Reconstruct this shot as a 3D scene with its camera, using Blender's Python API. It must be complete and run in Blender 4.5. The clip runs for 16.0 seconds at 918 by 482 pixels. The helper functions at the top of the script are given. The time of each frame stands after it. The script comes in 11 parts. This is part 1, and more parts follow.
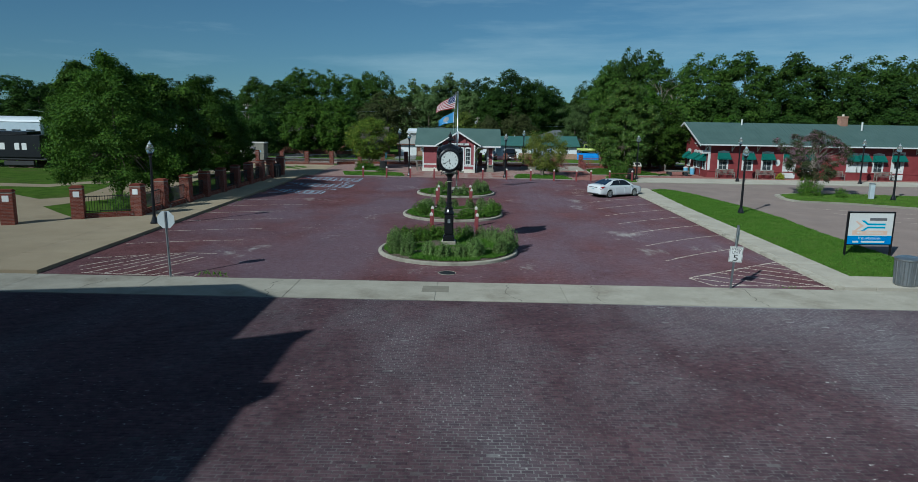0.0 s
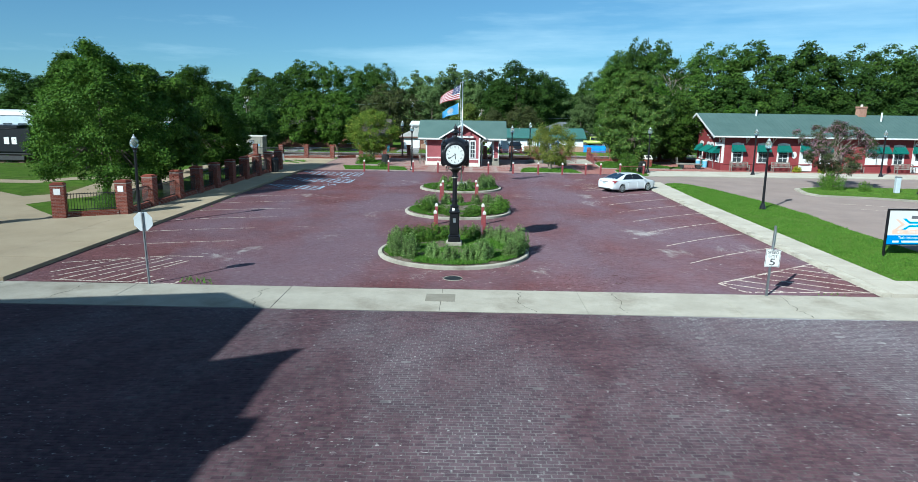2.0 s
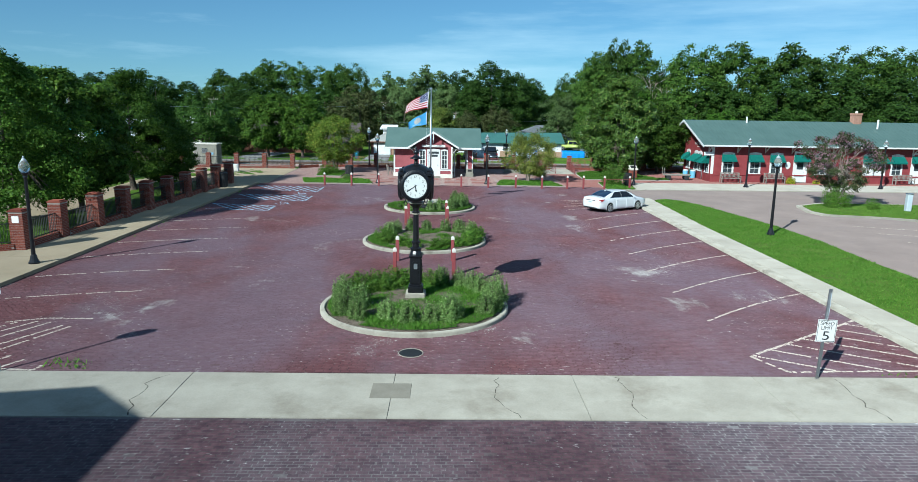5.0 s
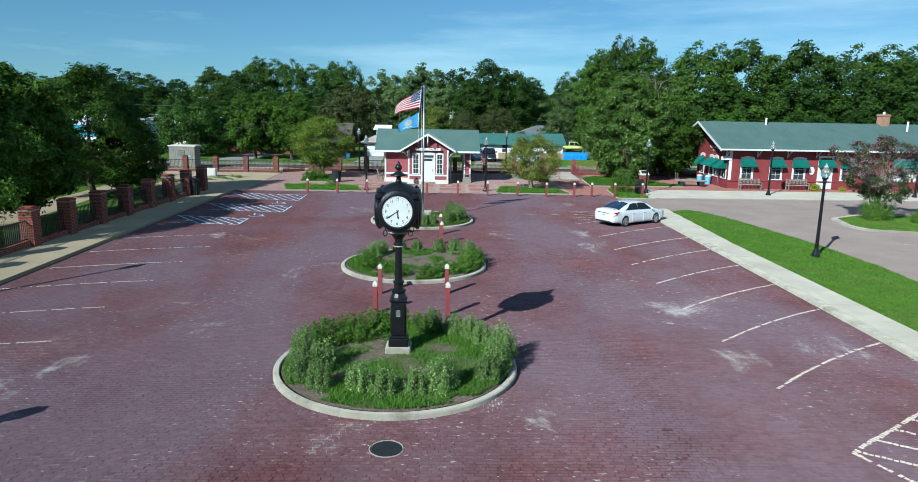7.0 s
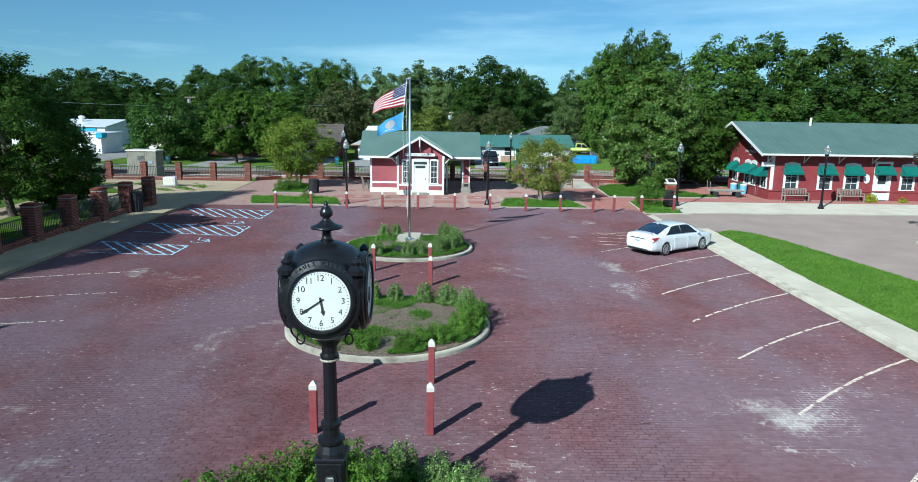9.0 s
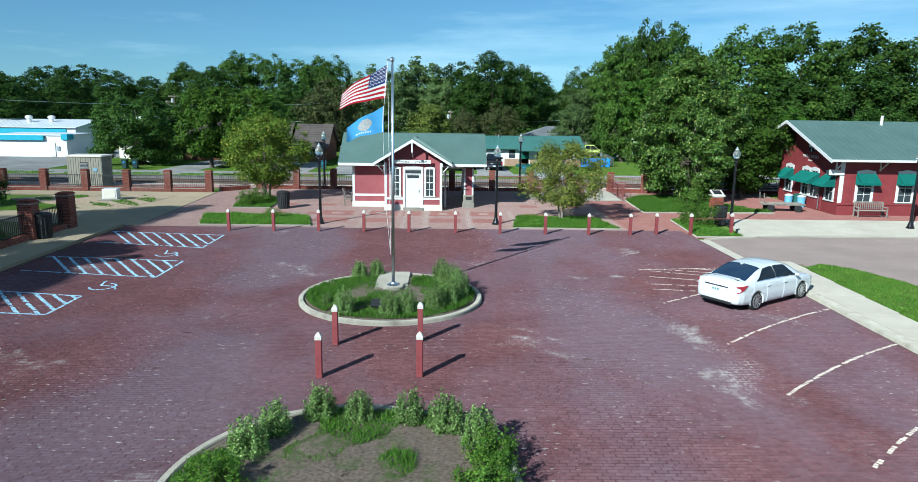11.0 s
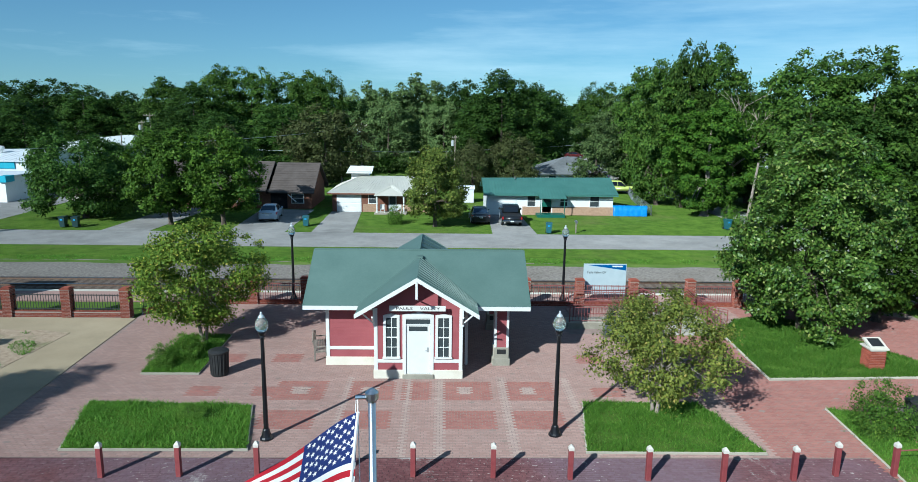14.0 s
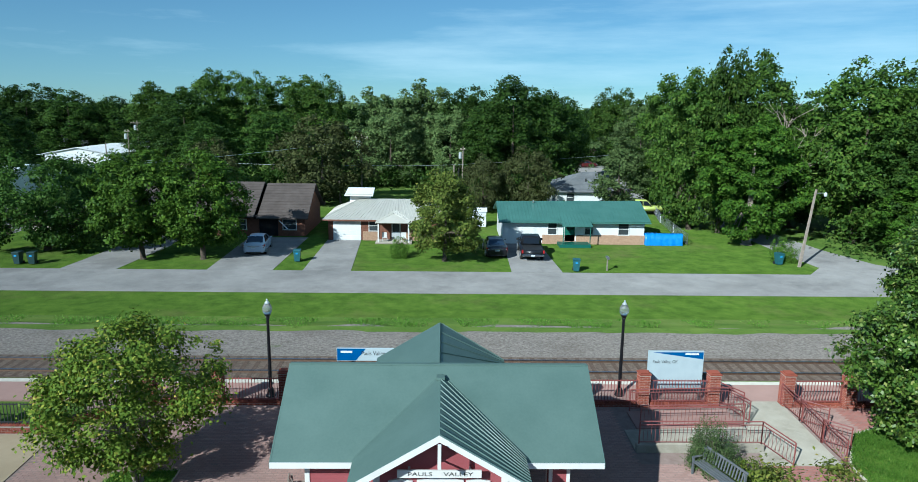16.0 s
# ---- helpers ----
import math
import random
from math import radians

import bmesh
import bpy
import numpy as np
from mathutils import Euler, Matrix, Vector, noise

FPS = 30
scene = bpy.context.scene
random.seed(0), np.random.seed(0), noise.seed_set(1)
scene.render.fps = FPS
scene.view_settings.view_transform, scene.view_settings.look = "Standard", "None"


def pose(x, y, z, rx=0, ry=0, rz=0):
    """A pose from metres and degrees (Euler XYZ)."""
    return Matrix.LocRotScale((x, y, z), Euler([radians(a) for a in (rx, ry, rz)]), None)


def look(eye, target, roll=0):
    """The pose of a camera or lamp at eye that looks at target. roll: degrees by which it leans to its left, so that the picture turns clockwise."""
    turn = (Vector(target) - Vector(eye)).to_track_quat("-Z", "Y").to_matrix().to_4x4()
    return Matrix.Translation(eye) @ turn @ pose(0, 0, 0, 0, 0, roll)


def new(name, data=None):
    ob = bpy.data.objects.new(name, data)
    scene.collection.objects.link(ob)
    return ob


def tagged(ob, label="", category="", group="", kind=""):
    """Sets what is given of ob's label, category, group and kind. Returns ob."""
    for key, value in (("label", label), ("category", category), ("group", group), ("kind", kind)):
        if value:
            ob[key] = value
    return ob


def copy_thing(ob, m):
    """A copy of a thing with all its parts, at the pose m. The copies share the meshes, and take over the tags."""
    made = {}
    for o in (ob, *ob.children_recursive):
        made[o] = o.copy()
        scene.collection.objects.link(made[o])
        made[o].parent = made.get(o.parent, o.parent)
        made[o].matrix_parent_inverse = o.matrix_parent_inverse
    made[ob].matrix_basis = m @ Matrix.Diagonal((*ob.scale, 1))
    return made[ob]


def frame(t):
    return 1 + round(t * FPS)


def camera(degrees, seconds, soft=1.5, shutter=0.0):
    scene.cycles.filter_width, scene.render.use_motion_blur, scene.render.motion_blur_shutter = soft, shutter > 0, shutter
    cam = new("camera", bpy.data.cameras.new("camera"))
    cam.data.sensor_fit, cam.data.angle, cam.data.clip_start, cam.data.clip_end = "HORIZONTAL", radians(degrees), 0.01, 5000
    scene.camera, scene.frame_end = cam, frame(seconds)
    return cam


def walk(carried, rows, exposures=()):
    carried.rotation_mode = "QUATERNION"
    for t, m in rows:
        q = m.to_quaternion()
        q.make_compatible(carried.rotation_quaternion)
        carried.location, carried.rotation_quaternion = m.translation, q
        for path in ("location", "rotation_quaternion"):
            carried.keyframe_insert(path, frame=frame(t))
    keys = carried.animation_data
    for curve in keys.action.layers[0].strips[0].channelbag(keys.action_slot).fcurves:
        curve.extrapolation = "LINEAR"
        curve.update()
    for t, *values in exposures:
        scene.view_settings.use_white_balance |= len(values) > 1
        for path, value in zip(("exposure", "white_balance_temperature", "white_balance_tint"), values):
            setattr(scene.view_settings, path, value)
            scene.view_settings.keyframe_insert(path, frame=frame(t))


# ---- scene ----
cam = camera(68.0, 16.0, 0.8)
PATH = [
    (0, (0.081, 5.076, 5.388), (0.056, 7.043, 5.024), 1.0),
    (0.5, (0.091, 5.567, 5.357), (0.053, 7.532, 4.985), 0.9),
    (1, (0.044, 6.040, 5.339), (-0.002, 8.003, 4.961), 0.9),
    (1.5, (-0.010, 6.564, 5.330), (-0.057, 8.526, 4.945), 0.9),
    (2, (-0.055, 7.165, 5.309), (-0.090, 9.127, 4.924), 0.8),
    (2.5, (-0.081, 7.850, 5.306), (-0.095, 9.813, 4.920), 0.8),
    (3, (-0.066, 8.624, 5.350), (-0.057, 10.586, 4.963), 0.8),
    (3.5, (0.047, 9.500, 5.550), (0.071, 11.462, 5.165), 0.8),
    (4, (0.182, 10.449, 5.790), (0.210, 12.411, 5.405), 0.8),
    (6.5, (0.301, 15.511, 5.940), (0.345, 17.472, 5.553), 1.0),
    (7, (0.369, 16.949, 5.963), (0.413, 18.911, 5.575), 1.0),
    (7.5, (0.469, 18.750, 5.912), (0.511, 20.712, 5.524), 0.9),
    (8, (0.589, 20.597, 5.866), (0.630, 22.559, 5.477), 0.9),
    (8.5, (0.710, 22.549, 5.845), (0.748, 24.511, 5.458), 0.8),
    (9, (0.725, 24.518, 5.836), (0.767, 26.480, 5.449), 0.9),
    (11.5, (0.746, 35.073, 5.614), (0.792, 37.034, 5.227), 0.8),
    (12, (0.654, 37.395, 5.615), (0.701, 39.356, 5.226), 0.8),
    (12.5, (0.476, 39.729, 6.105), (0.525, 41.690, 5.715), 0.8),
    (13, (0.319, 42.011, 7.145), (0.367, 43.972, 6.757), 0.8),
    (13.5, (0.104, 44.382, 8.403), (0.153, 46.343, 8.013), 0.8),
    (14, (-0.121, 46.925, 9.636), (-0.072, 48.886, 9.245), 0.8),
    (14.5, (-0.327, 49.624, 10.635), (-0.279, 51.585, 10.246), 0.8),
    (15, (-0.605, 52.153, 10.977), (-0.556, 54.114, 10.586), 0.8),
    (15.5, (-0.788, 54.140, 11.095), (-0.740, 56.100, 10.702), 0.8),
    (16, (-0.918, 55.254, 11.125), (-0.873, 57.214, 10.730), 0.8),
]
walk(cam, [(t, look(eye, target, roll)) for t, eye, target, roll in PATH],
     [(0.0, -0.68, 5620, -2), (0.3, -0.1, 5620, -2), (0.6, 0.22, 5620, -2), (1.0, 0.28, 5620, -2), (2.5, 0.36, 5620, -2), (4.0, 0.34, 5620, -2), (6.5, 0.20, 5620, -2), (7.5, 0.28, 5620, -2), (8.5, 0.33, 5620, -2), (11.5, 0.36, 5620, -2), (13.0, 0.22, 5620, -2), (16.0, 0.22, 5620, -2)])

# ---- world, sun, exposure ----
SUN_EL, SUN_AZ = radians(30.5), radians(216.7)   # azimuth clockwise from +y
TO_SUN = Vector((math.sin(SUN_AZ) * math.cos(SUN_EL), math.cos(SUN_AZ) * math.cos(SUN_EL), math.sin(SUN_EL)))
world = bpy.data.worlds.new("world")
scene.world = world
world.use_nodes = True
wn, wl = world.node_tree.nodes, world.node_tree.links
wn.clear()
w_out, w_bg = wn.new("ShaderNodeOutputWorld"), wn.new("ShaderNodeBackground")
w_sky = wn.new("ShaderNodeTexSky")
w_sky.sky_type, w_sky.sun_disc = "NISHITA", False
w_sky.sun_elevation, w_sky.sun_rotation = SUN_EL, SUN_AZ
w_sky.air_density, w_sky.dust_density, w_sky.ozone_density = 1.0, 0.3, 2.2
w_co, w_map, w_noise, w_ramp, w_mix = (wn.new("ShaderNode" + k) for k in ("TexCoord", "Mapping", "TexNoise", "ValToRGB", "MixRGB"))
w_map.inputs["Scale"].default_value = (1.1, 1.1, 9.0)
w_map.inputs["Rotation"].default_value = (0.0, 0.10, 0.3)
w_noise.inputs["Scale"].default_value, w_noise.inputs["Detail"].default_value, w_noise.inputs["Roughness"].default_value = 1.7, 7.0, 0.62
w_ramp.color_ramp.elements[0].position, w_ramp.color_ramp.elements[1].position = 0.48, 0.74
w_ramp.color_ramp.elements[0].color, w_ramp.color_ramp.elements[1].color = (0, 0, 0, 1), (0.42, 0.42, 0.42, 1)
w_mix.inputs["Color2"].default_value = (12.5, 11.8, 11.6, 1)
wl.new(w_co.outputs["Generated"], w_map.inputs["Vector"])
w_up, w_nrm = wn.new("ShaderNodeVectorMath"), wn.new("ShaderNodeVectorMath")
w_up.operation, w_nrm.operation = "ADD", "NORMALIZE"
w_up.inputs[1].default_value = (0, 0, 0.045)   # clear air: no pale haze at the horizon
wl.new(w_co.outputs["Generated"], w_up.inputs[0])
wl.new(w_up.outputs["Vector"], w_nrm.inputs[0])
wl.new(w_nrm.outputs["Vector"], w_sky.inputs["Vector"])
wl.new(w_map.outputs["Vector"], w_noise.inputs["Vector"])
w_sep, w_veil = wn.new("ShaderNodeSeparateXYZ"), wn.new("ShaderNodeMath")   # thin cloud thickens towards the east
w_veil.operation = "MULTIPLY_ADD"
w_veil.inputs[1].default_value = 0.19
wl.new(w_co.outputs["Generated"], w_sep.inputs[0])
wl.new(w_sep.outputs["X"], w_veil.inputs[0])
wl.new(w_noise.outputs["Fac"], w_veil.inputs[2])
wl.new(w_veil.outputs[0], w_ramp.inputs["Fac"])
wl.new(w_ramp.outputs["Color"], w_mix.inputs["Fac"])
wl.new(w_sky.outputs["Color"], w_mix.inputs["Color1"])
w_tint = wn.new("ShaderNodeMixRGB")
w_tint.blend_type, w_tint.inputs["Fac"].default_value, w_tint.inputs["Color2"].default_value = "MULTIPLY", 1.0, (0.79, 1.06, 1.19, 1)
wl.new(w_mix.outputs["Color"], w_tint.inputs["Color1"])
wl.new(w_tint.outputs["Color"], w_bg.inputs["Color"])
wl.new(w_bg.outputs["Background"], w_out.inputs["Surface"])
w_bg.inputs["Strength"].default_value = 0.067

sun_data = bpy.data.lights.new("sun", "SUN")
sun_data.energy, sun_data.angle, sun_data.color = 5.0, radians(0.53), (1.0, 0.965, 0.91)
sun_lamp = new("sun", sun_data)
sun_lamp.matrix_world = look(TO_SUN * 60, (0, 0, 0))


# ---- materials ----
def node_material(name):
    m = bpy.data.materials.new(name)
    m.use_nodes = True
    return m, m.node_tree.nodes, m.node_tree.links, m.node_tree.nodes["Principled BSDF"]


def surface(name, a, b, rough=0.8, scale=3.0, grain=60.0, bump=0.3, metal=0.0, island=0.0, c=None, stain_scale=0.25, stain=0.5, depth=0.01, spec=0.5, coat=0.0):
    """Base colours a and b mixed by noise at two scales, with grain in the relief; island: share of the mix that each piece picks at random;
    c: a third colour that comes in as large stains."""
    m, n, l, p = node_material(name)
    co = n.new("ShaderNodeTexCoord")
    n1, n2, mx = n.new("ShaderNodeTexNoise"), n.new("ShaderNodeTexNoise"), n.new("ShaderNodeMixRGB")
    n1.inputs["Scale"].default_value, n1.inputs["Detail"].default_value, n1.inputs["Roughness"].default_value = scale, 6, 0.65
    n2.inputs["Scale"].default_value, n2.inputs["Detail"].default_value = grain, 3
    l.new(co.outputs["Object"], n1.inputs["Vector"])
    l.new(co.outputs["Object"], n2.inputs["Vector"])
    mul = n.new("ShaderNodeMath")
    mul.operation = "MULTIPLY_ADD"
    l.new(n1.outputs["Fac"], mul.inputs[0])
    mul.inputs[1].default_value, mul.inputs[2].default_value = 2.2, -0.6
    fac = mul.outputs[0]
    g = n.new("ShaderNodeMath")
    g.operation = "MULTIPLY_ADD"
    l.new(n2.outputs["Fac"], g.inputs[0])
    g.inputs[1].default_value = 0.7
    l.new(fac, g.inputs[2])
    g2 = n.new("ShaderNodeMath")
    g2.operation = "SUBTRACT"
    g2.use_clamp = True
    l.new(g.outputs[0], g2.inputs[0])
    g2.inputs[1].default_value = 0.35
    fac = g2.outputs[0]
    if island:
        geo, oi, add, mi = n.new("ShaderNodeNewGeometry"), n.new("ShaderNodeObjectInfo"), n.new("ShaderNodeMath"), n.new("ShaderNodeMixRGB")
        l.new(geo.outputs["Random Per Island"], add.inputs[0])
        l.new(oi.outputs["Random"], add.inputs[1])
        fr = n.new("ShaderNodeMath")
        fr.operation = "FRACT"
        l.new(add.outputs[0], fr.inputs[0])
        mi.inputs["Fac"].default_value = island
        l.new(fac, mi.inputs["Color1"])
        l.new(fr.outputs[0], mi.inputs["Color2"])
        fac = mi.outputs["Color"]
    l.new(fac, mx.inputs["Fac"])
    mx.inputs["Color1"].default_value, mx.inputs["Color2"].default_value = (*a, 1), (*b, 1)
    col = mx.outputs["Color"]
    if c:
        n3, r3, m3 = n.new("ShaderNodeTexNoise"), n.new("ShaderNodeValToRGB"), n.new("ShaderNodeMixRGB")
        n3.inputs["Scale"].default_value, n3.inputs["Detail"].default_value, n3.inputs["Roughness"].default_value = stain_scale, 7, 0.7
        r3.color_ramp.elements[0].position, r3.color_ramp.elements[1].position = 0.52, 0.74
        r3.color_ramp.elements[1].color = (stain, stain, stain, 1)
        l.new(co.outputs["Object"], n3.inputs["Vector"])
        l.new(n3.outputs["Fac"], r3.inputs["Fac"])
        l.new(r3.outputs["Color"], m3.inputs["Fac"])
        l.new(col, m3.inputs["Color1"])
        m3.inputs["Color2"].default_value = (*c, 1)
        col = m3.outputs["Color"]
    l.new(col, p.inputs["Base Color"])
    if bump:
        bp = n.new("ShaderNodeBump")
        bp.inputs["Strength"].default_value, bp.inputs["Distance"].default_value = bump, depth
        l.new(n2.outputs["Fac"], bp.inputs["Height"])
        l.new(bp.outputs["Normal"], p.inputs["Normal"])
    p.inputs["Roughness"].default_value, p.inputs["Metallic"].default_value = rough, metal
    p.inputs["Specular IOR Level"].default_value, p.inputs["Coat Weight"].default_value = spec * (0.3 if rough > 0.75 else 1.0), coat
    if rough > 0.75:
        p.inputs["Diffuse Roughness"].default_value = 1.0
    return m


def leaf_material(name, a, b, c=None, rough=0.55, trans=0.24, gloss=0.12):
    m, n, l, p = node_material(name)
    geo, ramp, oi, hsv = n.new("ShaderNodeNewGeometry"), n.new("ShaderNodeValToRGB"), n.new("ShaderNodeObjectInfo"), n.new("ShaderNodeHueSaturation")
    e = ramp.color_ramp.elements
    e[0].color, e[1].color = (*a, 1), (*b, 1)
    if c:
        e[1].position = 0.88
        x = e.new(1.0)
        x.color = (*c, 1)
    l.new(geo.outputs["Random Per Island"], ramp.inputs["Fac"])
    l.new(ramp.outputs["Color"], hsv.inputs["Color"])
    v = n.new("ShaderNodeMapRange")
    v.inputs["To Min"].default_value, v.inputs["To Max"].default_value = 0.75, 1.25
    l.new(oi.outputs["Random"], v.inputs["Value"])
    l.new(v.outputs["Result"], hsv.inputs["Value"])
    l.new(hsv.outputs["Color"], p.inputs["Base Color"])
    p.inputs["Roughness"].default_value = rough
    p.inputs["Specular IOR Level"].default_value = gloss
    tr, mix = n.new("ShaderNodeBsdfTranslucent"), n.new("ShaderNodeMixShader")
    l.new(hsv.outputs["Color"], tr.inputs["Color"])
    mix.inputs["Fac"].default_value = trans
    l.new(p.outputs["BSDF"], mix.inputs[1])
    l.new(tr.outputs["BSDF"], mix.inputs[2])
    l.new(mix.outputs["Shader"], n["Material Output"].inputs["Surface"])
    return m


def glass_material(name, tint=(0.9, 0.95, 0.95), rough=0.02, clear=0.3):
    """A pane seen in daylight: glossy, part see-through."""
    m, n, l, p = node_material(name)
    p.inputs["Base Color"].default_value = (*tint, 1)
    p.inputs["Roughness"].default_value = rough
    p.inputs["Transmission Weight"].default_value = clear
    p.inputs["IOR"].default_value = 1.45
    p.inputs["Specular IOR Level"].default_value = 0.3
    return m


def brick_material(name, a, b, worn, dust, wear=0.6, fleck=0.5, lanes=(), spots=(), worn_from=0.44, dust_from=0.59, worn_span=0.18):
    """Fired paving brick: each piece its own tone, broad greyish wear, sharp-edged patches of pale dust, and small pale chips.
    lanes: (x, half width) of the worn wheel lanes; spots: (x, y, reach across, reach along) of dust that has settled."""
    m, n, l, p = node_material(name)
    geo, oi = n.new("ShaderNodeNewGeometry"), n.new("ShaderNodeObjectInfo")
    add, fr = n.new("ShaderNodeMath"), n.new("ShaderNodeMath")
    fr.operation = "FRACT"
    l.new(geo.outputs["Random Per Island"], add.inputs[0])
    l.new(oi.outputs["Random"], add.inputs[1])
    l.new(add.outputs[0], fr.inputs[0])

    def cloud(scale, detail, rough, lo, hi, top, squash=(1, 1, 1), warp=0.0, extra=None):
        mp, nz, rp = n.new("ShaderNodeMapping"), n.new("ShaderNodeTexNoise"), n.new("ShaderNodeMapRange")
        mp.inputs["Scale"].default_value = squash
        nz.inputs["Scale"].default_value, nz.inputs["Detail"].default_value, nz.inputs["Roughness"].default_value, nz.inputs["Distortion"].default_value = scale, detail, rough, warp
        l.new(geo.outputs["Position"], mp.inputs["Vector"])
        l.new(mp.outputs["Vector"], nz.inputs["Vector"])
        rp.inputs["From Min"].default_value, rp.inputs["From Max"].default_value, rp.inputs["To Max"].default_value = lo, hi, top
        val = nz.outputs["Fac"]
        if extra is not None:
            ad = n.new("ShaderNodeMath")
            l.new(val, ad.inputs[0])
            l.new(extra, ad.inputs[1])
            val = ad.outputs[0]
        l.new(val, rp.inputs["Value"])
        return rp.outputs["Result"], nz.outputs["Fac"]

    def over(col, fac, top):
        mx = n.new("ShaderNodeMixRGB")
        l.new(fac, mx.inputs["Fac"])
        if isinstance(col, tuple):
            mx.inputs["Color1"].default_value = (*col, 1)
        else:
            l.new(col, mx.inputs["Color1"])
        mx.inputs["Color2"].default_value = (*top, 1)
        return mx.outputs["Color"]

    def times(f, g):
        mu = n.new("ShaderNodeMath")
        mu.operation = "MULTIPLY"
        l.new(f, mu.inputs[0])
        l.new(g, mu.inputs[1])
        return mu.outputs[0]
    def near(c, reach, most):
        """most at c, falling to nothing at reach from it."""
        su, ml, ln, rp = n.new("ShaderNodeVectorMath"), n.new("ShaderNodeVectorMath"), n.new("ShaderNodeVectorMath"), n.new("ShaderNodeMapRange")
        su.operation, ml.operation, ln.operation = "SUBTRACT", "MULTIPLY", "LENGTH"
        l.new(geo.outputs["Position"], su.inputs[0])
        su.inputs[1].default_value = c
        l.new(su.outputs["Vector"], ml.inputs[0])
        ml.inputs[1].default_value = [1 / r if r else 0 for r in reach]
        l.new(ml.outputs["Vector"], ln.inputs[0])
        rp.inputs["From Min"].default_value, rp.inputs["From Max"].default_value, rp.inputs["To Min"].default_value, rp.inputs["To Max"].default_value = 0.2, 1.0, most, 0.0
        l.new(ln.outputs["Value"], rp.inputs["Value"])
        return rp.outputs["Result"]

    def strongest(fields):
        out = None
        for f in fields:
            if out is None:
                out = f
            else:
                mxm = n.new("ShaderNodeMath")
                mxm.operation = "MAXIMUM"
                l.new(out, mxm.inputs[0])
                l.new(f, mxm.inputs[1])
                out = mxm.outputs[0]
        return out
    lane = strongest([near((x, 0, 0), (hw, 0, 0), 0.13) for x, hw in lanes])
    spot = strongest([near((x, y, 0), (rx, ry, 0), 0.13) for x, y, rx, ry in spots])
    speck, _ = cloud(7.0, 3, 0.6, 0.35, 0.65, 0.55)
    ad2 = n.new("ShaderNodeMath")
    ad2.operation = "MULTIPLY_ADD"
    ad2.use_clamp = True
    l.new(fr.outputs[0], ad2.inputs[0])
    ad2.inputs[1].default_value = 0.55
    l.new(speck, ad2.inputs[2])
    col = over(a, ad2.outputs[0], b)
    tone, _ = cloud(0.5, 5, 0.65, 0.35, 0.7, 0.5)
    col = over(col, tone, tuple(x * 0.62 for x in a))
    broad, _ = cloud(0.16, 6, 0.6, worn_from, worn_from + worn_span, wear, (1.0, 0.55, 1.0), 0.2, lane)
    part_worn = n.new("ShaderNodeMapRange")
    part_worn.inputs["To Min"].default_value = 0.55
    l.new(ad2.outputs[0], part_worn.inputs["Value"])
    col = over(col, times(broad, part_worn.outputs["Result"]), worn)
    pale, _ = cloud(0.30, 8, 0.72, dust_from, dust_from + 0.11, 0.85, (1.0, 0.8, 1.0), 0.6, spot)
    piece = n.new("ShaderNodeMapRange")
    piece.inputs["To Min"].default_value = 0.45
    l.new(fr.outputs[0], piece.inputs["Value"])
    col = over(col, times(pale, piece.outputs["Result"]), dust)
    chip, _ = cloud(9.0, 2, 0.5, 0.64, 0.70, fleck, (0.7, 1.2, 1.0))
    zone, _ = cloud(0.22, 4, 0.6, 0.42, 0.60, 1.0)
    col = over(col, times(chip, zone), tuple(min(0.75, x * 1.5) for x in dust))
    l.new(col, p.inputs["Base Color"])
    _, grain = cloud(60, 3, 0.5, 0, 1, 1)
    bp = n.new("ShaderNodeBump")
    bp.inputs["Strength"].default_value, bp.inputs["Distance"].default_value = 0.5, 0.006
    l.new(grain, bp.inputs["Height"])
    l.new(bp.outputs["Normal"], p.inputs["Normal"])
    p.inputs["Roughness"].default_value, p.inputs["Diffuse Roughness"].default_value = 0.72, 1.0
    p.inputs["Specular IOR Level"].default_value = 0.12
    return m


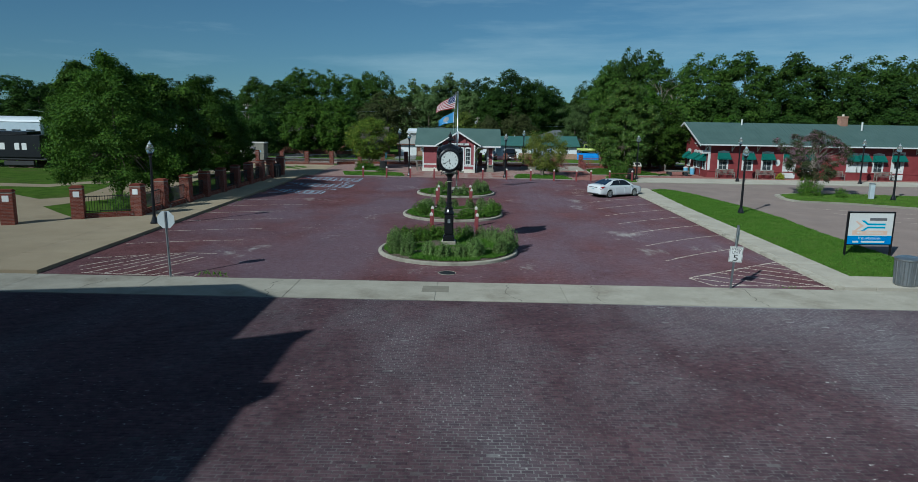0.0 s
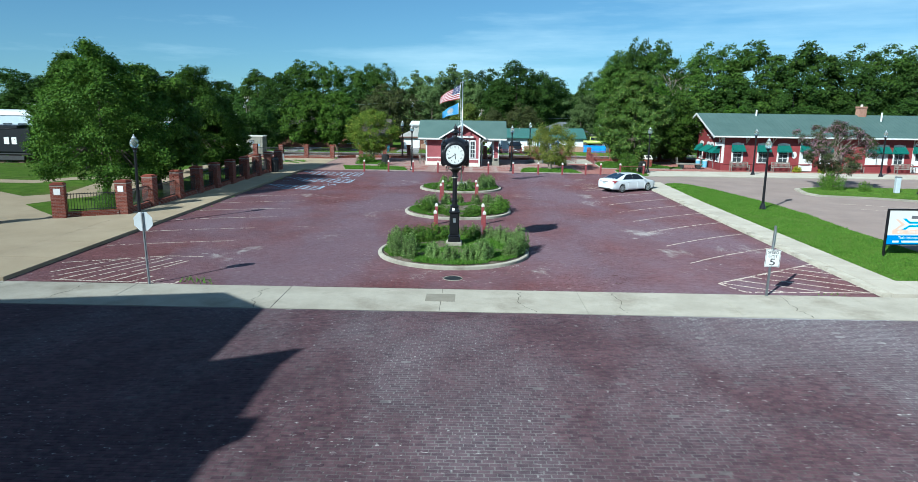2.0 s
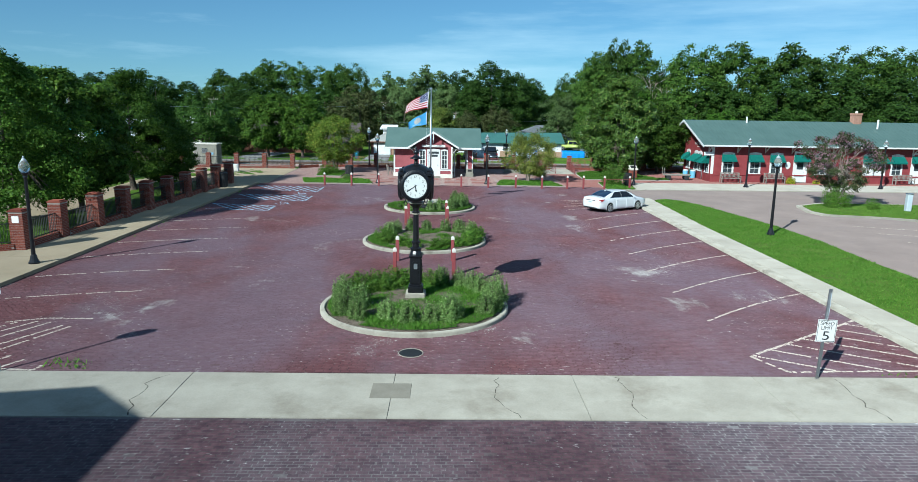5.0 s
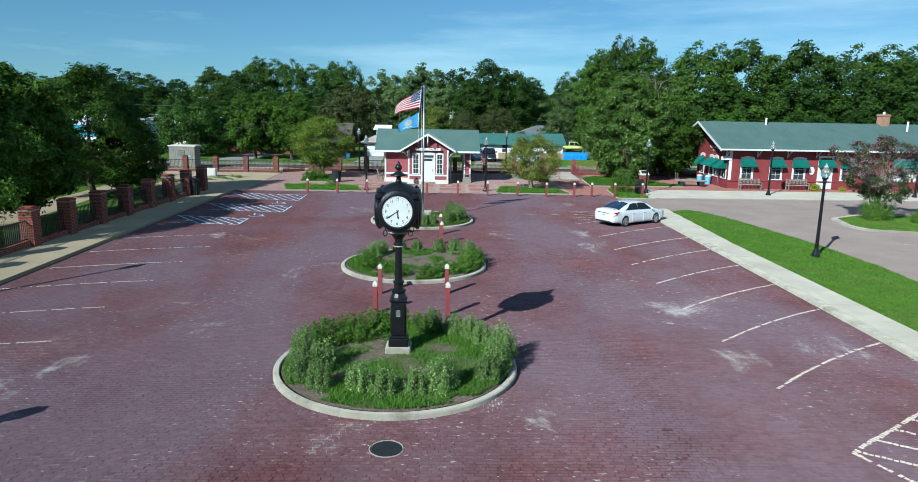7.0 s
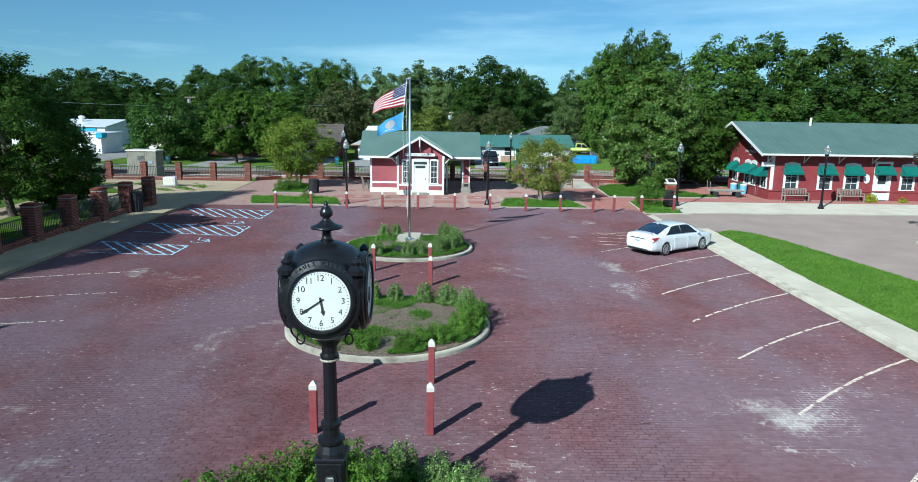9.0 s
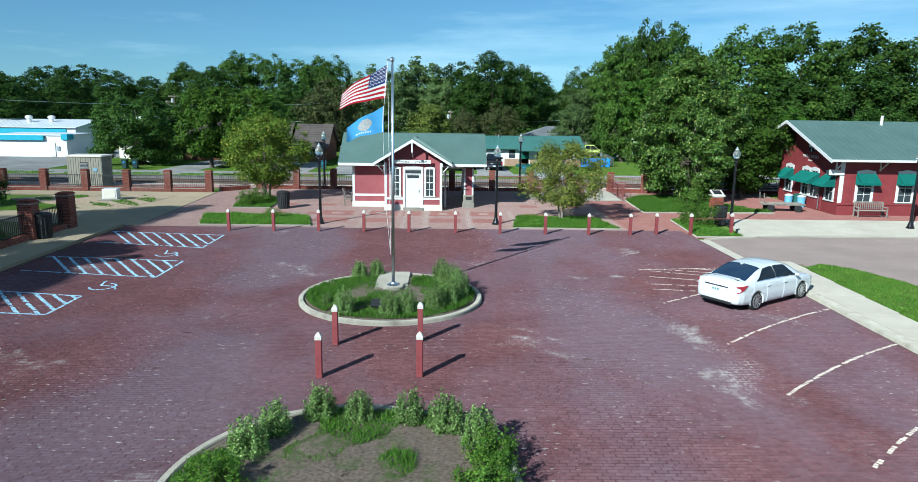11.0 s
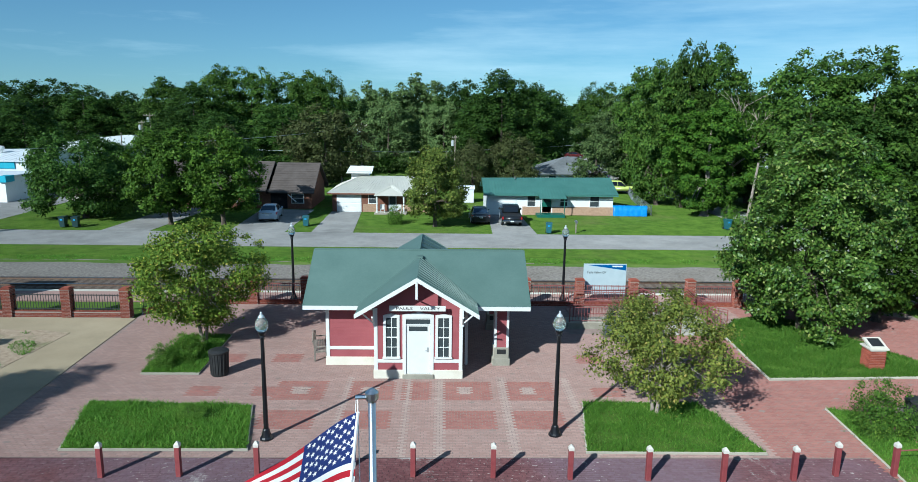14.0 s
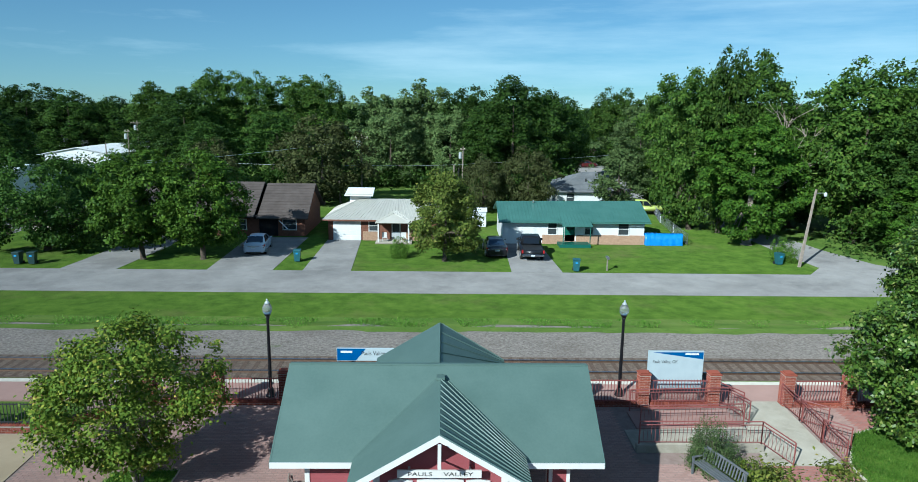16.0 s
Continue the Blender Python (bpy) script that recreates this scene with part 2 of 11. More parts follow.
M_BRICK = brick_material("street_brick", (0.050, 0.029, 0.038), (0.118, 0.066, 0.074), (0.172, 0.166, 0.184), (0.31, 0.29, 0.285), 0.75, 0.3, [(9.5, 8.0)], (), 0.445, 0.68, 0.36)
M_BRICK_LOT = brick_material("lot_brick", (0.106, 0.042, 0.046), (0.175, 0.080, 0.082), (0.148, 0.116, 0.146), (0.40, 0.38, 0.35), 0.72, 0.28,
                             [(4.7, 2.8), (-5.2, 2.4)], [(6.98, 55.3, 0.9, 0.6), (7.5, 54.9, 0.7, 1.6), (6.9, 49.3, 0.8, 1.8), (6.6, 45.7, 0.6, 3.0), (6.8, 41.2, 0.9, 3.0), (7.5, 37.3, 1.2, 3.2), (7.6, 32.6, 1.3, 1.3), (-8.4, 52.4, 1.3, 0.9), (-9.9, 53.4, 1.4, 0.8), (-8.7, 50.6, 0.8, 1.2), (-10.2, 46.9, 0.8, 2.2),
                              (3.1, 53.6, 0.9, 0.5), (2.17, 29.9, 1.0, 1.6), (-8.9, 29.9, 1.3, 1.5), (-8.49, 32.0, 1.4, 1.5), (-2.18, 29.9, 1.2, 0.5), (-9.9, 37.0, 0.9, 1.5)], 0.44, 0.62)
M_JOINT = brick_material("street_joint_sand", (0.030, 0.022, 0.024), (0.100, 0.072, 0.075), (0.36, 0.355, 0.35), (0.46, 0.44, 0.42), 0.85, 0.5, [(9.5, 8.0)], (), 0.445, 0.67, 0.34)
M_JOINT_LOT = brick_material("lot_joint_dirt", (0.030, 0.015, 0.016), (0.120, 0.062, 0.064), (0.150, 0.105, 0.115), (0.50, 0.48, 0.45), 0.8, 0.6, [(6.5, 2.0)], [(8.0, 37.0, 2.0, 4.5), (7.6, 46.0, 1.4, 4.0), (-9.5, 33.0, 2.0, 4.0), (2.2, 30.5, 2.0, 2.0)])
M_KERB = surface("cream_worn_kerb", (0.29, 0.265, 0.215), (0.43, 0.395, 0.325), 0.9, 2.2, 25, 0.4, c=(0.15, 0.13, 0.10), stain_scale=1.3, stain=0.85)
M_CONC = surface("old_concrete", (0.262, 0.240, 0.196), (0.372, 0.345, 0.288), 0.9, 0.8, 25, 0.35, c=(0.165, 0.140, 0.105), stain_scale=0.5, stain=0.75)
M_WALK = surface("sidewalk_concrete", (0.310, 0.282, 0.232), (0.408, 0.373, 0.310), 0.9, 0.7, 25, 0.3, c=(0.232, 0.204, 0.169), stain_scale=0.4, stain=0.4)
M_TANCONC = surface("tan_concrete", (0.285, 0.225, 0.150), (0.355, 0.285, 0.195), 0.9, 0.5, 25, 0.3, c=(0.22, 0.18, 0.125), stain_scale=0.3, stain=0.5)
M_ASPH = surface("pink_asphalt", (0.188, 0.146, 0.130), (0.245, 0.194, 0.172), 0.92, 0.5, 50, 0.4, c=(0.160, 0.132, 0.128), stain_scale=0.2, stain=0.5)
M_ROAD = surface("grey_asphalt", (0.165, 0.160, 0.156), (0.265, 0.257, 0.248), 0.93, 0.35, 30, 0.4, c=(0.125, 0.121, 0.118), stain_scale=0.3, stain=0.75)
M_GRASS = surface("lawn_turf", (0.046, 0.091, 0.014), (0.110, 0.178, 0.028), 0.95, 0.9, 22, 1.0, c=(0.115, 0.115, 0.045), stain_scale=0.16, stain=0.75, depth=0.05, spec=0.1)
M_GROUND = surface("rough_ground", (0.051, 0.098, 0.019), (0.119, 0.170, 0.038), 0.97, 0.25, 6, 1.0, c=(0.145, 0.136, 0.060), stain_scale=0.05, stain=0.6, depth=0.05, spec=0.1)
M_TRACKBED = surface("rusty_track_bed", (0.085, 0.062, 0.048), (0.200, 0.160, 0.132), 0.95, 6.0, 26, 1.0, c=(0.06, 0.045, 0.035), stain_scale=0.5, stain=0.6, depth=0.05)
M_BALLAST = surface("track_ballast", (0.108, 0.094, 0.082), (0.335, 0.300, 0.272), 0.95, 7.0, 26, 1.0, c=(0.095, 0.075, 0.061), stain_scale=0.3, stain=0.5, depth=0.06)
M_MULCH = surface("weedy_soil", (0.085, 0.066, 0.048), (0.29, 0.225, 0.18), 0.97, 14.0, 55, 1.0, c=(0.065, 0.125, 0.022), stain_scale=2.2, stain=0.95, depth=0.05)
M_DIRT = surface("bare_dirt", (0.27, 0.195, 0.135), (0.44, 0.345, 0.255), 0.97, 5.0, 45, 1.0, c=(0.096, 0.136, 0.040), stain_scale=0.6, stain=0.7, depth=0.02)
M_PAVER = surface("plaza_paver", (0.248, 0.153, 0.133), (0.347, 0.232, 0.203), 0.82, 0.7, 40, 0.4, island=0.5, c=(0.208, 0.149, 0.133), stain_scale=0.3, stain=0.5, depth=0.005)
M_PAVER_RED = surface("red_paver", (0.217, 0.092, 0.079), (0.309, 0.140, 0.118), 0.82, 0.7, 40, 0.4, island=0.5, depth=0.005)
M_PAVER_PALE = surface("pale_paver", (0.284, 0.202, 0.176), (0.370, 0.280, 0.245), 0.82, 0.7, 40, 0.4, island=0.5, depth=0.005)
M_CAPWHITE = surface("chipped_cap_paint", (0.52, 0.48, 0.42), (0.70, 0.66, 0.60), 0.7, 6, 40, 0.3, c=(0.36, 0.27, 0.22), stain_scale=5, stain=0.6)
M_PIER = surface("pier_brick", (0.15, 0.038, 0.027), (0.31, 0.092, 0.06), 0.8, 2.0, 40, 0.5, island=0.7, depth=0.006)
M_MORTAR = surface("mortar", (0.30, 0.25, 0.22), (0.40, 0.34, 0.30), 0.95, 3, 40, 0.4)
M_BED = surface("paver_joint", (0.18, 0.131, 0.115), (0.254, 0.197, 0.176), 0.95, 3, 40, 0.4)
M_REDWALL = surface("red_painted_brick", (0.195, 0.027, 0.030), (0.275, 0.047, 0.049), 0.7, 1.5, 35, 0.4, c=(0.20, 0.03, 0.035), stain_scale=0.5, stain=0.5, depth=0.006)
M_SIDING = surface("rose_painted_siding", (0.27, 0.062, 0.072), (0.335, 0.092, 0.102), 0.65, 1.2, 30, 0.25, c=(0.27, 0.06, 0.07), stain_scale=0.6, stain=0.4)
M_WHITE = surface("white_paint", (0.66, 0.655, 0.63), (0.75, 0.74, 0.715), 0.55, 1.5, 25, 0.15, c=(0.62, 0.59, 0.54), stain_scale=0.8, stain=0.5)
M_CREAM = surface("cream_paint", (0.66, 0.60, 0.50), (0.74, 0.69, 0.60), 0.6, 1.5, 25, 0.2, c=(0.5, 0.44, 0.36), stain_scale=1.0, stain=0.5)
M_GREENROOF = surface("green_metal_roof", (0.086, 0.142, 0.124), (0.118, 0.182, 0.160), 0.55, 0.6, 14, 0.15, c=(0.13, 0.195, 0.172), stain_scale=0.35, stain=0.5, spec=0.4)
M_GREENROOF2 = surface("house_green_roof", (0.055, 0.155, 0.130), (0.085, 0.205, 0.172), 0.45, 0.6, 14, 0.15, c=(0.06, 0.2, 0.17), stain_scale=0.3, stain=0.4)
M_AWNING = surface("green_canvas", (0.012, 0.105, 0.085), (0.02, 0.145, 0.118), 0.8, 3, 60, 0.3)
M_BLACK = surface("black_cast_iron", (0.006, 0.006, 0.008), (0.014, 0.014, 0.016), 0.3, 4, 40, 0.1, spec=0.5)
M_BLACKDULL = surface("dull_black_metal", (0.014, 0.014, 0.015), (0.03, 0.03, 0.03), 0.6, 4, 40, 0.25)
M_RAILING = surface("oxide_red_railing", (0.20, 0.055, 0.05), (0.28, 0.085, 0.075), 0.55, 4, 40, 0.2)
M_BOLLARD = surface("red_wood_post", (0.19, 0.030, 0.036), (0.26, 0.055, 0.056), 0.7, 3, 30, 0.4, c=(0.2, 0.05, 0.05), stain_scale=2, stain=0.6)
M_STEEL = surface("galvanised_steel", (0.42, 0.44, 0.45), (0.56, 0.57, 0.58), 0.38, 4, 40, 0.1, metal=0.9)
M_ALU = surface("brushed_aluminium", (0.62, 0.63, 0.64), (0.72, 0.73, 0.74), 0.3, 3, 50, 0.1, metal=1.0)
M_SIGNBACK = surface("aluminium_sign_back", (0.52, 0.56, 0.58), (0.62, 0.65, 0.66), 0.45, 2, 30, 0.1, metal=0.4)
M_DARK = surface("dark_fill", (0.012, 0.012, 0.014), (0.03, 0.03, 0.032), 0.8, 2, 20, 0.1)
M_GLASS = glass_material("window_glass", (0.05, 0.06, 0.065), 0.05, 0.0)
M_GLOBE = glass_material("frosted_lamp_globe", (0.66, 0.72, 0.68), 0.12, 0.85)
M_BARK = surface("bark", (0.075, 0.058, 0.045), (0.18, 0.145, 0.115), 0.95, 5, 30, 1.0, depth=0.03)
M_PALEBARK = surface("pale_bark", (0.22, 0.18, 0.15), (0.38, 0.32, 0.27), 0.9, 5, 30, 0.8, depth=0.02)
M_WOOD = surface("grey_weathered_wood", (0.16, 0.135, 0.115), (0.30, 0.265, 0.23), 0.85, 5, 40, 0.5)
M_TIE = surface("creosoted_timber", (0.05, 0.035, 0.028), (0.13, 0.095, 0.075), 0.9, 4, 30, 0.8)
M_RAIL = surface("rail_steel", (0.13, 0.075, 0.05), (0.22, 0.14, 0.10), 0.55, 4, 40, 0.3, metal=0.5)
M_RAILTOP = surface("polished_rail_head", (0.45, 0.43, 0.42), (0.55, 0.53, 0.52), 0.25, 4, 40, 0.05, metal=1.0)
M_PAINTWHITE = surface("worn_white_line", (0.40, 0.32, 0.27), (0.60, 0.53, 0.45), 0.8, 5, 50, 0.3, island=0.5)
M_PAINTBLUE = surface("worn_blue_line", (0.26, 0.47, 0.62), (0.44, 0.63, 0.74), 0.8, 5, 50, 0.3, island=0.5)
M_PAINTYELLOW = surface("tactile_yellow", (0.40, 0.38, 0.33), (0.52, 0.50, 0.44), 0.8, 3, 40, 0.3)

L_OAK = leaf_material("oak_leaf", (0.033, 0.074, 0.011), (0.090, 0.162, 0.019), (0.142, 0.216, 0.030))
L_MAPLE = leaf_material("maple_leaf", (0.038, 0.098, 0.013), (0.104, 0.206, 0.022), (0.162, 0.265, 0.035))
L_PARK = leaf_material("park_tree_leaf", (0.032, 0.076, 0.011), (0.084, 0.160, 0.018), (0.130, 0.212, 0.030))
L_DARKLEAF = leaf_material("dark_leaf", (0.023, 0.055, 0.011), (0.062, 0.120, 0.019), (0.094, 0.159, 0.029))
# magnolia's pale third colour paints the glints of glossy leaves as bright specks
L_MAGNOLIA = leaf_material("magnolia_leaf", (0.036, 0.088, 0.014), (0.125, 0.205, 0.030), (0.340, 0.370, 0.110), rough=0.40, trans=0.14, gloss=0.28)
L_PEAR = leaf_material("pear_leaf", (0.056, 0.108, 0.014), (0.165, 0.222, 0.028), (0.36, 0.32, 0.06), trans=0.2)
L_SILVERGREEN = leaf_material("grey_green_leaf", (0.05, 0.085, 0.03), (0.12, 0.175, 0.06), (0.20, 0.25, 0.10))
L_PEARLIGHT = leaf_material("pale_pear_leaf", (0.10, 0.135, 0.03), (0.24, 0.27, 0.05), (0.40, 0.33, 0.09), trans=0.3)
L_PEAROLD = leaf_material("dusty_yellow_leaf", (0.055, 0.082, 0.016), (0.13, 0.165, 0.030), (0.22, 0.21, 0.05))
L_FARA = leaf_material("far_leaf", (0.033, 0.075, 0.013), (0.090, 0.160, 0.024), (0.138, 0.191, 0.036))
L_FARB = leaf_material("far_pale_leaf", (0.070, 0.122, 0.039), (0.171, 0.233, 0.079))
L_FARC = leaf_material("far_russet_leaf", (0.050, 0.061, 0.021), (0.114, 0.129, 0.044))
L_SHRUB = leaf_material("shrub_leaf", (0.092, 0.165, 0.040), (0.235, 0.350, 0.105), (0.43, 0.54, 0.22))
L_SHRUBGREEN = leaf_material("green_shrub_leaf", (0.055, 0.13, 0.018), (0.145, 0.26, 0.036), (0.24, 0.35, 0.05))
L_GRASS = leaf_material("grass_blade", (0.062, 0.150, 0.018), (0.125, 0.255, 0.032), (0.215, 0.320, 0.060))
L_YELLOW = leaf_material("yellow_flower", (0.10, 0.17, 0.02), (0.50, 0.47, 0.03), (0.10, 0.19, 0.03))
L_MYRTLE = leaf_material("myrtle_leaf_and_bloom", (0.05, 0.08, 0.03), (0.13, 0.15, 0.06), (0.16, 0.12, 0.07))
L_BLOOM = leaf_material("myrtle_bloom", (0.27, 0.13, 0.17), (0.40, 0.22, 0.27), (0.5, 0.32, 0.36))


# ---- mesh helpers ----
def part(name, bm, material, parent=None, label="", smooth=False):
    """Link a bmesh as one mesh object, under a thing or a part."""
    me = bpy.data.meshes.new(name)
    bm.to_mesh(me)
    bm.free()
    for mat in (material if isinstance(material, (list, tuple)) else [material]):
        me.materials.append(mat)
    if smooth:
        for poly in me.polygons:
            poly.use_smooth = True
    ob = new(name, me)
    if parent:
        ob.parent = parent
    if label:
        ob["label"] = label
    return ob


def thing(name, x=0, y=0, z=0, rz=0, label="", category="", group="", kind=""):
    ob = new(name)
    ob.empty_display_size = 0.2
    ob.matrix_world = pose(x, y, z, 0, 0, rz)
    return tagged(ob, label, category, group, kind)


def box(bm, x0, x1, y0, y1, z0, z1, bevel=0.0):
    vs = [bm.verts.new((x, y, z)) for x in (x0, x1) for y in (y0, y1) for z in (z0, z1)]
    fs = [bm.faces.new([vs[i] for i in f]) for f in ((0, 1, 3, 2), (4, 6, 7, 5), (0, 4, 5, 1), (2, 3, 7, 6), (0, 2, 6, 4), (1, 5, 7, 3))]
    if bevel:
        es = list({e for f in fs for e in f.edges})
        bmesh.ops.bevel(bm, geom=es, offset=bevel, segments=1, affect="EDGES")
    return bm


def tube(bm, p0, p1, r0, r1=None, n=8, caps=True):
    """A tapered rod from p0 to p1."""
    r1 = r0 if r1 is None else r1
    p0, p1 = Vector(p0), Vector(p1)
    q = (p1 - p0).to_track_quat("Z", "Y")
    a = [bm.verts.new(p0 + q @ Vector((r0 * math.cos(i * math.tau / n), r0 * math.sin(i * math.tau / n), 0))) for i in range(n)]
    b = [bm.verts.new(p1 + q @ Vector((r1 * math.cos(i * math.tau / n), r1 * math.sin(i * math.tau / n), 0))) for i in range(n)]
    for i in range(n):
        bm.faces.new((a[i], a[(i + 1) % n], b[(i + 1) % n], b[i]))
    if caps:
        bm.faces.new(a[::-1])
        bm.faces.new(b)
    return bm


def lathe(bm, profile, n=16, cx=0, cy=0, start=0.0):
    """Turn (radius, height) pairs round the vertical through cx, cy."""
    rings = [[bm.verts.new((cx + r * math.cos(start + i * math.tau / n), cy + r * math.sin(start + i * math.tau / n), z)) for i in range(n)] for r, z in profile]
    for a, b in zip(rings, rings[1:]):
        for i in range(n):
            bm.faces.new((a[i], a[(i + 1) % n], b[(i + 1) % n], b[i]))
    bm.faces.new(rings[0][::-1])
    bm.faces.new(rings[-1])
    return bm


def prism(bm, pts, z0, z1):
    """An upright prism over a polygon in plan, counter-clockwise."""
    a, b = [bm.verts.new((x, y, z0)) for x, y in pts], [bm.verts.new((x, y, z1)) for x, y in pts]
    n = len(pts)
    bm.faces.new(a[::-1])
    bm.faces.new(b)
    for i in range(n):
        bm.faces.new((a[i], a[(i + 1) % n], b[(i + 1) % n], b[i]))
    return bm


def slab(bm, pts, thick):
    """A sheet over corner points in space, thickened downward along its normal."""
    vs = [Vector(p) for p in pts]
    nrm = (vs[1] - vs[0]).cross(vs[2] - vs[0]).normalized()
    a, b = [bm.verts.new(v) for v in vs], [bm.verts.new(v - nrm * thick) for v in vs]
    n = len(vs)
    bm.faces.new(a)
    bm.faces.new(b[::-1])
    for i in range(n):
        bm.faces.new((a[(i + 1) % n], a[i], b[i], b[(i + 1) % n]))
    return bm


def ring(bm, cx, cy, r0, r1, z0, z1, n=96, squash=1.0, gap=0.0):
    """A kerb ring with a chamfered top."""
    prof = [(r1, z0), (r1, z1 - 0.03), (r1 - 0.03, z1), (r0 + 0.03, z1), (r0, z1 - 0.03), (r0, z0)]
    rings = [[bm.verts.new((cx + r * math.cos(i * math.tau / n), cy + squash * r * math.sin(i * math.tau / n), z)) for i in range(n)] for r, z in prof]
    for a, b in zip(rings, rings[1:]):
        for i in range(n):
            bm.faces.new((a[i], a[(i + 1) % n], b[(i + 1) % n], b[i]))
    return bm


def soup(name, verts, faces_per, mats, parent=None, mat_index=None, smooth=False):
    """A mesh of many alike polygons from arrays: verts (n, k, 3), one polygon of k corners each."""
    n, k = verts.shape[:2]
    me = bpy.data.meshes.new(name)
    me.vertices.add(n * k)
    me.vertices.foreach_set("co", verts.reshape(-1).astype(np.float32))
    me.loops.add(n * k)
    me.loops.foreach_set("vertex_index", np.arange(n * k, dtype=np.int32))
    me.polygons.add(n)
    me.polygons.foreach_set("loop_start", np.arange(0, n * k, k, dtype=np.int32))
    if mat_index is not None:
        me.polygons.foreach_set("material_index", mat_index.astype(np.int32))
    me.update(calc_edges=True)
    for mat in mats:
        me.materials.append(mat)
    ob = new(name, me)
    if parent:
        ob.parent = parent
    return ob


RNG = np.random.default_rng(7)


def leaf_cards(rng, centres, normals, size, spread=0.9, aspect=0.6):
    """Kite-shaped leaves at centres, turned about the given normals with some scatter."""
    n = len(centres)
    nr = normals + rng.normal(0, spread, (n, 3))
    nr /= np.linalg.norm(nr, axis=1)[:, None] + 1e-9
    t = rng.normal(0, 1, (n, 3))
    u = np.cross(nr, t)
    u /= np.linalg.norm(u, axis=1)[:, None] + 1e-9
    v = np.cross(nr, u)
    s = size * rng.uniform(0.6, 1.35, n)[:, None]
    c = centres
    droop = nr * s * 0.12
    return np.stack([c - u * s * 0.5, c + v * s * 0.5 * aspect + droop, c + u * s * 0.5, c - v * s * 0.5 * aspect + droop], axis=1)


# ---- ground, roads, kerbs ----
def sheet(name, pts, z, mat, thick=0.2, label="", category="ground", kind="structure", parent=None):
    ob = part(name, prism(bmesh.new(), pts, z - thick, z), mat, parent)
    return tagged(ob, label, category, "", kind)


def rect(x0, x1, y0, y1):
    return [(x0, y0), (x1, y0), (x1, y1), (x0, y1)]


bm = bmesh.new()
xg = [-2500, -900, -400, -200, -120, -80, -60, -45, -30, -15, 0, 15, 30, 45, 60, 80, 120, 200, 400, 900, 2500]
yg = [-2500, -600, -150, -40, 0, 30, 60, 85, 92, 97.2, 98.5, 100.5, 102.5, 104, 112, 120, 130, 145, 170, 210, 300, 600, 1200, 2500]
rows_g = [[bm.verts.new((x_, y_, -0.06 - 1.5 * min(1.0, max(0.0, (y_ - 97.2) / 5.6)))) for x_ in xg] for y_ in yg]
for a, b in zip(rows_g, rows_g[1:]):
    for i in range(len(xg) - 1):
        bm.faces.new((a[i], a[i + 1], b[i + 1], b[i]))
FAR = -1.5     # the land beyond the railway lies lower
tagged(part("ground", bm, M_GROUND), "rough green grass ground reaching to the horizon", "ground", "", "structure")

LOT = (-15.5, 13.26, 29.4, 70.7)     # brick parking lot
sheet("road_bed", rect(-45, 45, 6, 26.9), -0.004, M_JOINT, 0.2, "sandy joint bed of the brick street", "road")
for pts in (rect(-45, -26.05, 6, 26.9), rect(26.05, 45, 6, 26.9), rect(-26.04, 26.04, 6, 13.45)):
    sheet("road_surface", pts, -0.002, M_BRICK, 0.003, "old purple brick street beyond the crossing", "road")
sheet("lot_bed", rect(LOT[0], LOT[1], LOT[2], LOT[3]), -0.005, M_JOINT_LOT, 0.2, "sandy joint bed of the brick parking lot", "road")

gutter = thing("gutter", label="wide cracked pale concrete gutter strip beside the brick street", category="gutter", kind="structure")
xs = [-45, -34, -25, -19.5, -15.4, -11.0, -5.9, -0.95, 3.4, 7.9, 12.2, 17.5, 24, 34, 45]
for a, b in zip(xs, xs[1:]):
    part("concrete_slab", box(bmesh.new(), a + 0.003, b - 0.003, 26.92, 29.38, -0.2, 0.006, 0.008), M_CONC, gutter)
part("concrete_slab", box(bmesh.new(), -45, 45, 26.95, 29.35, -0.25, -0.012), M_JOINT, gutter)

# kerbs and walks beside the lot
walk_left = thing("pavement_left", label="tan concrete sidewalk with a raised kerb beside the brick lot", category="sidewalk", kind="structure")
y = 29.4
while y < 70:
    part("concrete_slab", box(bmesh.new(), -17.95, -15.5, y + 0.01, min(y + 3.0, 70.7) - 0.01, -0.2, 0.13, 0.015), M_TANCONC, walk_left)
    y += 3.0
walk_right = thing("pavement_right", label="pale concrete sidewalk with a cream kerb beside the brick lot", category="sidewalk", kind="structure")
y = 29.4
k = 0
while y < 62:
    y1 = min(y + 1.9, 63.2)
    flare = 0.0 if y < 50 else 0.035 * (y - 50)
    part("concrete_slab", box(bmesh.new(), 13.62, 14.75 + flare, y + 0.01, y1 - 0.01, -0.2, 0.12, 0.015), M_WALK, walk_right)
    if k % 2 == 0:
        part("kerb_stone", box(bmesh.new(), 13.26, 13.61, y + 0.006, min(y + 3.8, 63.2) - 0.006, -0.2, 0.125, 0.035), M_KERB, walk_right, "worn cream kerb stone")
    y += 1.9
    k += 1
sheet("plaza_left", [(-45, 29.4), (-17.96, 29.4), (-17.96, 42.2), (-45, 32.8)], 0.125, M_TANCONC, 0.3, "broad tan concrete corner plaza", "pavement")
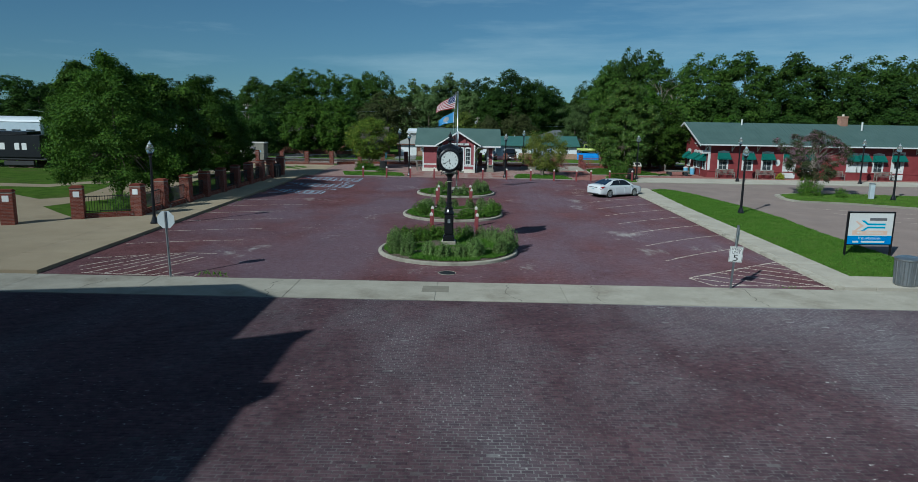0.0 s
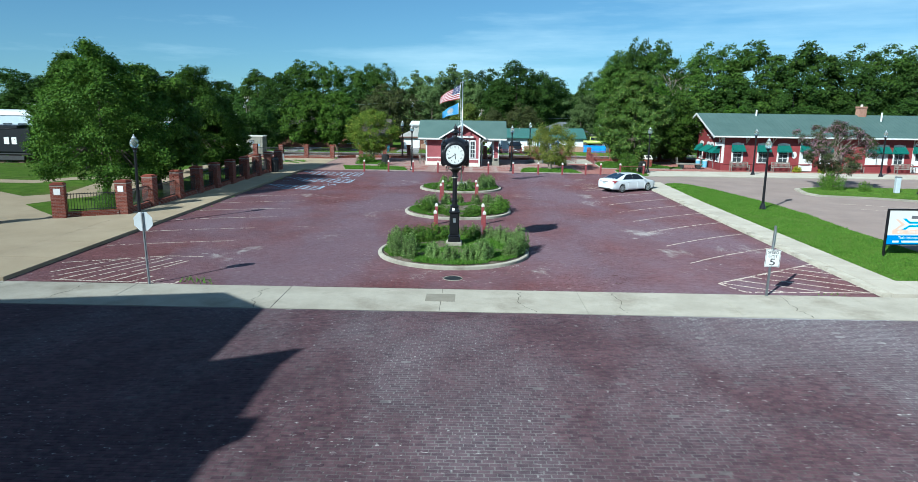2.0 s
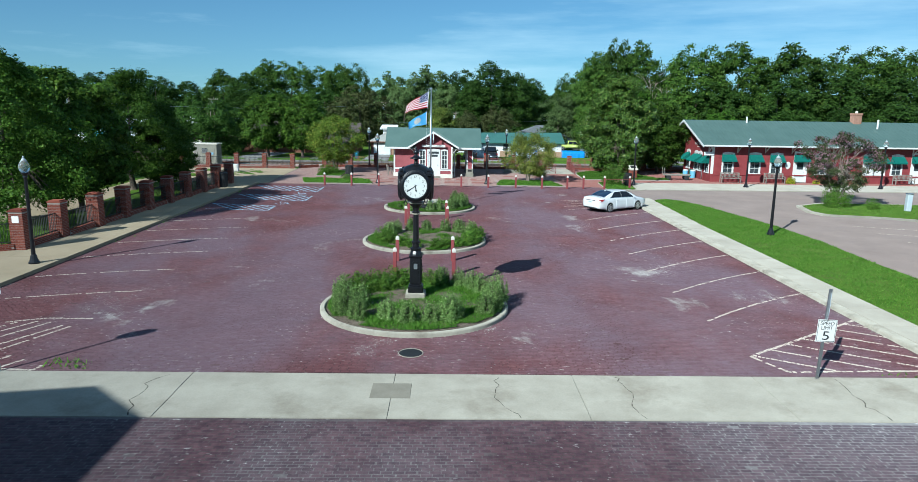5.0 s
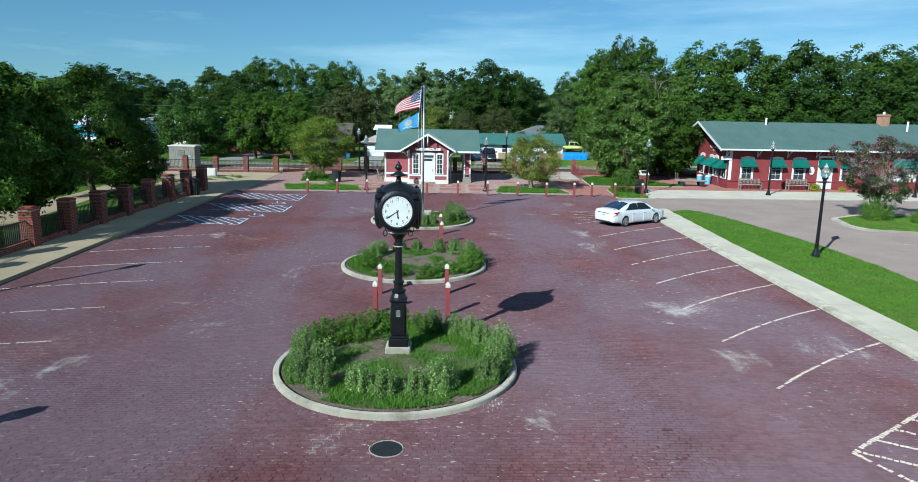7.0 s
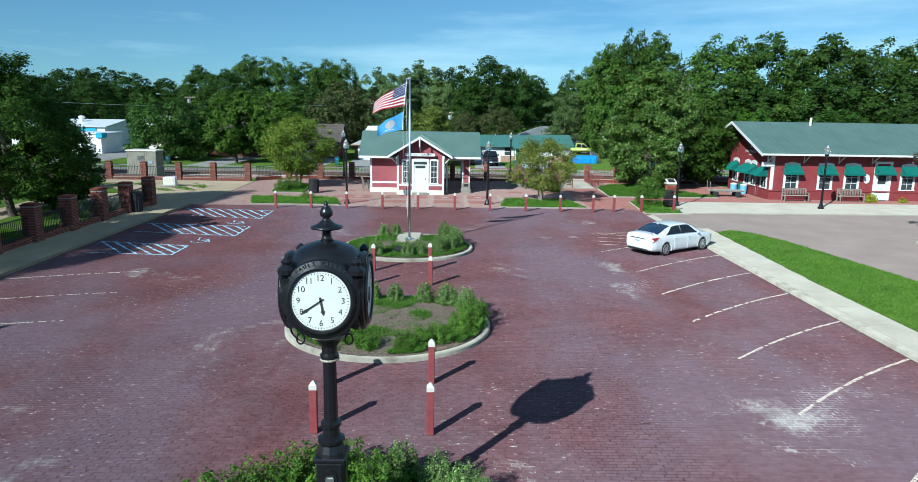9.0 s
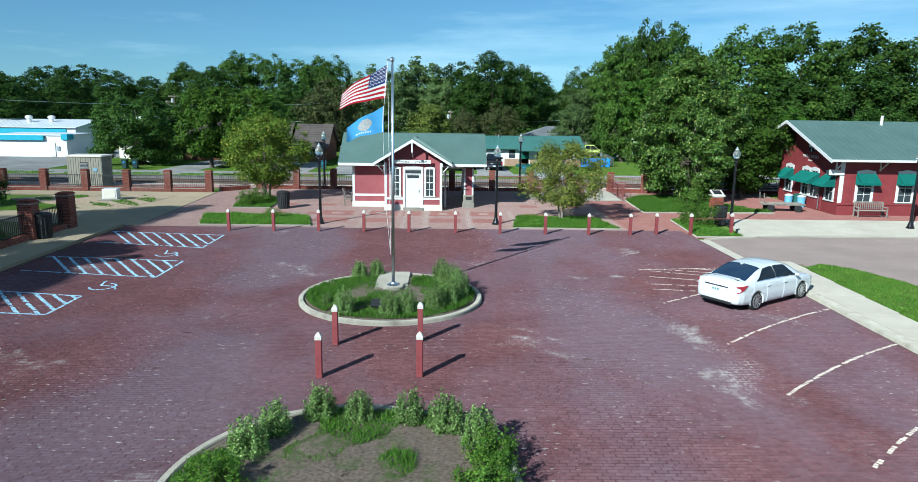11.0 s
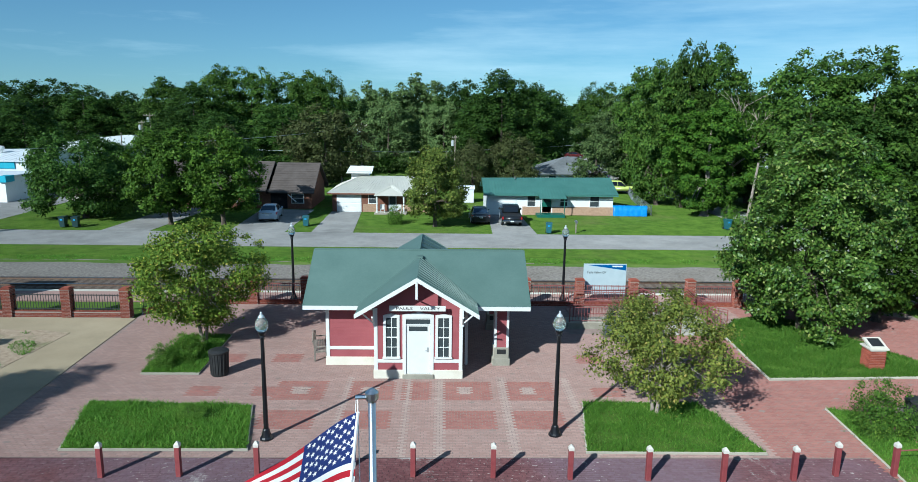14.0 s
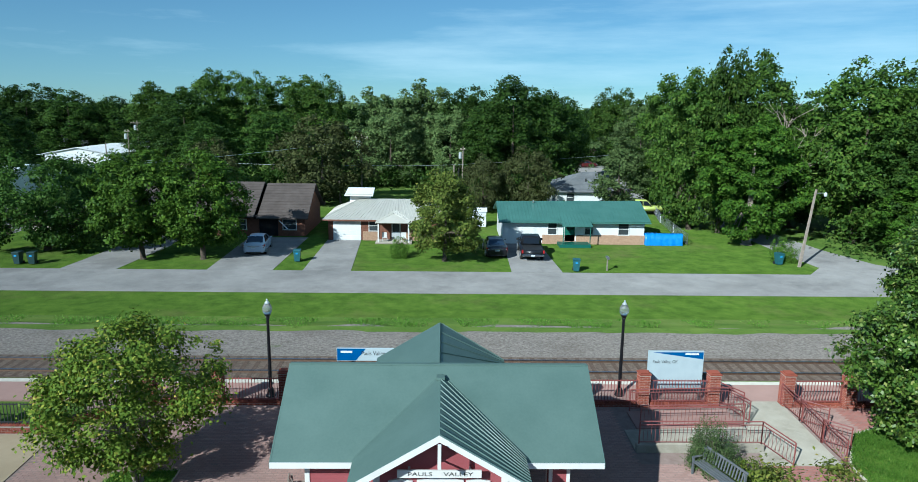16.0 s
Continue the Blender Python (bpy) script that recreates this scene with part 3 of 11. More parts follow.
sheet("walk_corner", [(-17.96, 42.2), (-17.96, 42.75), (-21.5, 41.6), (-21.5, 40.9)], 0.12, M_TANCONC, 0.3, "tan concrete edge below the brick fence", "pavement")
sheet("pavement_corner", rect(14.77, 30, 29.4, 31.2), 0.115, M_WALK, 0.3, "pale concrete corner sidewalk", "sidewalk")

# asphalt lot of the long station, its walks and island
sheet("asphalt_lot", [(13.62, 63.21), (15.7, 63.21), (19.5, 30), (80, 30), (80, 70.7), (16.6, 69.25), (13.62, 68.5)], -0.004, M_ASPH, 0.2, "pinkish grey asphalt parking lot", "road")
sheet("lot_edge", [(13.27, 63.22), (13.72, 63.22), (13.72, 68.3), (13.27, 68.3)], 0.012, M_WALK, 0.2, "flush concrete edging strip", "kerb")
sheet("station_walk", [(13.5, 68.35), (16.2, 68.9), (16.6, 69.2), (80, 70.6), (80, 74.6), (16.8, 74.4), (15.9, 69.3)], 0.06, M_WALK, 0.3, "pale concrete walk before the station", "sidewalk")
LAWN_R = [(14.77, 31.2), (18.7, 31.2), (18.9, 38.5), (18.9, 42), (19.2, 47), (19.0, 52), (18.4, 56), (17.8, 60), (17.1, 62.0), (16.2, 62.9), (15.3, 62.2), (14.9, 56), (14.77, 50)]
sheet("lawn_right", LAWN_R, 0.10, M_GRASS, 0.3, "long strip of green lawn beside the sidewalk", "lawn")
ISLAND_R = [(24.0, 57.6), (24.3, 56.2), (27.4, 55.3), (31, 53.2), (45, 46), (46, 55), (38, 60.5), (31, 61.6), (26.6, 61.5), (24.6, 60.2)]
isle_r = thing("lot_island", label="kerbed grass island in the asphalt lot", category="traffic island", kind="structure")
part("kerb", prism(bmesh.new(), ISLAND_R, -0.2, 0.12), M_CONC, isle_r)
cx, cy = 33.0, 56.2
part("turf", prism(bmesh.new(), [(cx + (x - cx) * 0.965, cy + (y - cy) * 0.94) for x, y in ISLAND_R], -0.1, 0.145), M_GRASS, isle_r)

# grass beds round the small station
GRASS_L = [(-11.9, 71.1), (-6.1, 71.1), (-6.8, 74.3), (-12.7, 74.6)]
GRASS_C = [(4.4, 70.95), (10.1, 70.9), (9.25, 74.6), (5.0, 74.6)]
GRASS_K = [(13.35, 68.9), (15.75, 69.05), (15.4, 70.9), (14.6, 73.9), (13.75, 74.2)]
GRASS_M = [(12.95, 76.8), (21.2, 77.1), (19.4, 81.0), (17.0, 85.6), (14.6, 84.4), (13.25, 82.2)]
BED_L = [(-12.0, 77.15), (-9.7, 77.15), (-9.8, 81.8), (-11.9, 81.6)]
for nm, pts in (("grass_bed", GRASS_L), ("grass_bed", GRASS_C), ("grass_bed", GRASS_K), ("grass_bed", GRASS_M), ("grass_bed", BED_L)):
    g = thing(nm, label="small green grass bed with a concrete edging", category="grass bed", kind="structure")
    mx, my = sum(p[0] for p in pts) / len(pts), sum(p[1] for p in pts) / len(pts)
    part("edging", prism(bmesh.new(), pts, -0.15, 0.06), M_WALK, g)
    part("turf", prism(bmesh.new(), [(mx + (x - mx) * 0.98, my + (y - my) * 0.965) for x, y in pts], -0.1, 0.075), M_GRASS, g)

# plaza bed, tan walks, bare ground
sheet("plaza_bed", [(-14.9, 70.72), (13.3, 70.7), (13.4, 68.9), (15.2, 69.0), (15.0, 74.0), (24.9, 74.4), (60, 74.6), (60, 77.2), (24.7, 77.2), (24.7, 87.25), (-15.4, 87.25), (-15.3, 84.3)], -0.004, M_BED, 0.1, "mortar bed of the paved plaza", "pavement")
sheet("tan_walk", [(-14.9, 70.75), (-15.3, 84.3), (-30, 84.3), (-30, 82.5), (-18.4, 82.2), (-21.3, 77.2), (-26, 74.6), (-26, 72.0), (-17.95, 70.75)], 0.02, M_TANCONC, 0.2, "tan concrete walk behind the lot", "pavement")
sheet("bare_patch", [(-17.9, 76.0), (-17.3, 82.0), (-18.5, 82.3), (-24, 82.6), (-27, 80), (-21.4, 77.4)], 0.032, M_DIRT, 0.2, "bare dirt patch with sparse weeds", "ground")
sheet("park_lawn", [(-18.0, 43.1), (-18.0, 70.7), (-26, 71.9), (-26, 74.5), (-20.6, 76.2), (-27, 79.4), (-45, 82), (-80, 82), (-80, 34), (-45, 34)], 0.05, M_GRASS, 0.2, "green park lawn inside the fence", "lawn")
PARK_PATH = [(-23.1, 39.9), (-20.9, 41.5), (-23.3, 43.7), (-25.6, 46.0), (-24.6, 48.4), (-22.9, 51.2), (-22.4, 55.7), (-22.8, 61.0), (-23.5, 66.0), (-24.0, 71.8), (-26.0, 71.8), (-25.6, 66.0), (-25.8, 60.5), (-28.3, 59.1), (-27.4, 56.7), (-26.3, 51.0), (-27.9, 49.3), (-31.4, 51.8), (-37.0, 53.0), (-37.0, 50.5), (-31.1, 49.4), (-27.4, 45.6)]
sheet("park_path", PARK_PATH, 0.062, M_TANCONC, 0.2, "curving tan concrete path through the park lawn", "path")
sheet("park_path", [(-26.0, 61.2), (-30.2, 58.8), (-31.6, 56.3), (-37, 56.4), (-45, 56.0), (-45, 58.2), (-36.9, 58.5), (-32.8, 58.1), (-31.3, 60.6), (-26.0, 63.3)], 0.058, M_TANCONC, 0.2, "narrow tan concrete path across the park lawn", "path")

# platform, railway, far road
sheet("platform", rect(-60, 60, 87.3, 89.15), 0.02, M_PAVER, 0.4, "brick-coloured railway platform", "platform")
sheet("platform_edge", rect(-60, 60, 89.15, 89.5), 0.03, M_PAINTYELLOW, 0.4, "pale platform edge strip", "platform")
bm = bmesh.new()
sect = [(89.52, -0.16), (89.9, -0.03), (92.6, -0.03), (94.0, -0.05), (96.0, -0.03), (97.6, -0.14)]
cols = 160
rows_v = [[bm.verts.new((-150 + 300 * i / cols, yy + (noise.noise((i * 0.9, yy, 0)) * (0.7 if yy > 97 else 0.05)), zz + 0.03 * noise.noise((i * 1.7, yy, 3)))) for i in range(cols + 1)] for yy, zz in sect]
for a, b in zip(rows_v, rows_v[1:]):
    for i in range(cols):
        bm.faces.new((a[i], a[i + 1], b[i + 1], b[i]))
tagged(part("ballast", bm, M_BALLAST), "grey crushed-stone track ballast", "ballast", "", "structure")
sheet("verge", rect(-400, 36, 102.6, 109.4), FAR - 0.03, M_GRASS, 0.1, "mown grass verge between track and road", "lawn")
sheet("far_road", [(-400, 109.2), (34, 109.2), (60, 108.6), (60, 114.0), (41, 116), (38, 120), (36.5, 126), (35.0, 145), (31.0, 145), (31.6, 125), (32.2, 118.5), (30, 115.9), (-400, 115.9)], FAR - 0.012, M_ROAD, 0.1, "patched pale grey asphalt street", "road")
sheet("side_street", [(25.5, 150.05), (31, 145.05), (35, 145.05), (38, 330), (29, 330)], FAR - 0.012, M_ROAD, 0.1, "pale side street running into the trees", "road")
sheet("house_lawn", rect(-60, 31.5, 116.0, 150), FAR - 0.02, M_GRASS, 0.1, "front lawns of the houses", "lawn")
sheet("asphalt_apron", rect(-90, -45.5, 116.05, 149.5), FAR - 0.006, M_ROAD, 0.1, "pale asphalt apron before the far shops", "parking lot")
for nm, pts in (("driveway", [(4.7, 115.8), (9.0, 115.8), (8.6, 127.8), (5.0, 127.8)]), ("driveway", [(-12.7, 115.8), (-8.7, 115.8), (-9.4, 128.8), (-12.8, 128.8)]),
                ("driveway", [(-20.6, 115.8), (-15.2, 115.8), (-15.0, 130), (-21.0, 130)]), ("driveway", [(-32.6, 115.8), (-28.0, 115.8), (-26.8, 131), (-31.5, 131)])):
    sheet(nm, pts, FAR, M_ROAD, 0.1, "pinkish grey concrete driveway", "driveway")

sheet("track_bed", rect(-150, 150, 89.75, 92.45), 0.002, M_TRACKBED, 0.05, "rust-stained stone bed between the rails", "ballast")
# rails and ties
track = thing("railway_track", label="railway track of rusty rails on dark timber ties", category="railway track", kind="structure")
tie_me = box(bmesh.new(), -0.11, 0.11, -1.3, 1.3, -0.1, 0.03, 0.012)
tie = part("tie", tie_me, M_TIE, track)
tie.location = (-45, 91.07, -0.02)
for i in range(1, 170):
    t2 = tie.copy()
    scene.collection.objects.link(t2)
    t2.location.x = -45 + i * 0.55
    t2.rotation_euler.z = random.uniform(-0.02, 0.02)
for yy in (90.35, 91.79):
    r = part("rail", box(box(bmesh.new(), -150, 150, yy - 0.07, yy + 0.07, -0.05, -0.02), -150, 150, yy - 0.012, yy + 0.012, -0.02, 0.09), M_RAIL, track)
    part("rail_head", box(bmesh.new(), -150, 150, yy - 0.036, yy + 0.036, 0.09, 0.128, 0.008), M_RAILTOP, r, "bright worn rail head")

# corner building behind the camera, seen only by the shadow it throws on the street
bld = thing("corner_building", label="brick corner building with a stepped parapet", category="building", kind="structure")
part("tall_block", prism(bmesh.new(), [(-30, -6), (-13.53, -6), (-13.53, 10.9), (-15.2, 10.3), (-30, 10.3)], 0, 8.8), M_PIER, bld)
part("low_block", prism(bmesh.new(), [(-30, 9), (-13.65, 9), (-13.65, 16.7), (-15.4, 18.3), (-30, 15.4)], 0, 7.5), M_PIER, bld)
part("cornice", prism(bmesh.new(), [(-30.1, -6.1), (-13.5, -6.1), (-13.5, 10.3), (-13.2, 11.45), (-15.15, 10.45), (-30.1, 10.4)], 8.8, 9.0), M_CREAM, bld)
part("cornice_block", box(bmesh.new(), -14.0, -13.25, 6.6, 7.4, 8.4, 9.2, 0.05), M_CREAM, bld)

# other corner, out of view: added to close the place and cut sky light
sky_blocker = thing("corner_building", label="plain unseen brick block added across the street to cut sky light", category="building", kind="structure")
part("tall_block", prism(bmesh.new(), [(24, -30), (60, -30), (60, 12), (24, 12)], 0, 10.0), M_PIER, sky_blocker)
part("cornice", prism(bmesh.new(), [(23.8, -30), (60, -30), (60, 12.2), (23.8, 12.2)], 10.0, 10.3), M_CREAM, sky_blocker)
# two more unseen blocks, added south and west to dim the sky's fill
part("rear_block", prism(bmesh.new(), [(-30, -30), (-8, -30), (-8, -12), (-30, -12)], 0, 9.0), M_PIER, bld)
part("west_block", prism(bmesh.new(), [(-70, -30), (-32, -30), (-32, 10), (-70, 10)], 0, 9.5), M_PIER, bld)

# traffic islands in the lot
ISLES = [(-0.76, 35.1, 3.06), (-0.83, 46.3, 3.0), (-0.88, 57.7, 2.97)]
for k, (cx, cy, r) in enumerate(ISLES):
    isl = thing("planted_island", cx, cy, 0, 0, "round planting bed with a pale concrete kerb in the brick lot", "traffic island", "islands in the lot", "structure")
    part("kerb", ring(bmesh.new(), 0, 0, r - 0.17, r, -0.1, 0.13), M_KERB, isl)
    bm = bmesh.new()
    rr = [0.01, 0.25, 0.5, 0.75, 1.0]
    rings = [[bm.verts.new((q * (r - 0.2) * math.cos(i * math.tau / 48), q * (r - 0.2) * math.sin(i * math.tau / 48), 0.20 - 0.09 * q * q + 0.03 * noise.noise((i * 0.7, q * 5, k)))) for i in range(48)] for q in rr]
    for a, b in zip(rings, rings[1:]):
        for i in range(48):
            bm.faces.new((a[i], b[i], b[(i + 1) % 48], a[(i + 1) % 48]))
    bm.faces.new(rings[0])
    part("soil", bm, M_MULCH, isl)


# ---- building parts ----
def text_mesh(name, words, size, mat, m, parent=None, depth=0.004, width=None):
    cu = bpy.data.curves.new(name, "FONT")
    cu.body, cu.size, cu.align_x, cu.align_y, cu.extrude = words, size, "CENTER", "CENTER", depth
    tmp = bpy.data.objects.new(name, cu)
    scene.collection.objects.link(tmp)
    bpy.context.view_layer.update()
    me = bpy.data.meshes.new_from_object(tmp.evaluated_get(bpy.context.evaluated_depsgraph_get()))
    bpy.data.objects.remove(tmp)
    me.materials.clear()
    me.materials.append(mat)
    ob = new(name, me)
    if parent:
        ob.parent = parent
    sx = 1.0
    if width:
        xs_ = [v.co.x for v in me.vertices]
        sx = width / (max(xs_) - min(xs_))
    ob.matrix_basis = m @ Matrix.Diagonal((sx, 1, 1, 1))
    return ob


def put(ob, m):
    ob.matrix_basis = m
    return ob


def window_part(parent, m, w, h, cols=2, rows=4, trim=0.11, head=0.10, sill=True, frame_mat=None, name="window", shade=False):
    """A sash window facing -y: white casing with a raised head, muntins, and one pane for each light. m sets its foot's middle on the wall face."""
    fm = frame_mat or M_WHITE
    bm = bmesh.new()
    for sx in (-1, 1):
        x0, x1 = sorted((sx * w / 2, sx * (w / 2 + trim)))
        box(bm, x0, x1, -0.05, 0.02, 0, h, 0.006)
    top = [(-w / 2 - trim, h), (w / 2 + trim, h), (w / 2 + trim, h + head), (0, h + head * 1.7), (-w / 2 - trim, h + head)]
    vs0, vs1 = [bm.verts.new((x, -0.055, z)) for x, z in top], [bm.verts.new((x, 0.02, z)) for x, z in top]
    bm.faces.new(vs0)
    bm.faces.new(vs1[::-1])
    for i in range(5):
        bm.faces.new((vs0[(i + 1) % 5], vs0[i], vs1[i], vs1[(i + 1) % 5]))
    if sill:
        box(bm, -w / 2 - trim - 0.03, w / 2 + trim + 0.03, -0.09, 0.02, -0.07, 0.0, 0.008)
    for c in range(1, cols):
        x = -w / 2 + w * c / cols
        box(bm, x - 0.014, x + 0.014, -0.018, 0.018, 0, h)
    for r in range(1, rows):
        z = h * r / rows
        hw = 0.024 if r * 2 == rows else 0.013
        box(bm, -w / 2, w / 2, -0.02, 0.016, z - hw, z + hw)
    win = put(part(name, bm, fm, parent), m)
    for c in range(cols):
        for r in range(rows):
            x0, x1 = -w / 2 + w * c / cols, -w / 2 + w * (c + 1) / cols
            z0, z1 = h * r / rows, h * (r + 1) / rows
            part("pane", box(bmesh.new(), x0 + 0.01, x1 - 0.01, -0.004, 0.004, z0 + 0.01, z1 - 0.01), M_WHITE if shade else M_GLASS, win)
    return win


def ribs_on(bm, p0, p1, q1, q0, step=0.32, hgt=0.028, wid=0.03):
    """Standing seams on the roof face p0 p1 (eave) q1 q0 (ridge), running from eave to ridge."""
    p0, p1, q0, q1 = Vector(p0), Vector(p1), Vector(q0), Vector(q1)
    nrm = (p1 - p0).cross(q0 - p0).normalized()
    n = max(2, int((p1 - p0).length / step))
    along = (p1 - p0).normalized() * wid / 2
    for i in range(n + 1):
        a, b = p0.lerp(p1, i / n), q0.lerp(q1, i / n)
        if (b - a).length < 0.05:
            continue
        vs = [bm.verts.new(v) for v in (a - along, a + along, b + along, b - along, a - along * 0.6 + nrm * hgt, a + along * 0.6 + nrm * hgt, b + along * 0.6 + nrm * hgt, b - along * 0.6 + nrm * hgt)]
        for f in ((4, 5, 6, 7), (0, 1, 5, 4), (1, 2, 6, 5), (2, 3, 7, 6), (3, 0, 4, 7)):
            bm.faces.new([vs[k] for k in f])
    return bm


def roof_face(bm, pts, thick=0.09, seams=True, step=0.32):
    slab(bm, pts, thick)
    if seams:
        if len(pts) == 4:
            ribs_on(bm, pts[0], pts[1], pts[2], pts[3], step)
    return bm


def board(bm, p0, p1, hgt, thick):
    """A board standing on the line p0 p1, hgt high downwards, thick sideways."""
    p0, p1 = Vector(p0), Vector(p1)
    side = (p1 - p0).cross(Vector((0, 0, 1))).normalized() * thick / 2
    up = Vector((0, 0, 1)) * hgt
    vs = [bm.verts.new(v) for v in (p0 - side - up, p0 + side - up, p1 + side - up, p1 - side - up, p0 - side, p0 + side, p1 + side, p1 - side)]
    for f in ((3, 2, 1, 0), (4, 5, 6, 7), (0, 1, 5, 4), (1, 2, 6, 5), (2, 3, 7, 6), (3, 0, 4, 7)):
        bm.faces.new([vs[k] for k in f])
    return bm


# ---- the small station ----
def small_station():
    d = thing("small_station", label="small rose-red wooden station with white trim and green roof", category="building")
    X0, X1, BX0, BX1, YF, YB, YW = -4.55, 0.95, -2.45, 0.95, 77.0, 83.6, 78.4
    # walls of boards, with the door and windows set into them
    bm = bmesh.new()
    box(bm, X0, BX0, YW, YW + 0.14, 0.2, 2.75)
    box(bm, X0, X0 + 0.14, YW + 0.14, YB, 0.2, 2.75)
    box(bm, X0 + 0.14, X1, YB - 0.14, YB, 0.2, 2.75)
    box(bm, X1 - 0.14, X1, YF + 0.14, YB - 0.14, 0.2, 2.75)
    box(bm, BX0, BX0 + 0.14, YF + 0.14, YW + 0.14, 0.2, 2.75)
    part("wall", bm, M_SIDING, d)
    bm = bmesh.new()
    for a, b, z0, z1 in ((BX0, -2.02, 0.2, 2.75), (-2.02, -1.58, 0.2, 0.72), (-2.02, -1.58, 2.36, 2.75), (-1.58, -1.26, 0.2, 2.75), (-1.26, -0.26, 2.30, 2.75),
                         (-0.26, 0.0, 0.2, 2.75), (0.0, 0.46, 0.2, 0.72), (0.0, 0.46, 2.36, 2.75), (0.46, BX1, 0.2, 2.75)):
        box(bm, a, b, YF, YF + 0.14, z0, z1)
    g = [(BX0, 2.75), (BX1, 2.75), (BX1, 2.86), (-0.75, 4.02), (BX0, 2.86)]
    a, b = [bm.verts.new((x, YF, z)) for x, z in g], [bm.verts.new((x, YF + 0.14, z)) for x, z in g]
    bm.faces.new(a)
    bm.faces.new(b[::-1])
    for i in range(5):
        bm.faces.new((a[(i + 1) % 5], a[i], b[i], b[(i + 1) % 5]))
    part("front_wall", bm, M_SIDING, d)
    # clapboard lines
    bm = bmesh.new()
    z = 0.75
    while z < 2.7:
        box(bm, X0 + 0.14, BX0 - 0.02, YW - 0.008, YW, z, z + 0.012)
        z += 0.115
    tagged(part("clapboard", bm, M_SIDING, d), kind="stuff")
    # plinth
    bm = bmesh.new()
    box(bm, BX0 - 0.06, -1.3, YF - 0.05, YF + 0.2, -0.2, 0.2, 0.015)
    box(bm, -0.22, BX1 + 0.05, YF - 0.05, YF + 0.2, -0.2, 0.2, 0.015)
    box(bm, X0 - 0.06, BX0 - 0.07, YW - 0.05, YW + 0.2, -0.2, 0.2, 0.015)
    box(bm, X0 - 0.06, X0 + 0.1, YW + 0.21, YB + 0.05, -0.2, 0.2, 0.015)
    box(bm, X1 - 0.1, X1 + 0.05, YF + 0.21, YB + 0.05, -0.2, 0.2, 0.015)
    part("plinth", bm, M_CREAM, d, "stained cream plinth")
    # trim
    for nm, (x0, x1, y0, y1, z0, z1) in (("corner_board", (BX0 - 0.03, BX0 + 0.11, YF - 0.03, YF + 0.1, 0.2, 2.72)), ("corner_board", (BX1 - 0.11, BX1 + 0.03, YF - 0.03, YF + 0.1, 0.2, 2.72)),
                                         ("corner_board", (X0 - 0.03, X0 + 0.11, YW - 0.03, YW + 0.1, 0.2, 2.5)), ("corner_board", (BX0 - 0.03, BX0 - 0.003, YF + 0.1, YW - 0.03, 0.2, 2.6)),
                                         ("belt_board", (BX0 + 0.11, -1.36, YF - 0.03, YF, 0.50, 0.64)), ("belt_board", (-0.16, BX1 - 0.11, YF - 0.03, YF, 0.50, 0.64)),
                                         ("belt_board", (X0 + 0.11, BX0 - 0.04, YW - 0.03, YW, 0.52, 0.66)), ("corner_board", (X1 - 0.1, X1 + 0.03, YB - 0.1, YB + 0.03, 0.2, 2.6))):
        part(nm, box(bmesh.new(), x0, x1, y0, y1, z0, z1, 0.006), M_WHITE, d)
    # windows and door
    window_part(d, pose(-1.80, YF, 0.74), 0.42, 1.60, 2, 4)
    window_part(d, pose(0.23, YF, 0.74), 0.42, 1.60, 2, 4)
    bm = bmesh.new()
    box(bm, -1.37, -1.23, YF - 0.045, YF + 0.03, 0.02, 2.34, 0.008)
    box(bm, -0.29, -0.15, YF - 0.045, YF + 0.03, 0.02, 2.34, 0.008)
    box(bm, -1.23, -0.29, YF - 0.03, YF + 0.03, 2.03, 2.08)
    hd = [(-1.37, 2.34), (-0.15, 2.34), (-0.15, 2.47), (-0.76, 2.57), (-1.37, 2.47)]
    a, b = [bm.verts.new((x, YF - 0.06, z)) for x, z in hd], [bm.verts.new((x, YF + 0.02, z)) for x, z in hd]
    bm.faces.new(a)
    bm.faces.new(b[::-1])
    for i in range(5):
        bm.faces.new((a[(i + 1) % 5], a[i], b[i], b[(i + 1) % 5]))
    box(bm, -1.23, -0.29, YF - 0.03, YF + 0.03, 2.28, 2.34)
    fr = part("door_frame", bm, M_WHITE, d)
    part("transom", box(bmesh.new(), -1.23, -0.29, YF + 0.01, YF + 0.03, 2.08, 2.28), M_GLASS, fr, "dark glass transom")
    dr = part("door", box(bmesh.new(), -1.225, -0.295, YF + 0.005, YF + 0.05, 0.03, 2.03, 0.004), M_WHITE, d, "plain white door")
    part("door_pane", box(bmesh.new(), -1.12, -0.40, YF - 0.006, YF + 0.004, 1.80, 1.98), M_GLASS, dr, "dark glass pane")
    part("door_handle", tube(box(bmesh.new(), -0.40, -0.36, YF - 0.012, YF + 0.005, 0.93, 1.13, 0.006), (-0.38, YF - 0.05, 1.02), (-0.49, YF - 0.05, 1.02), 0.011), M_STEEL, dr)
    part("threshold", box(bmesh.new(), -1.37, -0.15, YF - 0.12, YF + 0.02, -0.2, 0.028, 0.008), M_CONC, d)
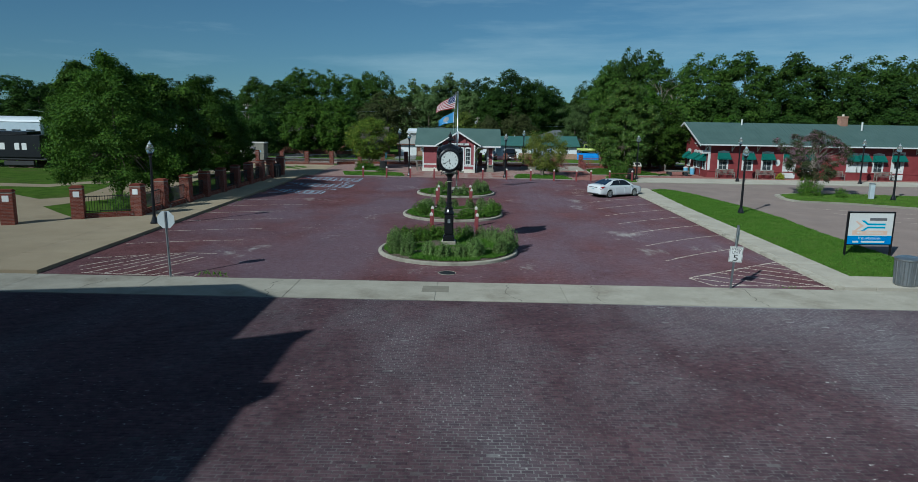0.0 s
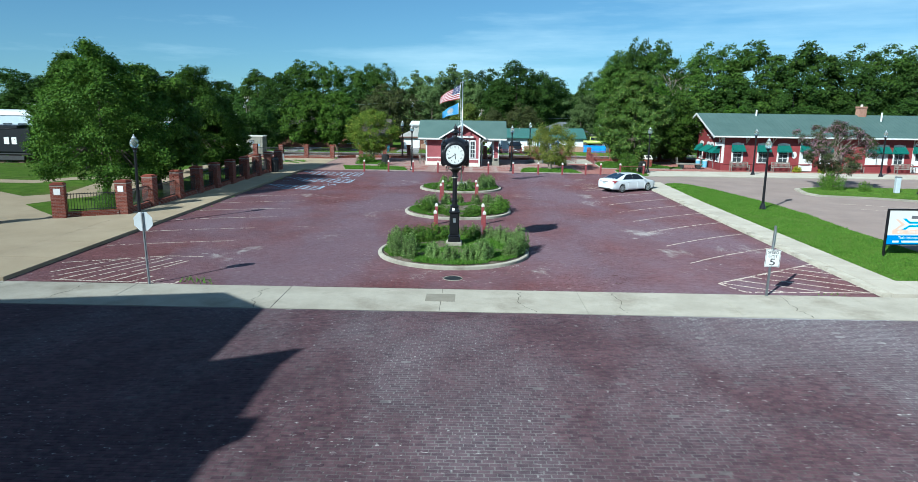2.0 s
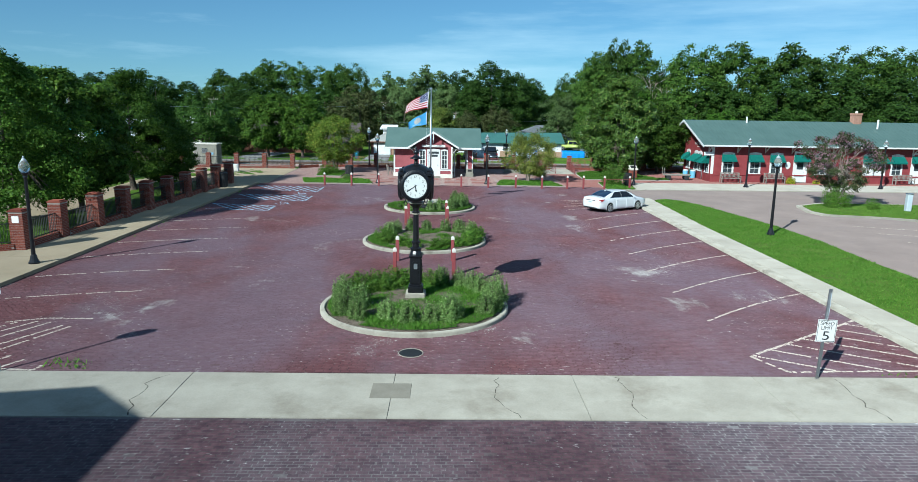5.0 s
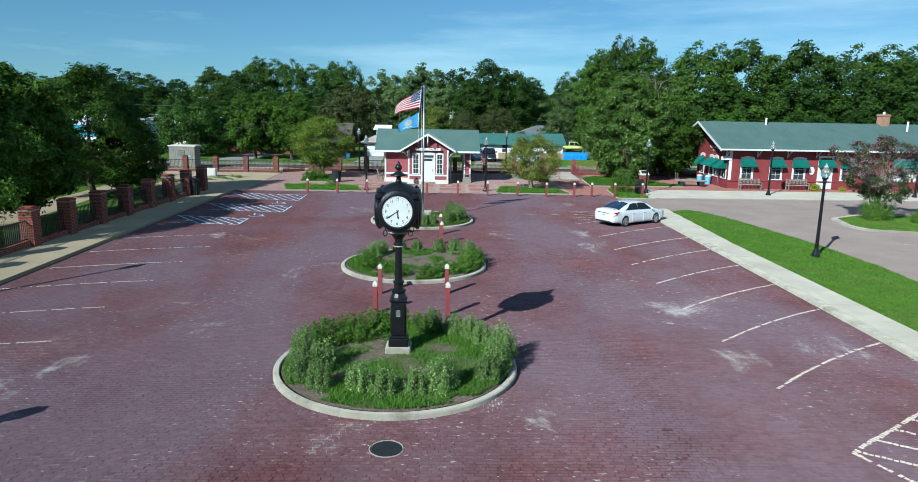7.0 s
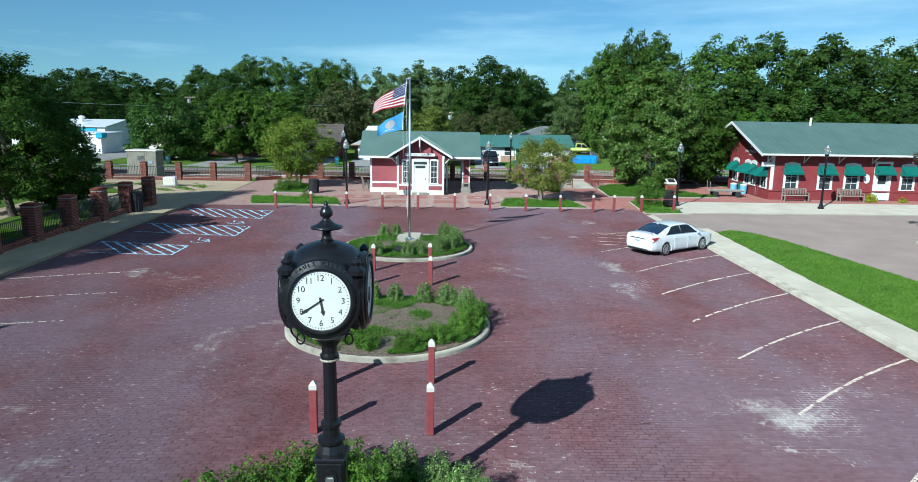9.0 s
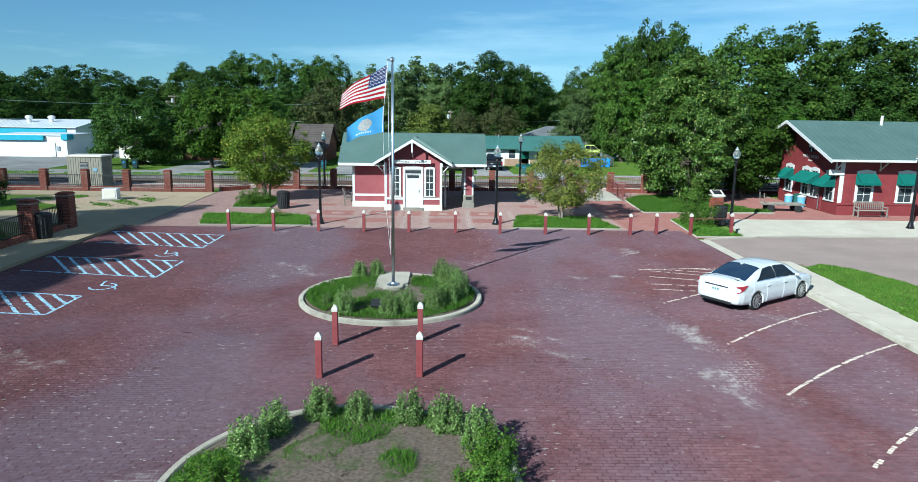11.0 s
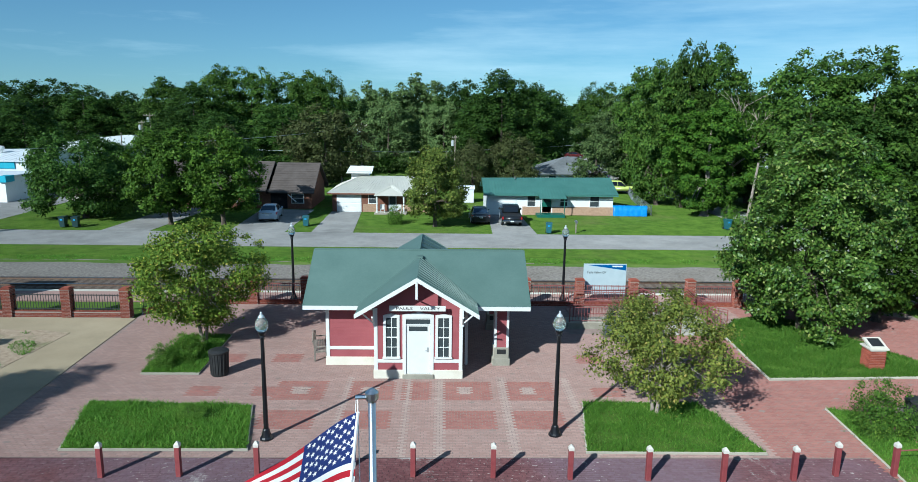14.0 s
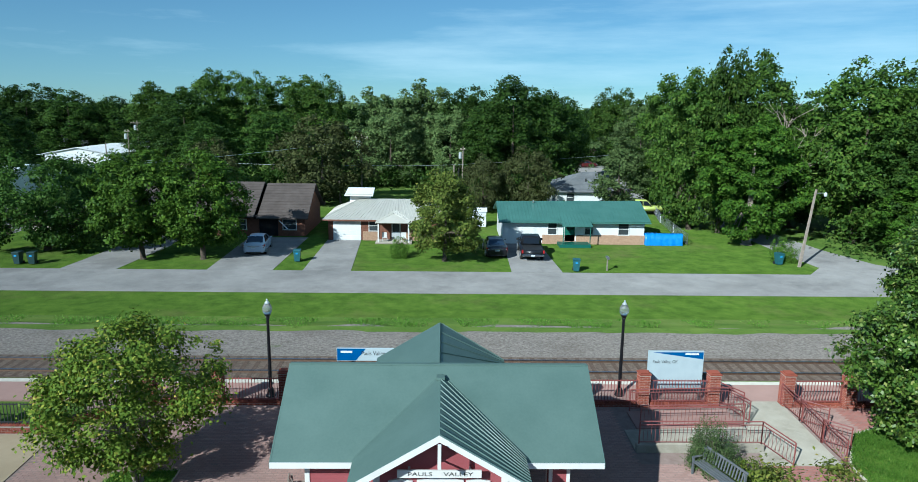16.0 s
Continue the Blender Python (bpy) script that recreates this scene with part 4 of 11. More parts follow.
    # name board
    nb = part("name_board", box(box(box(bmesh.new(), -1.86, 0.30, YF - 0.34, YF - 0.28, 2.70, 2.91, 0.006), -1.6, -1.54, YF - 0.28, YF - 0.002, 2.78, 2.84), -0.02, 0.04, YF - 0.28, YF - 0.002, 2.78, 2.84), M_WHITE, d)
    for word, wx, ww in (("PAULS", -1.28, 0.62), ("VALLEY", -0.30, 0.76)):
        text_mesh("lettering", word, 0.15, M_BLACKDULL, pose(wx, YF - 0.343, 2.805, 90, 0, 0), nb, 0.003, ww)
    # roof
    ZE, ZR, YE, YR, YE2 = 2.62, 4.34, 77.55, 80.3, 84.22
    for pts, st in (([(-5.3, YE, ZE), (3.65, YE, ZE), (3.65, YR, ZR), (-5.3, YR, ZR)], 0), ([(3.65, YE2, ZE), (-5.3, YE2, ZE), (-5.3, YR, ZR), (3.65, YR, ZR)], 0.32)):
        rf = part("roof", slab(bmesh.new(), pts, 0.09), M_GREENROOF, d)
        if st:
            tagged(part("roof_seams", ribs_on(bmesh.new(), *pts, st), M_GREENROOF, rf), kind="stuff")
    gx, gz, xe, ze = -0.78, 4.13, 2.32, 2.73
    yv = YE + (gz - ZE) / (ZR - ZE) * (YR - YE)
    for nm, y_tip, flip in (("front_gable_roof", 76.15, 1), ("rear_gable_roof", 84.75, -1)):
        yy = yv if flip > 0 else YE2 + (gz - ZE) / (ZR - ZE) * (YR - YE2)
        ye = YE + 0.02 if flip > 0 else YE2 - 0.02
        L = [(gx - xe, ye, ze + 0.01), (gx - xe, y_tip, ze + 0.01), (gx, y_tip, gz + 0.01), (gx, yy, gz + 0.01)]
        R = [(gx + xe, y_tip, ze + 0.01), (gx + xe, ye, ze + 0.01), (gx, yy, gz + 0.01), (gx, y_tip, gz + 0.01)]
        if flip < 0:
            L = [(gx - xe, y_tip, ze + 0.01), (gx - xe, ye, ze + 0.01), (gx, yy, gz + 0.01), (gx, y_tip, gz + 0.01)][::-1]
            R = [(gx + xe, ye, ze + 0.01), (gx + xe, y_tip, ze + 0.01), (gx, y_tip, gz + 0.01), (gx, yy, gz + 0.01)]
        bm = bmesh.new()
        slab(bm, L, 0.08)
        rb = slab(bmesh.new(), R, 0.08)
        rs = bmesh.new()
        a0 = (gx + xe, min(y_tip, ye), ze + 0.015)
        ribs_on(rs, a0, (gx + xe, max(y_tip, ye), ze + 0.015), (gx, max(y_tip, yy), gz + 0.015), (gx, min(y_tip, yy), gz + 0.015), 0.13, 0.032, 0.035)
        gr = part(nm, bm, M_GREENROOF, d)
        g2 = part(nm, rb, M_GREENROOF, d)
        tagged(part("roof_seams", rs, M_GREENROOF, g2), kind="stuff")
        bm = bmesh.new()
        yb = y_tip - 0.02 * flip
        for s in (-1, 1):
            board(bm, (gx, yb, gz + 0.02), (gx + s * (xe + 0.03), yb, ze + 0.0), 0.17, 0.045)
        part("barge_board", bm, M_WHITE, gr)
    part("ridge_cap", box(box(bmesh.new(), gx - 0.12, gx + 0.12, yv - 0.35, yv - 0.1, gz - 0.02, gz + 0.06), -5.3, 3.65, YR - 0.06, YR + 0.06, ZR - 0.03, ZR + 0.025), M_GREENROOF, d)
    for nm, p0, p1 in (("fascia", (-5.32, YE - 0.02, ZE + 0.01), (gx - xe - 0.02, YE - 0.02, ZE + 0.01)), ("fascia", (gx + xe + 0.02, YE - 0.02, ZE + 0.01), (3.67, YE - 0.02, ZE + 0.01)),
                       ("fascia", (-5.32, YE2 + 0.02, ZE + 0.01), (3.67, YE2 + 0.02, ZE + 0.01))):
        part(nm, board(bmesh.new(), p0, p1, 0.16, 0.04), M_WHITE, d)
    for x in (-5.32, 3.67):
        bm = bmesh.new()
        board(bm, (x, YE - 0.02, ZE), (x, YR, ZR), 0.16, 0.04)
        board(bm, (x, YE2 + 0.02, ZE), (x, YR, ZR), 0.16, 0.04)
        part("barge_board", bm, M_GREENROOF, d, "green metal edge trim")
    # gable ends of the main roof and ceiling
    for x in (X0, 2.8):
        bm = bmesh.new()
        a = [bm.verts.new((x, y_, z_)) for y_, z_ in ((YW, 2.6), (YB, 2.6), (YR, 4.15))]
        b = [bm.verts.new((x + 0.12, y_, z_)) for y_, z_ in ((YW, 2.6), (YB, 2.6), (YR, 4.15))]
        bm.faces.new(a[::-1])
        bm.faces.new(b)
        for i in range(3):
            bm.faces.new((a[i], a[(i + 1) % 3], b[(i + 1) % 3], b[i]))
        part("gable_wall", bm, M_SIDING, d)
    part("soffit", box(bmesh.new(), -5.25, 3.6, YE + 0.05, YE2 - 0.05, 2.44, 2.50), M_CREAM, d)
    # king post and brackets
    part("king_post", tube(box(bmesh.new(), gx - 0.045, gx + 0.045, 75.82, 75.91, 3.40, 4.05, 0.01), (gx, 75.9, 3.45), (gx, YF, 3.05), 0.03), M_WHITE, d)
    for bx, by in ((BX0 - 0.02, 76.95), (BX1 + 0.02, 76.95)):
        bm = bmesh.new()
        s = -1 if bx < -1 else 1
        box(bm, bx - 0.04, bx + 0.04, by - 0.03, by + 0.03, 2.0, 2.7)
        tube(bm, (bx, by, 2.1), (bx + s * 0.42, by - 0.25, 2.58), 0.035, n=6)
        tube(bm, (bx, by, 2.1), (bx, by - 0.75, 2.6), 0.035, n=6)
        part("bracket", bm, M_WHITE, d)
    # porch columns
    for cy in (YW, YB - 0.65):
        col = part("porch_column", box(bmesh.new(), 2.36, 2.90, cy + 0.05, cy + 0.59, 0.62, 2.45), M_SIDING, d)
        bm = bmesh.new()
        for ex in (2.33, 2.83):
            for ey in (cy + 0.02, cy + 0.52):
                box(bm, ex, ex + 0.1, ey, ey + 0.1, 0.62, 2.45)
        part("corner_board", bm, M_WHITE, col)
        ped = part("pedestal", box(box(bmesh.new(), 2.31, 2.95, cy, cy + 0.64, 0.12, 0.62, 0.02), 2.26, 3.0, cy - 0.05, cy + 0.69, -0.2, 0.14, 0.02), M_CONC, col, "grey concrete pedestal")
        part("plaque", box(bmesh.new(), 2.45, 2.82, cy - 0.012, cy, 0.34, 0.54), M_BLACKDULL, ped)
    for ex, ey in ((1.12, YW + 0.05), (1.12, YB - 0.2)):
        part("porch_post", box(bmesh.new(), ex, ex + 0.12, ey, ey + 0.12, -0.2, 2.45), M_WHITE, d)
    bm = bmesh.new()
    box(bm, 0.95, 2.9, YW + 0.05, YW + 0.17, 2.28, 2.44)
    part("porch_beam", bm, M_WHITE, d)
    dd = part("side_door", box(bmesh.new(), X1 - 0.01, X1 + 0.03, 79.9, 80.9, 0.05, 2.1), M_WHITE, d)
    put(dd, pose(0, 0, 0))
    return d


small_station().matrix_world = pose(-0.28, -0.1, 0.15)


# ---- the long station ----
def awning(parent, m, w, drop=0.62, out=0.62):
    bm = bmesh.new()
    A = [(-w / 2, 0, 0), (w / 2, 0, 0), (w / 2, -out, -drop), (-w / 2, -out, -drop)]
    slab(bm, [A[3], A[2], A[1], A[0]], 0.015)
    slab(bm, [(w / 2, -out, -drop), (w / 2, 0, -drop), (w / 2, 0, 0)], 0.012)
    slab(bm, [(-w / 2, -out, -drop), (-w / 2, 0, 0), (-w / 2, 0, -drop)], 0.012)
    box(bm, -w / 2, w / 2, -out - 0.008, -out + 0.006, -drop - 0.13, -drop + 0.005)
    box(bm, -w / 2 - 0.006, -w / 2 + 0.006, -out, 0, -drop - 0.13, -drop)
    box(bm, w / 2 - 0.006, w / 2 + 0.006, -out, 0, -drop - 0.13, -drop)
    return put(part("awning", bm, M_AWNING, parent, "green canvas awning"), m)


def long_station():
    s = thing("long_station", label="long red-painted brick railway station with a green metal roof", category="building")
    X0, X1, YF, YB = 25.5, 66.0, 77.2, 84.6
    wins = [(27.07, 0.86), (29.6, 0.86), (31.6, 0.9), (35.8, 0.86), (40.35, 0.86), (41.4, 0.86), (43.0, 0.86), (48.0, 0.9), (50.4, 0.9), (53.5, 0.9), (57, 0.9), (60, 0.9)]
    doors = [33.9, 45.0, 55.2]
    holes = sorted([(x - w / 2, x + w / 2, 0.85, 2.6) for x, w in wins] + [(x - 0.5, x + 0.5, 0.0, 2.6) for x in doors])
    bm = bmesh.new()
    px = X0
    for a, b, z0, z1 in holes:
        box(bm, px, a, YF, YF + 0.3, 0, 3.5)
        if z0 > 0:
            box(bm, a, b, YF, YF + 0.3, 0, z0)
        box(bm, a, b, YF, YF + 0.3, z1, 3.5)
        px = b
    box(bm, px, X1, YF, YF + 0.3, 0, 3.5)
    part("front_wall", bm, M_REDWALL, s)
    part("water_table", box(bmesh.new(), X0 - 0.06, X1, YF - 0.06, YF - 0.001, 0.62, 0.74, 0.02), M_REDWALL, s)
    prof = [(YF + 0.3, 0), (YB, 0), (YB, 4.3), (82.0, 5.3), (YF + 0.3, 3.62)]
    for x, w in ((X0, 0.3), (X1 - 0.3, 0.3)):
        bm = bmesh.new()
        a, b = [bm.verts.new((x, y_, z_)) for y_, z_ in prof], [bm.verts.new((x + w, y_, z_)) for y_, z_ in prof]
        bm.faces.new(a[::-1])
        bm.faces.new(b)
        for i in range(5):
            bm.faces.new((a[i], a[(i + 1) % 5], b[(i + 1) % 5], b[i]))
        part("end_wall", bm, M_REDWALL, s)
    part("rear_wall", box(bmesh.new(), X0 + 0.3, X1 - 0.3, YB - 0.3, YB, 0, 4.2), M_REDWALL, s)
    for x, w in wins:
        w_ = window_part(s, pose(x, YF, 0.85), w - 0.04, 1.72, 2, 4, 0.16, 0.14, shade=x in (40.35, 41.4))
        awning(s, pose(x, YF - 0.06, 2.56), w + 0.36, 0.52)
    for x in doors:
        fr = part("door_frame", box(box(box(bmesh.new(), x - 0.66, x - 0.48, YF - 0.05, YF + 0.05, 0.05, 2.75), x + 0.48, x + 0.66, YF - 0.05, YF + 0.05, 0.05, 2.75), x - 0.66, x + 0.66, YF - 0.06, YF + 0.04, 2.75, 2.92), M_WHITE, s)
        dr = part("door", box(bmesh.new(), x - 0.48, x + 0.48, YF + 0.02, YF + 0.07, 0.05, 2.10, 0.005), M_WHITE, s, "white panelled door")
        part("door_window", box(bmesh.new(), x - 0.3, x + 0.3, YF + 0.01, YF + 0.024, 1.25, 1.95), M_GLASS, dr)
        part("door_knob", tube(bmesh.new(), (x + 0.38, YF - 0.03, 1.0), (x + 0.38, YF + 0.02, 1.0), 0.03), M_STEEL, dr)
        part("transom", box(bmesh.new(), x - 0.48, x + 0.48, YF + 0.03, YF + 0.05, 2.12, 2.75), M_GLASS, fr)
        awning(s, pose(x, YF - 0.06, 2.62), 1.32, 0.52)
    # end wall windows with awnings
    for y_, w in ((83.25, 0.78), (81.05, 0.72), (80.0, 0.72), (78.15, 0.78)):
        window_part(s, pose(X0, y_, 0.82, 0, 0, -90), w, 1.62, 2, 3, 0.15, 0.16)
    for y_, w in ((83.25, 1.25), (80.52, 2.3), (78.15, 1.25)):
        awning(s, pose(X0 - 0.06, y_, 2.36, 0, 0, -90), w, 0.55, 0.75)
    # roof
    ZE, YE, ZR, YR, ZB, YBk = 3.45, 76.15, 5.62, 82.0, 4.1, 86.0
    XR0, XR1 = 24.3, 67.0
    rf = part("roof", slab(bmesh.new(), [(XR0, YE, ZE), (XR1, YE, ZE), (XR1, YR, ZR), (XR0, YR, ZR)], 0.1), M_GREENROOF, s)
    bm = bmesh.new()
    slab(bm, [(XR1, YBk, ZB), (XR0, YBk, ZB), (XR0, YR, ZR), (XR1, YR, ZR)], 0.1)
    part("roof", bm, M_GREENROOF, s)
    tagged(part("roof_seams", ribs_on(bmesh.new(), (XR0, YE, ZE), (XR1, YE, ZE), (XR1, YR, ZR), (XR0, YR, ZR), 0.4, 0.02), M_GREENROOF, rf), kind="stuff")
    part("fascia", board(bmesh.new(), (XR0, YE - 0.03, ZE + 0.01), (XR1, YE - 0.03, ZE + 0.01), 0.13, 0.05), M_WHITE, s)
    bm = bmesh.new()
    board(bm, (XR0 - 0.03, YE - 0.05, ZE), (XR0 - 0.03, YR, ZR + 0.01), 0.2, 0.05)
    board(bm, (XR0 - 0.03, YBk + 0.05, ZB), (XR0 - 0.03, YR, ZR + 0.01), 0.2, 0.05)
    part("barge_board", bm, M_WHITE, s)
    bm = bmesh.new()
    slab(bm, [(XR0, YE + 0.05, ZE - 0.13), (X0, YE + 0.05, ZE - 0.13), (X0, YR, ZR - 0.13), (XR0, YR, ZR - 0.13)], 0.02)
    slab(bm, [(X0, YBk - 0.05, ZB - 0.13), (XR0, YBk - 0.05, ZB - 0.13), (XR0, YR, ZR - 0.13), (X0, YR, ZR - 0.13)], 0.02)
    slab(bm, [(X0, YE + 0.05, ZE - 0.13), (XR1, YE + 0.05, ZE - 0.13), (XR1, YF + 0.1, ZE + 0.24), (X0, YF + 0.1, ZE + 0.24)], 0.02)
    part("soffit", bm, M_CREAM, s)
    # brackets
    for x in [25.2, 27.9, 30.5, 33.0, 36.9, 38.9, 44.4, 46.8, 49.2, 52, 55, 58]:
        bm = bmesh.new()
        box(bm, x - 0.04, x + 0.04, YF - 0.05, YF, 2.72, 3.45)
        tube(bm, (x, YF - 0.03, 2.78), (x, YE + 0.25, 3.32), 0.045, n=6)
        part("bracket", bm, M_WHITE if x < 26 else M_CREAM, s)
    for y_, z_ in ((83.9, 4.45), (80.3, 4.75)):
        bm = bmesh.new()
        tube(bm, (X0 - 0.03, y_, z_ - 0.95), (X0 - 0.03, y_, z_), 0.05, n=6)
        tube(bm, (X0 - 0.03, y_, z_ - 0.55), (XR0 + 0.2, y_, z_ - 0.05), 0.045, n=6)
        tube(bm, (X0 - 0.03, y_, z_ - 0.05), (XR0 + 0.1, y_, z_ - 0.02), 0.05, n=6)
        part("bracket", bm, M_WHITE, s)
    # corner post and hanging board
    part("corner_board", box(bmesh.new(), X0 - 0.02, X0 + 0.24, YF - 0.03, YF - 0.002, 0.75, 3.3), M_WHITE, s)
    part("hanging_sign", box(bmesh.new(), X0 - 0.75, X0 + 0.2, YF - 0.10, YF - 0.04, 2.45, 2.78, 0.01), M_WHITE, s, "blank white hanging sign board")
    # round plaque, lettering and roundel on the end wall
    pq = bmesh.new()
    lathe(pq, [(0.3, -0.02), (0.3, 0.02), (0.27, 0.03)], 20)
    put(part("wall_plaque", pq, M_WHITE, s, "oval white wall plaque"), pose(32.72, YF - 0.03, 1.62, 90, 0, 0) @ Matrix.Diagonal((0.8, 1.15, 1, 1)))
    for word, wy, ww in (("PAULS", 81.30, 0.86), ("VALLEY", 80.24, 0.98)):
        text_mesh("lettering", word, 0.27, M_WHITE, pose(X0 - 0.014, wy, 3.32, 90, 0, -90), s, 0.006, ww)
    part("lettering", box(bmesh.new(), X0 - 0.012, X0 - 0.002, 80.45, 81.05, 3.03, 3.11), M_CREAM, s)
    rd = bmesh.new()
    lathe(rd, [(0.42, -0.02), (0.42, 0.015), (0.40, 0.02)], 24)
    rnd = put(part("roundel", rd, M_BLACKDULL, s, "black roundel with a white cross"), pose(X0 - 0.02, 80.7, 4.0, 90, 0, -90))
    bm = bmesh.new()
    box(bm, -0.07, 0.07, 0.16, 0.36, 0.02, 0.03)
    box(bm, -0.07, 0.07, -0.36, -0.16, 0.02, 0.03)
    box(bm, -0.34, 0.34, -0.09, 0.09, 0.02, 0.028)
    part("cross", bm, M_WHITE, rnd)
    # chimney and pipes
    ch = part("chimney", box(box(bmesh.new(), 41.0, 41.75, 81.5, 82.25, 4.9, 6.3), 40.94, 41.81, 81.44, 82.31, 6.3, 6.5, 0.03), surface("pale_chimney_brick", (0.26, 0.14, 0.10), (0.38, 0.23, 0.17), 0.85, 4, 40, 0.5), s)
    part("chimney_pot", lathe(bmesh.new(), [(0.13, 6.48), (0.11, 6.72)], 10, 41.38, 81.88), M_CREAM, ch)
    for x, y_, z_ in ((30.3, 81.4, 6.0), (42.6, 80.2, 5.9)):
        part("vent_pipe", tube(bmesh.new(), (x, y_, 5.0), (x, y_, z_), 0.09), M_WHITE, s)
    bm = bmesh.new()
    box(bm, X0 - 0.2, X0 - 0.01, 79.1, 79.45, 1.0, 1.7, 0.02)
    tube(bm, (X0 - 0.08, 79.2, 0.1), (X0 - 0.08, 79.2, 1.0), 0.03)
    part("meter_box", bm, M_STEEL, s, "grey electric meter box")
    part("down_pipe", tube(bmesh.new(), (X0 - 0.06, 78.9, 0), (X0 - 0.06, 78.9, 2.2), 0.04), M_REDWALL, s)
    return s


long_station().matrix_world = pose(-0.7, -0.4, 0)


# ---- the street clock ----
def street_clock():
    c = thing("street_clock", -0.76, 35.8, 0.05, 0, "tall black cast-iron four-dial street clock on a stone block", "clock")
    part("plinth", box(bmesh.new(), -0.33, 0.33, -0.33, 0.33, 0.0, 0.30, 0.03), M_KERB, c, "pale stone block")
    bm = bmesh.new()
    box(bm, -0.25, 0.25, -0.25, 0.25, 0.30, 0.52, 0.02)
    box(bm, -0.215, 0.215, -0.215, 0.215, 0.52, 0.58, 0.02)
    box(bm, -0.19, 0.19, -0.19, 0.19, 0.58, 1.50, 0.03)
    box(bm, -0.225, 0.225, -0.225, 0.225, 1.50, 1.57, 0.02)
    ped = part("pedestal", bm, M_BLACK, c)
    for k in range(4):
        m4 = Matrix.Rotation(k * math.pi / 2, 4, "Z")
        arch = [(-0.10, 0.64), (0.10, 0.64), (0.10, 1.30)] + [(0.10 * math.cos(a), 1.30 + 0.10 * math.sin(a)) for a in [math.pi * q / 8 for q in range(1, 8)]] + [(-0.10, 1.30)]
        b2 = prism(bmesh.new(), arch, 0.188, 0.203)
        b2.transform(m4 @ Matrix.Rotation(math.pi / 2, 4, "X"))
        part("arched_panel", b2, M_BLACK, ped)
    part("plaque", box(bmesh.new(), -0.06, 0.06, -0.212, -0.203, 1.12, 1.30, 0.02), M_STEEL, ped, "small grey plaque")
    prof = [(0.21, 1.57), (0.20, 1.62), (0.165, 1.72), (0.19, 1.76), (0.19, 1.80), (0.12, 1.84), (0.115, 1.95), (0.145, 1.98), (0.145, 2.03), (0.10, 2.06), (0.090, 2.92), (0.128, 2.95), (0.128, 3.02), (0.10, 3.05), (0.11, 3.15), (0.20, 3.26), (0.28, 3.32), (0.28, 3.36)]
    part("column", lathe(bmesh.new(), prof, 12), M_BLACK, c, smooth=False)
    M_COLLAR = surface("worn_gilt_collar", (0.30, 0.27, 0.21), (0.42, 0.39, 0.31), 0.6, 6, 40, 0.1)
    part("collar", lathe(bmesh.new(), [(0.130, 2.945), (0.136, 2.96), (0.130, 2.975)], 16), M_COLLAR, c, "worn gilt collar")
    part("collar", lathe(bmesh.new(), [(0.285, 3.315), (0.292, 3.335), (0.285, 3.355)], 16), M_COLLAR, c, "worn gilt collar")
    # head: two crossing drums, a domed top and corner scrolls
    HZ, R, D = 3.93, 0.53, 0.56
    bm = bmesh.new()
    for axis in (0, 1):
        b2 = bmesh.new()
        lathe(b2, [(R - 0.06, -D - 0.02), (R, -D), (R + 0.02, -D + 0.05), (R - 0.03, -D + 0.12), (R - 0.05, 0), (R - 0.03, D - 0.12), (R + 0.02, D - 0.05), (R, D), (R - 0.06, D + 0.02)], 36)
        b2.transform(Matrix.Translation((0, 0, HZ)) @ (Matrix.Rotation(math.pi / 2, 4, "X") if axis == 0 else Matrix.Rotation(math.pi / 2, 4, "Y")))
        me = bpy.data.meshes.new("t")
        b2.to_mesh(me)
        b2.free()
        bm.from_mesh(me)
        bpy.data.meshes.remove(me)
    part("head", bm, M_BLACK, c, smooth=False)
    part("dome", lathe(bmesh.new(), [(0.54, HZ + 0.28), (0.545, HZ + 0.38), (0.50, HZ + 0.50), (0.38, HZ + 0.60), (0.2, HZ + 0.67), (0.10, HZ + 0.69)], 24), M_BLACK, c, smooth=True)
    part("finial", lathe(bmesh.new(), [(0.10, HZ + 0.68), (0.07, HZ + 0.74), (0.06, HZ + 0.82), (0.10, HZ + 0.85), (0.225, HZ + 0.865), (0.225, HZ + 0.89), (0.14, HZ + 0.92), (0.06, HZ + 0.98), (0.05, HZ + 1.01), (0.09, HZ + 1.04), (0.095, HZ + 1.09), (0.06, HZ + 1.15), (0.025, HZ + 1.18), (0.035, HZ + 1.20), (0.01, HZ + 1.24)], 16), M_BLACK, c, smooth=True)
    M_IRONLETTER = surface("worn_iron_letter", (0.03, 0.03, 0.032), (0.06, 0.06, 0.062), 0.4, 5, 40, 0.1)
    M_DIAL = surface("white_dial", (0.60, 0.62, 0.59), (0.67, 0.69, 0.66), 0.35, 2, 20, 0.0)
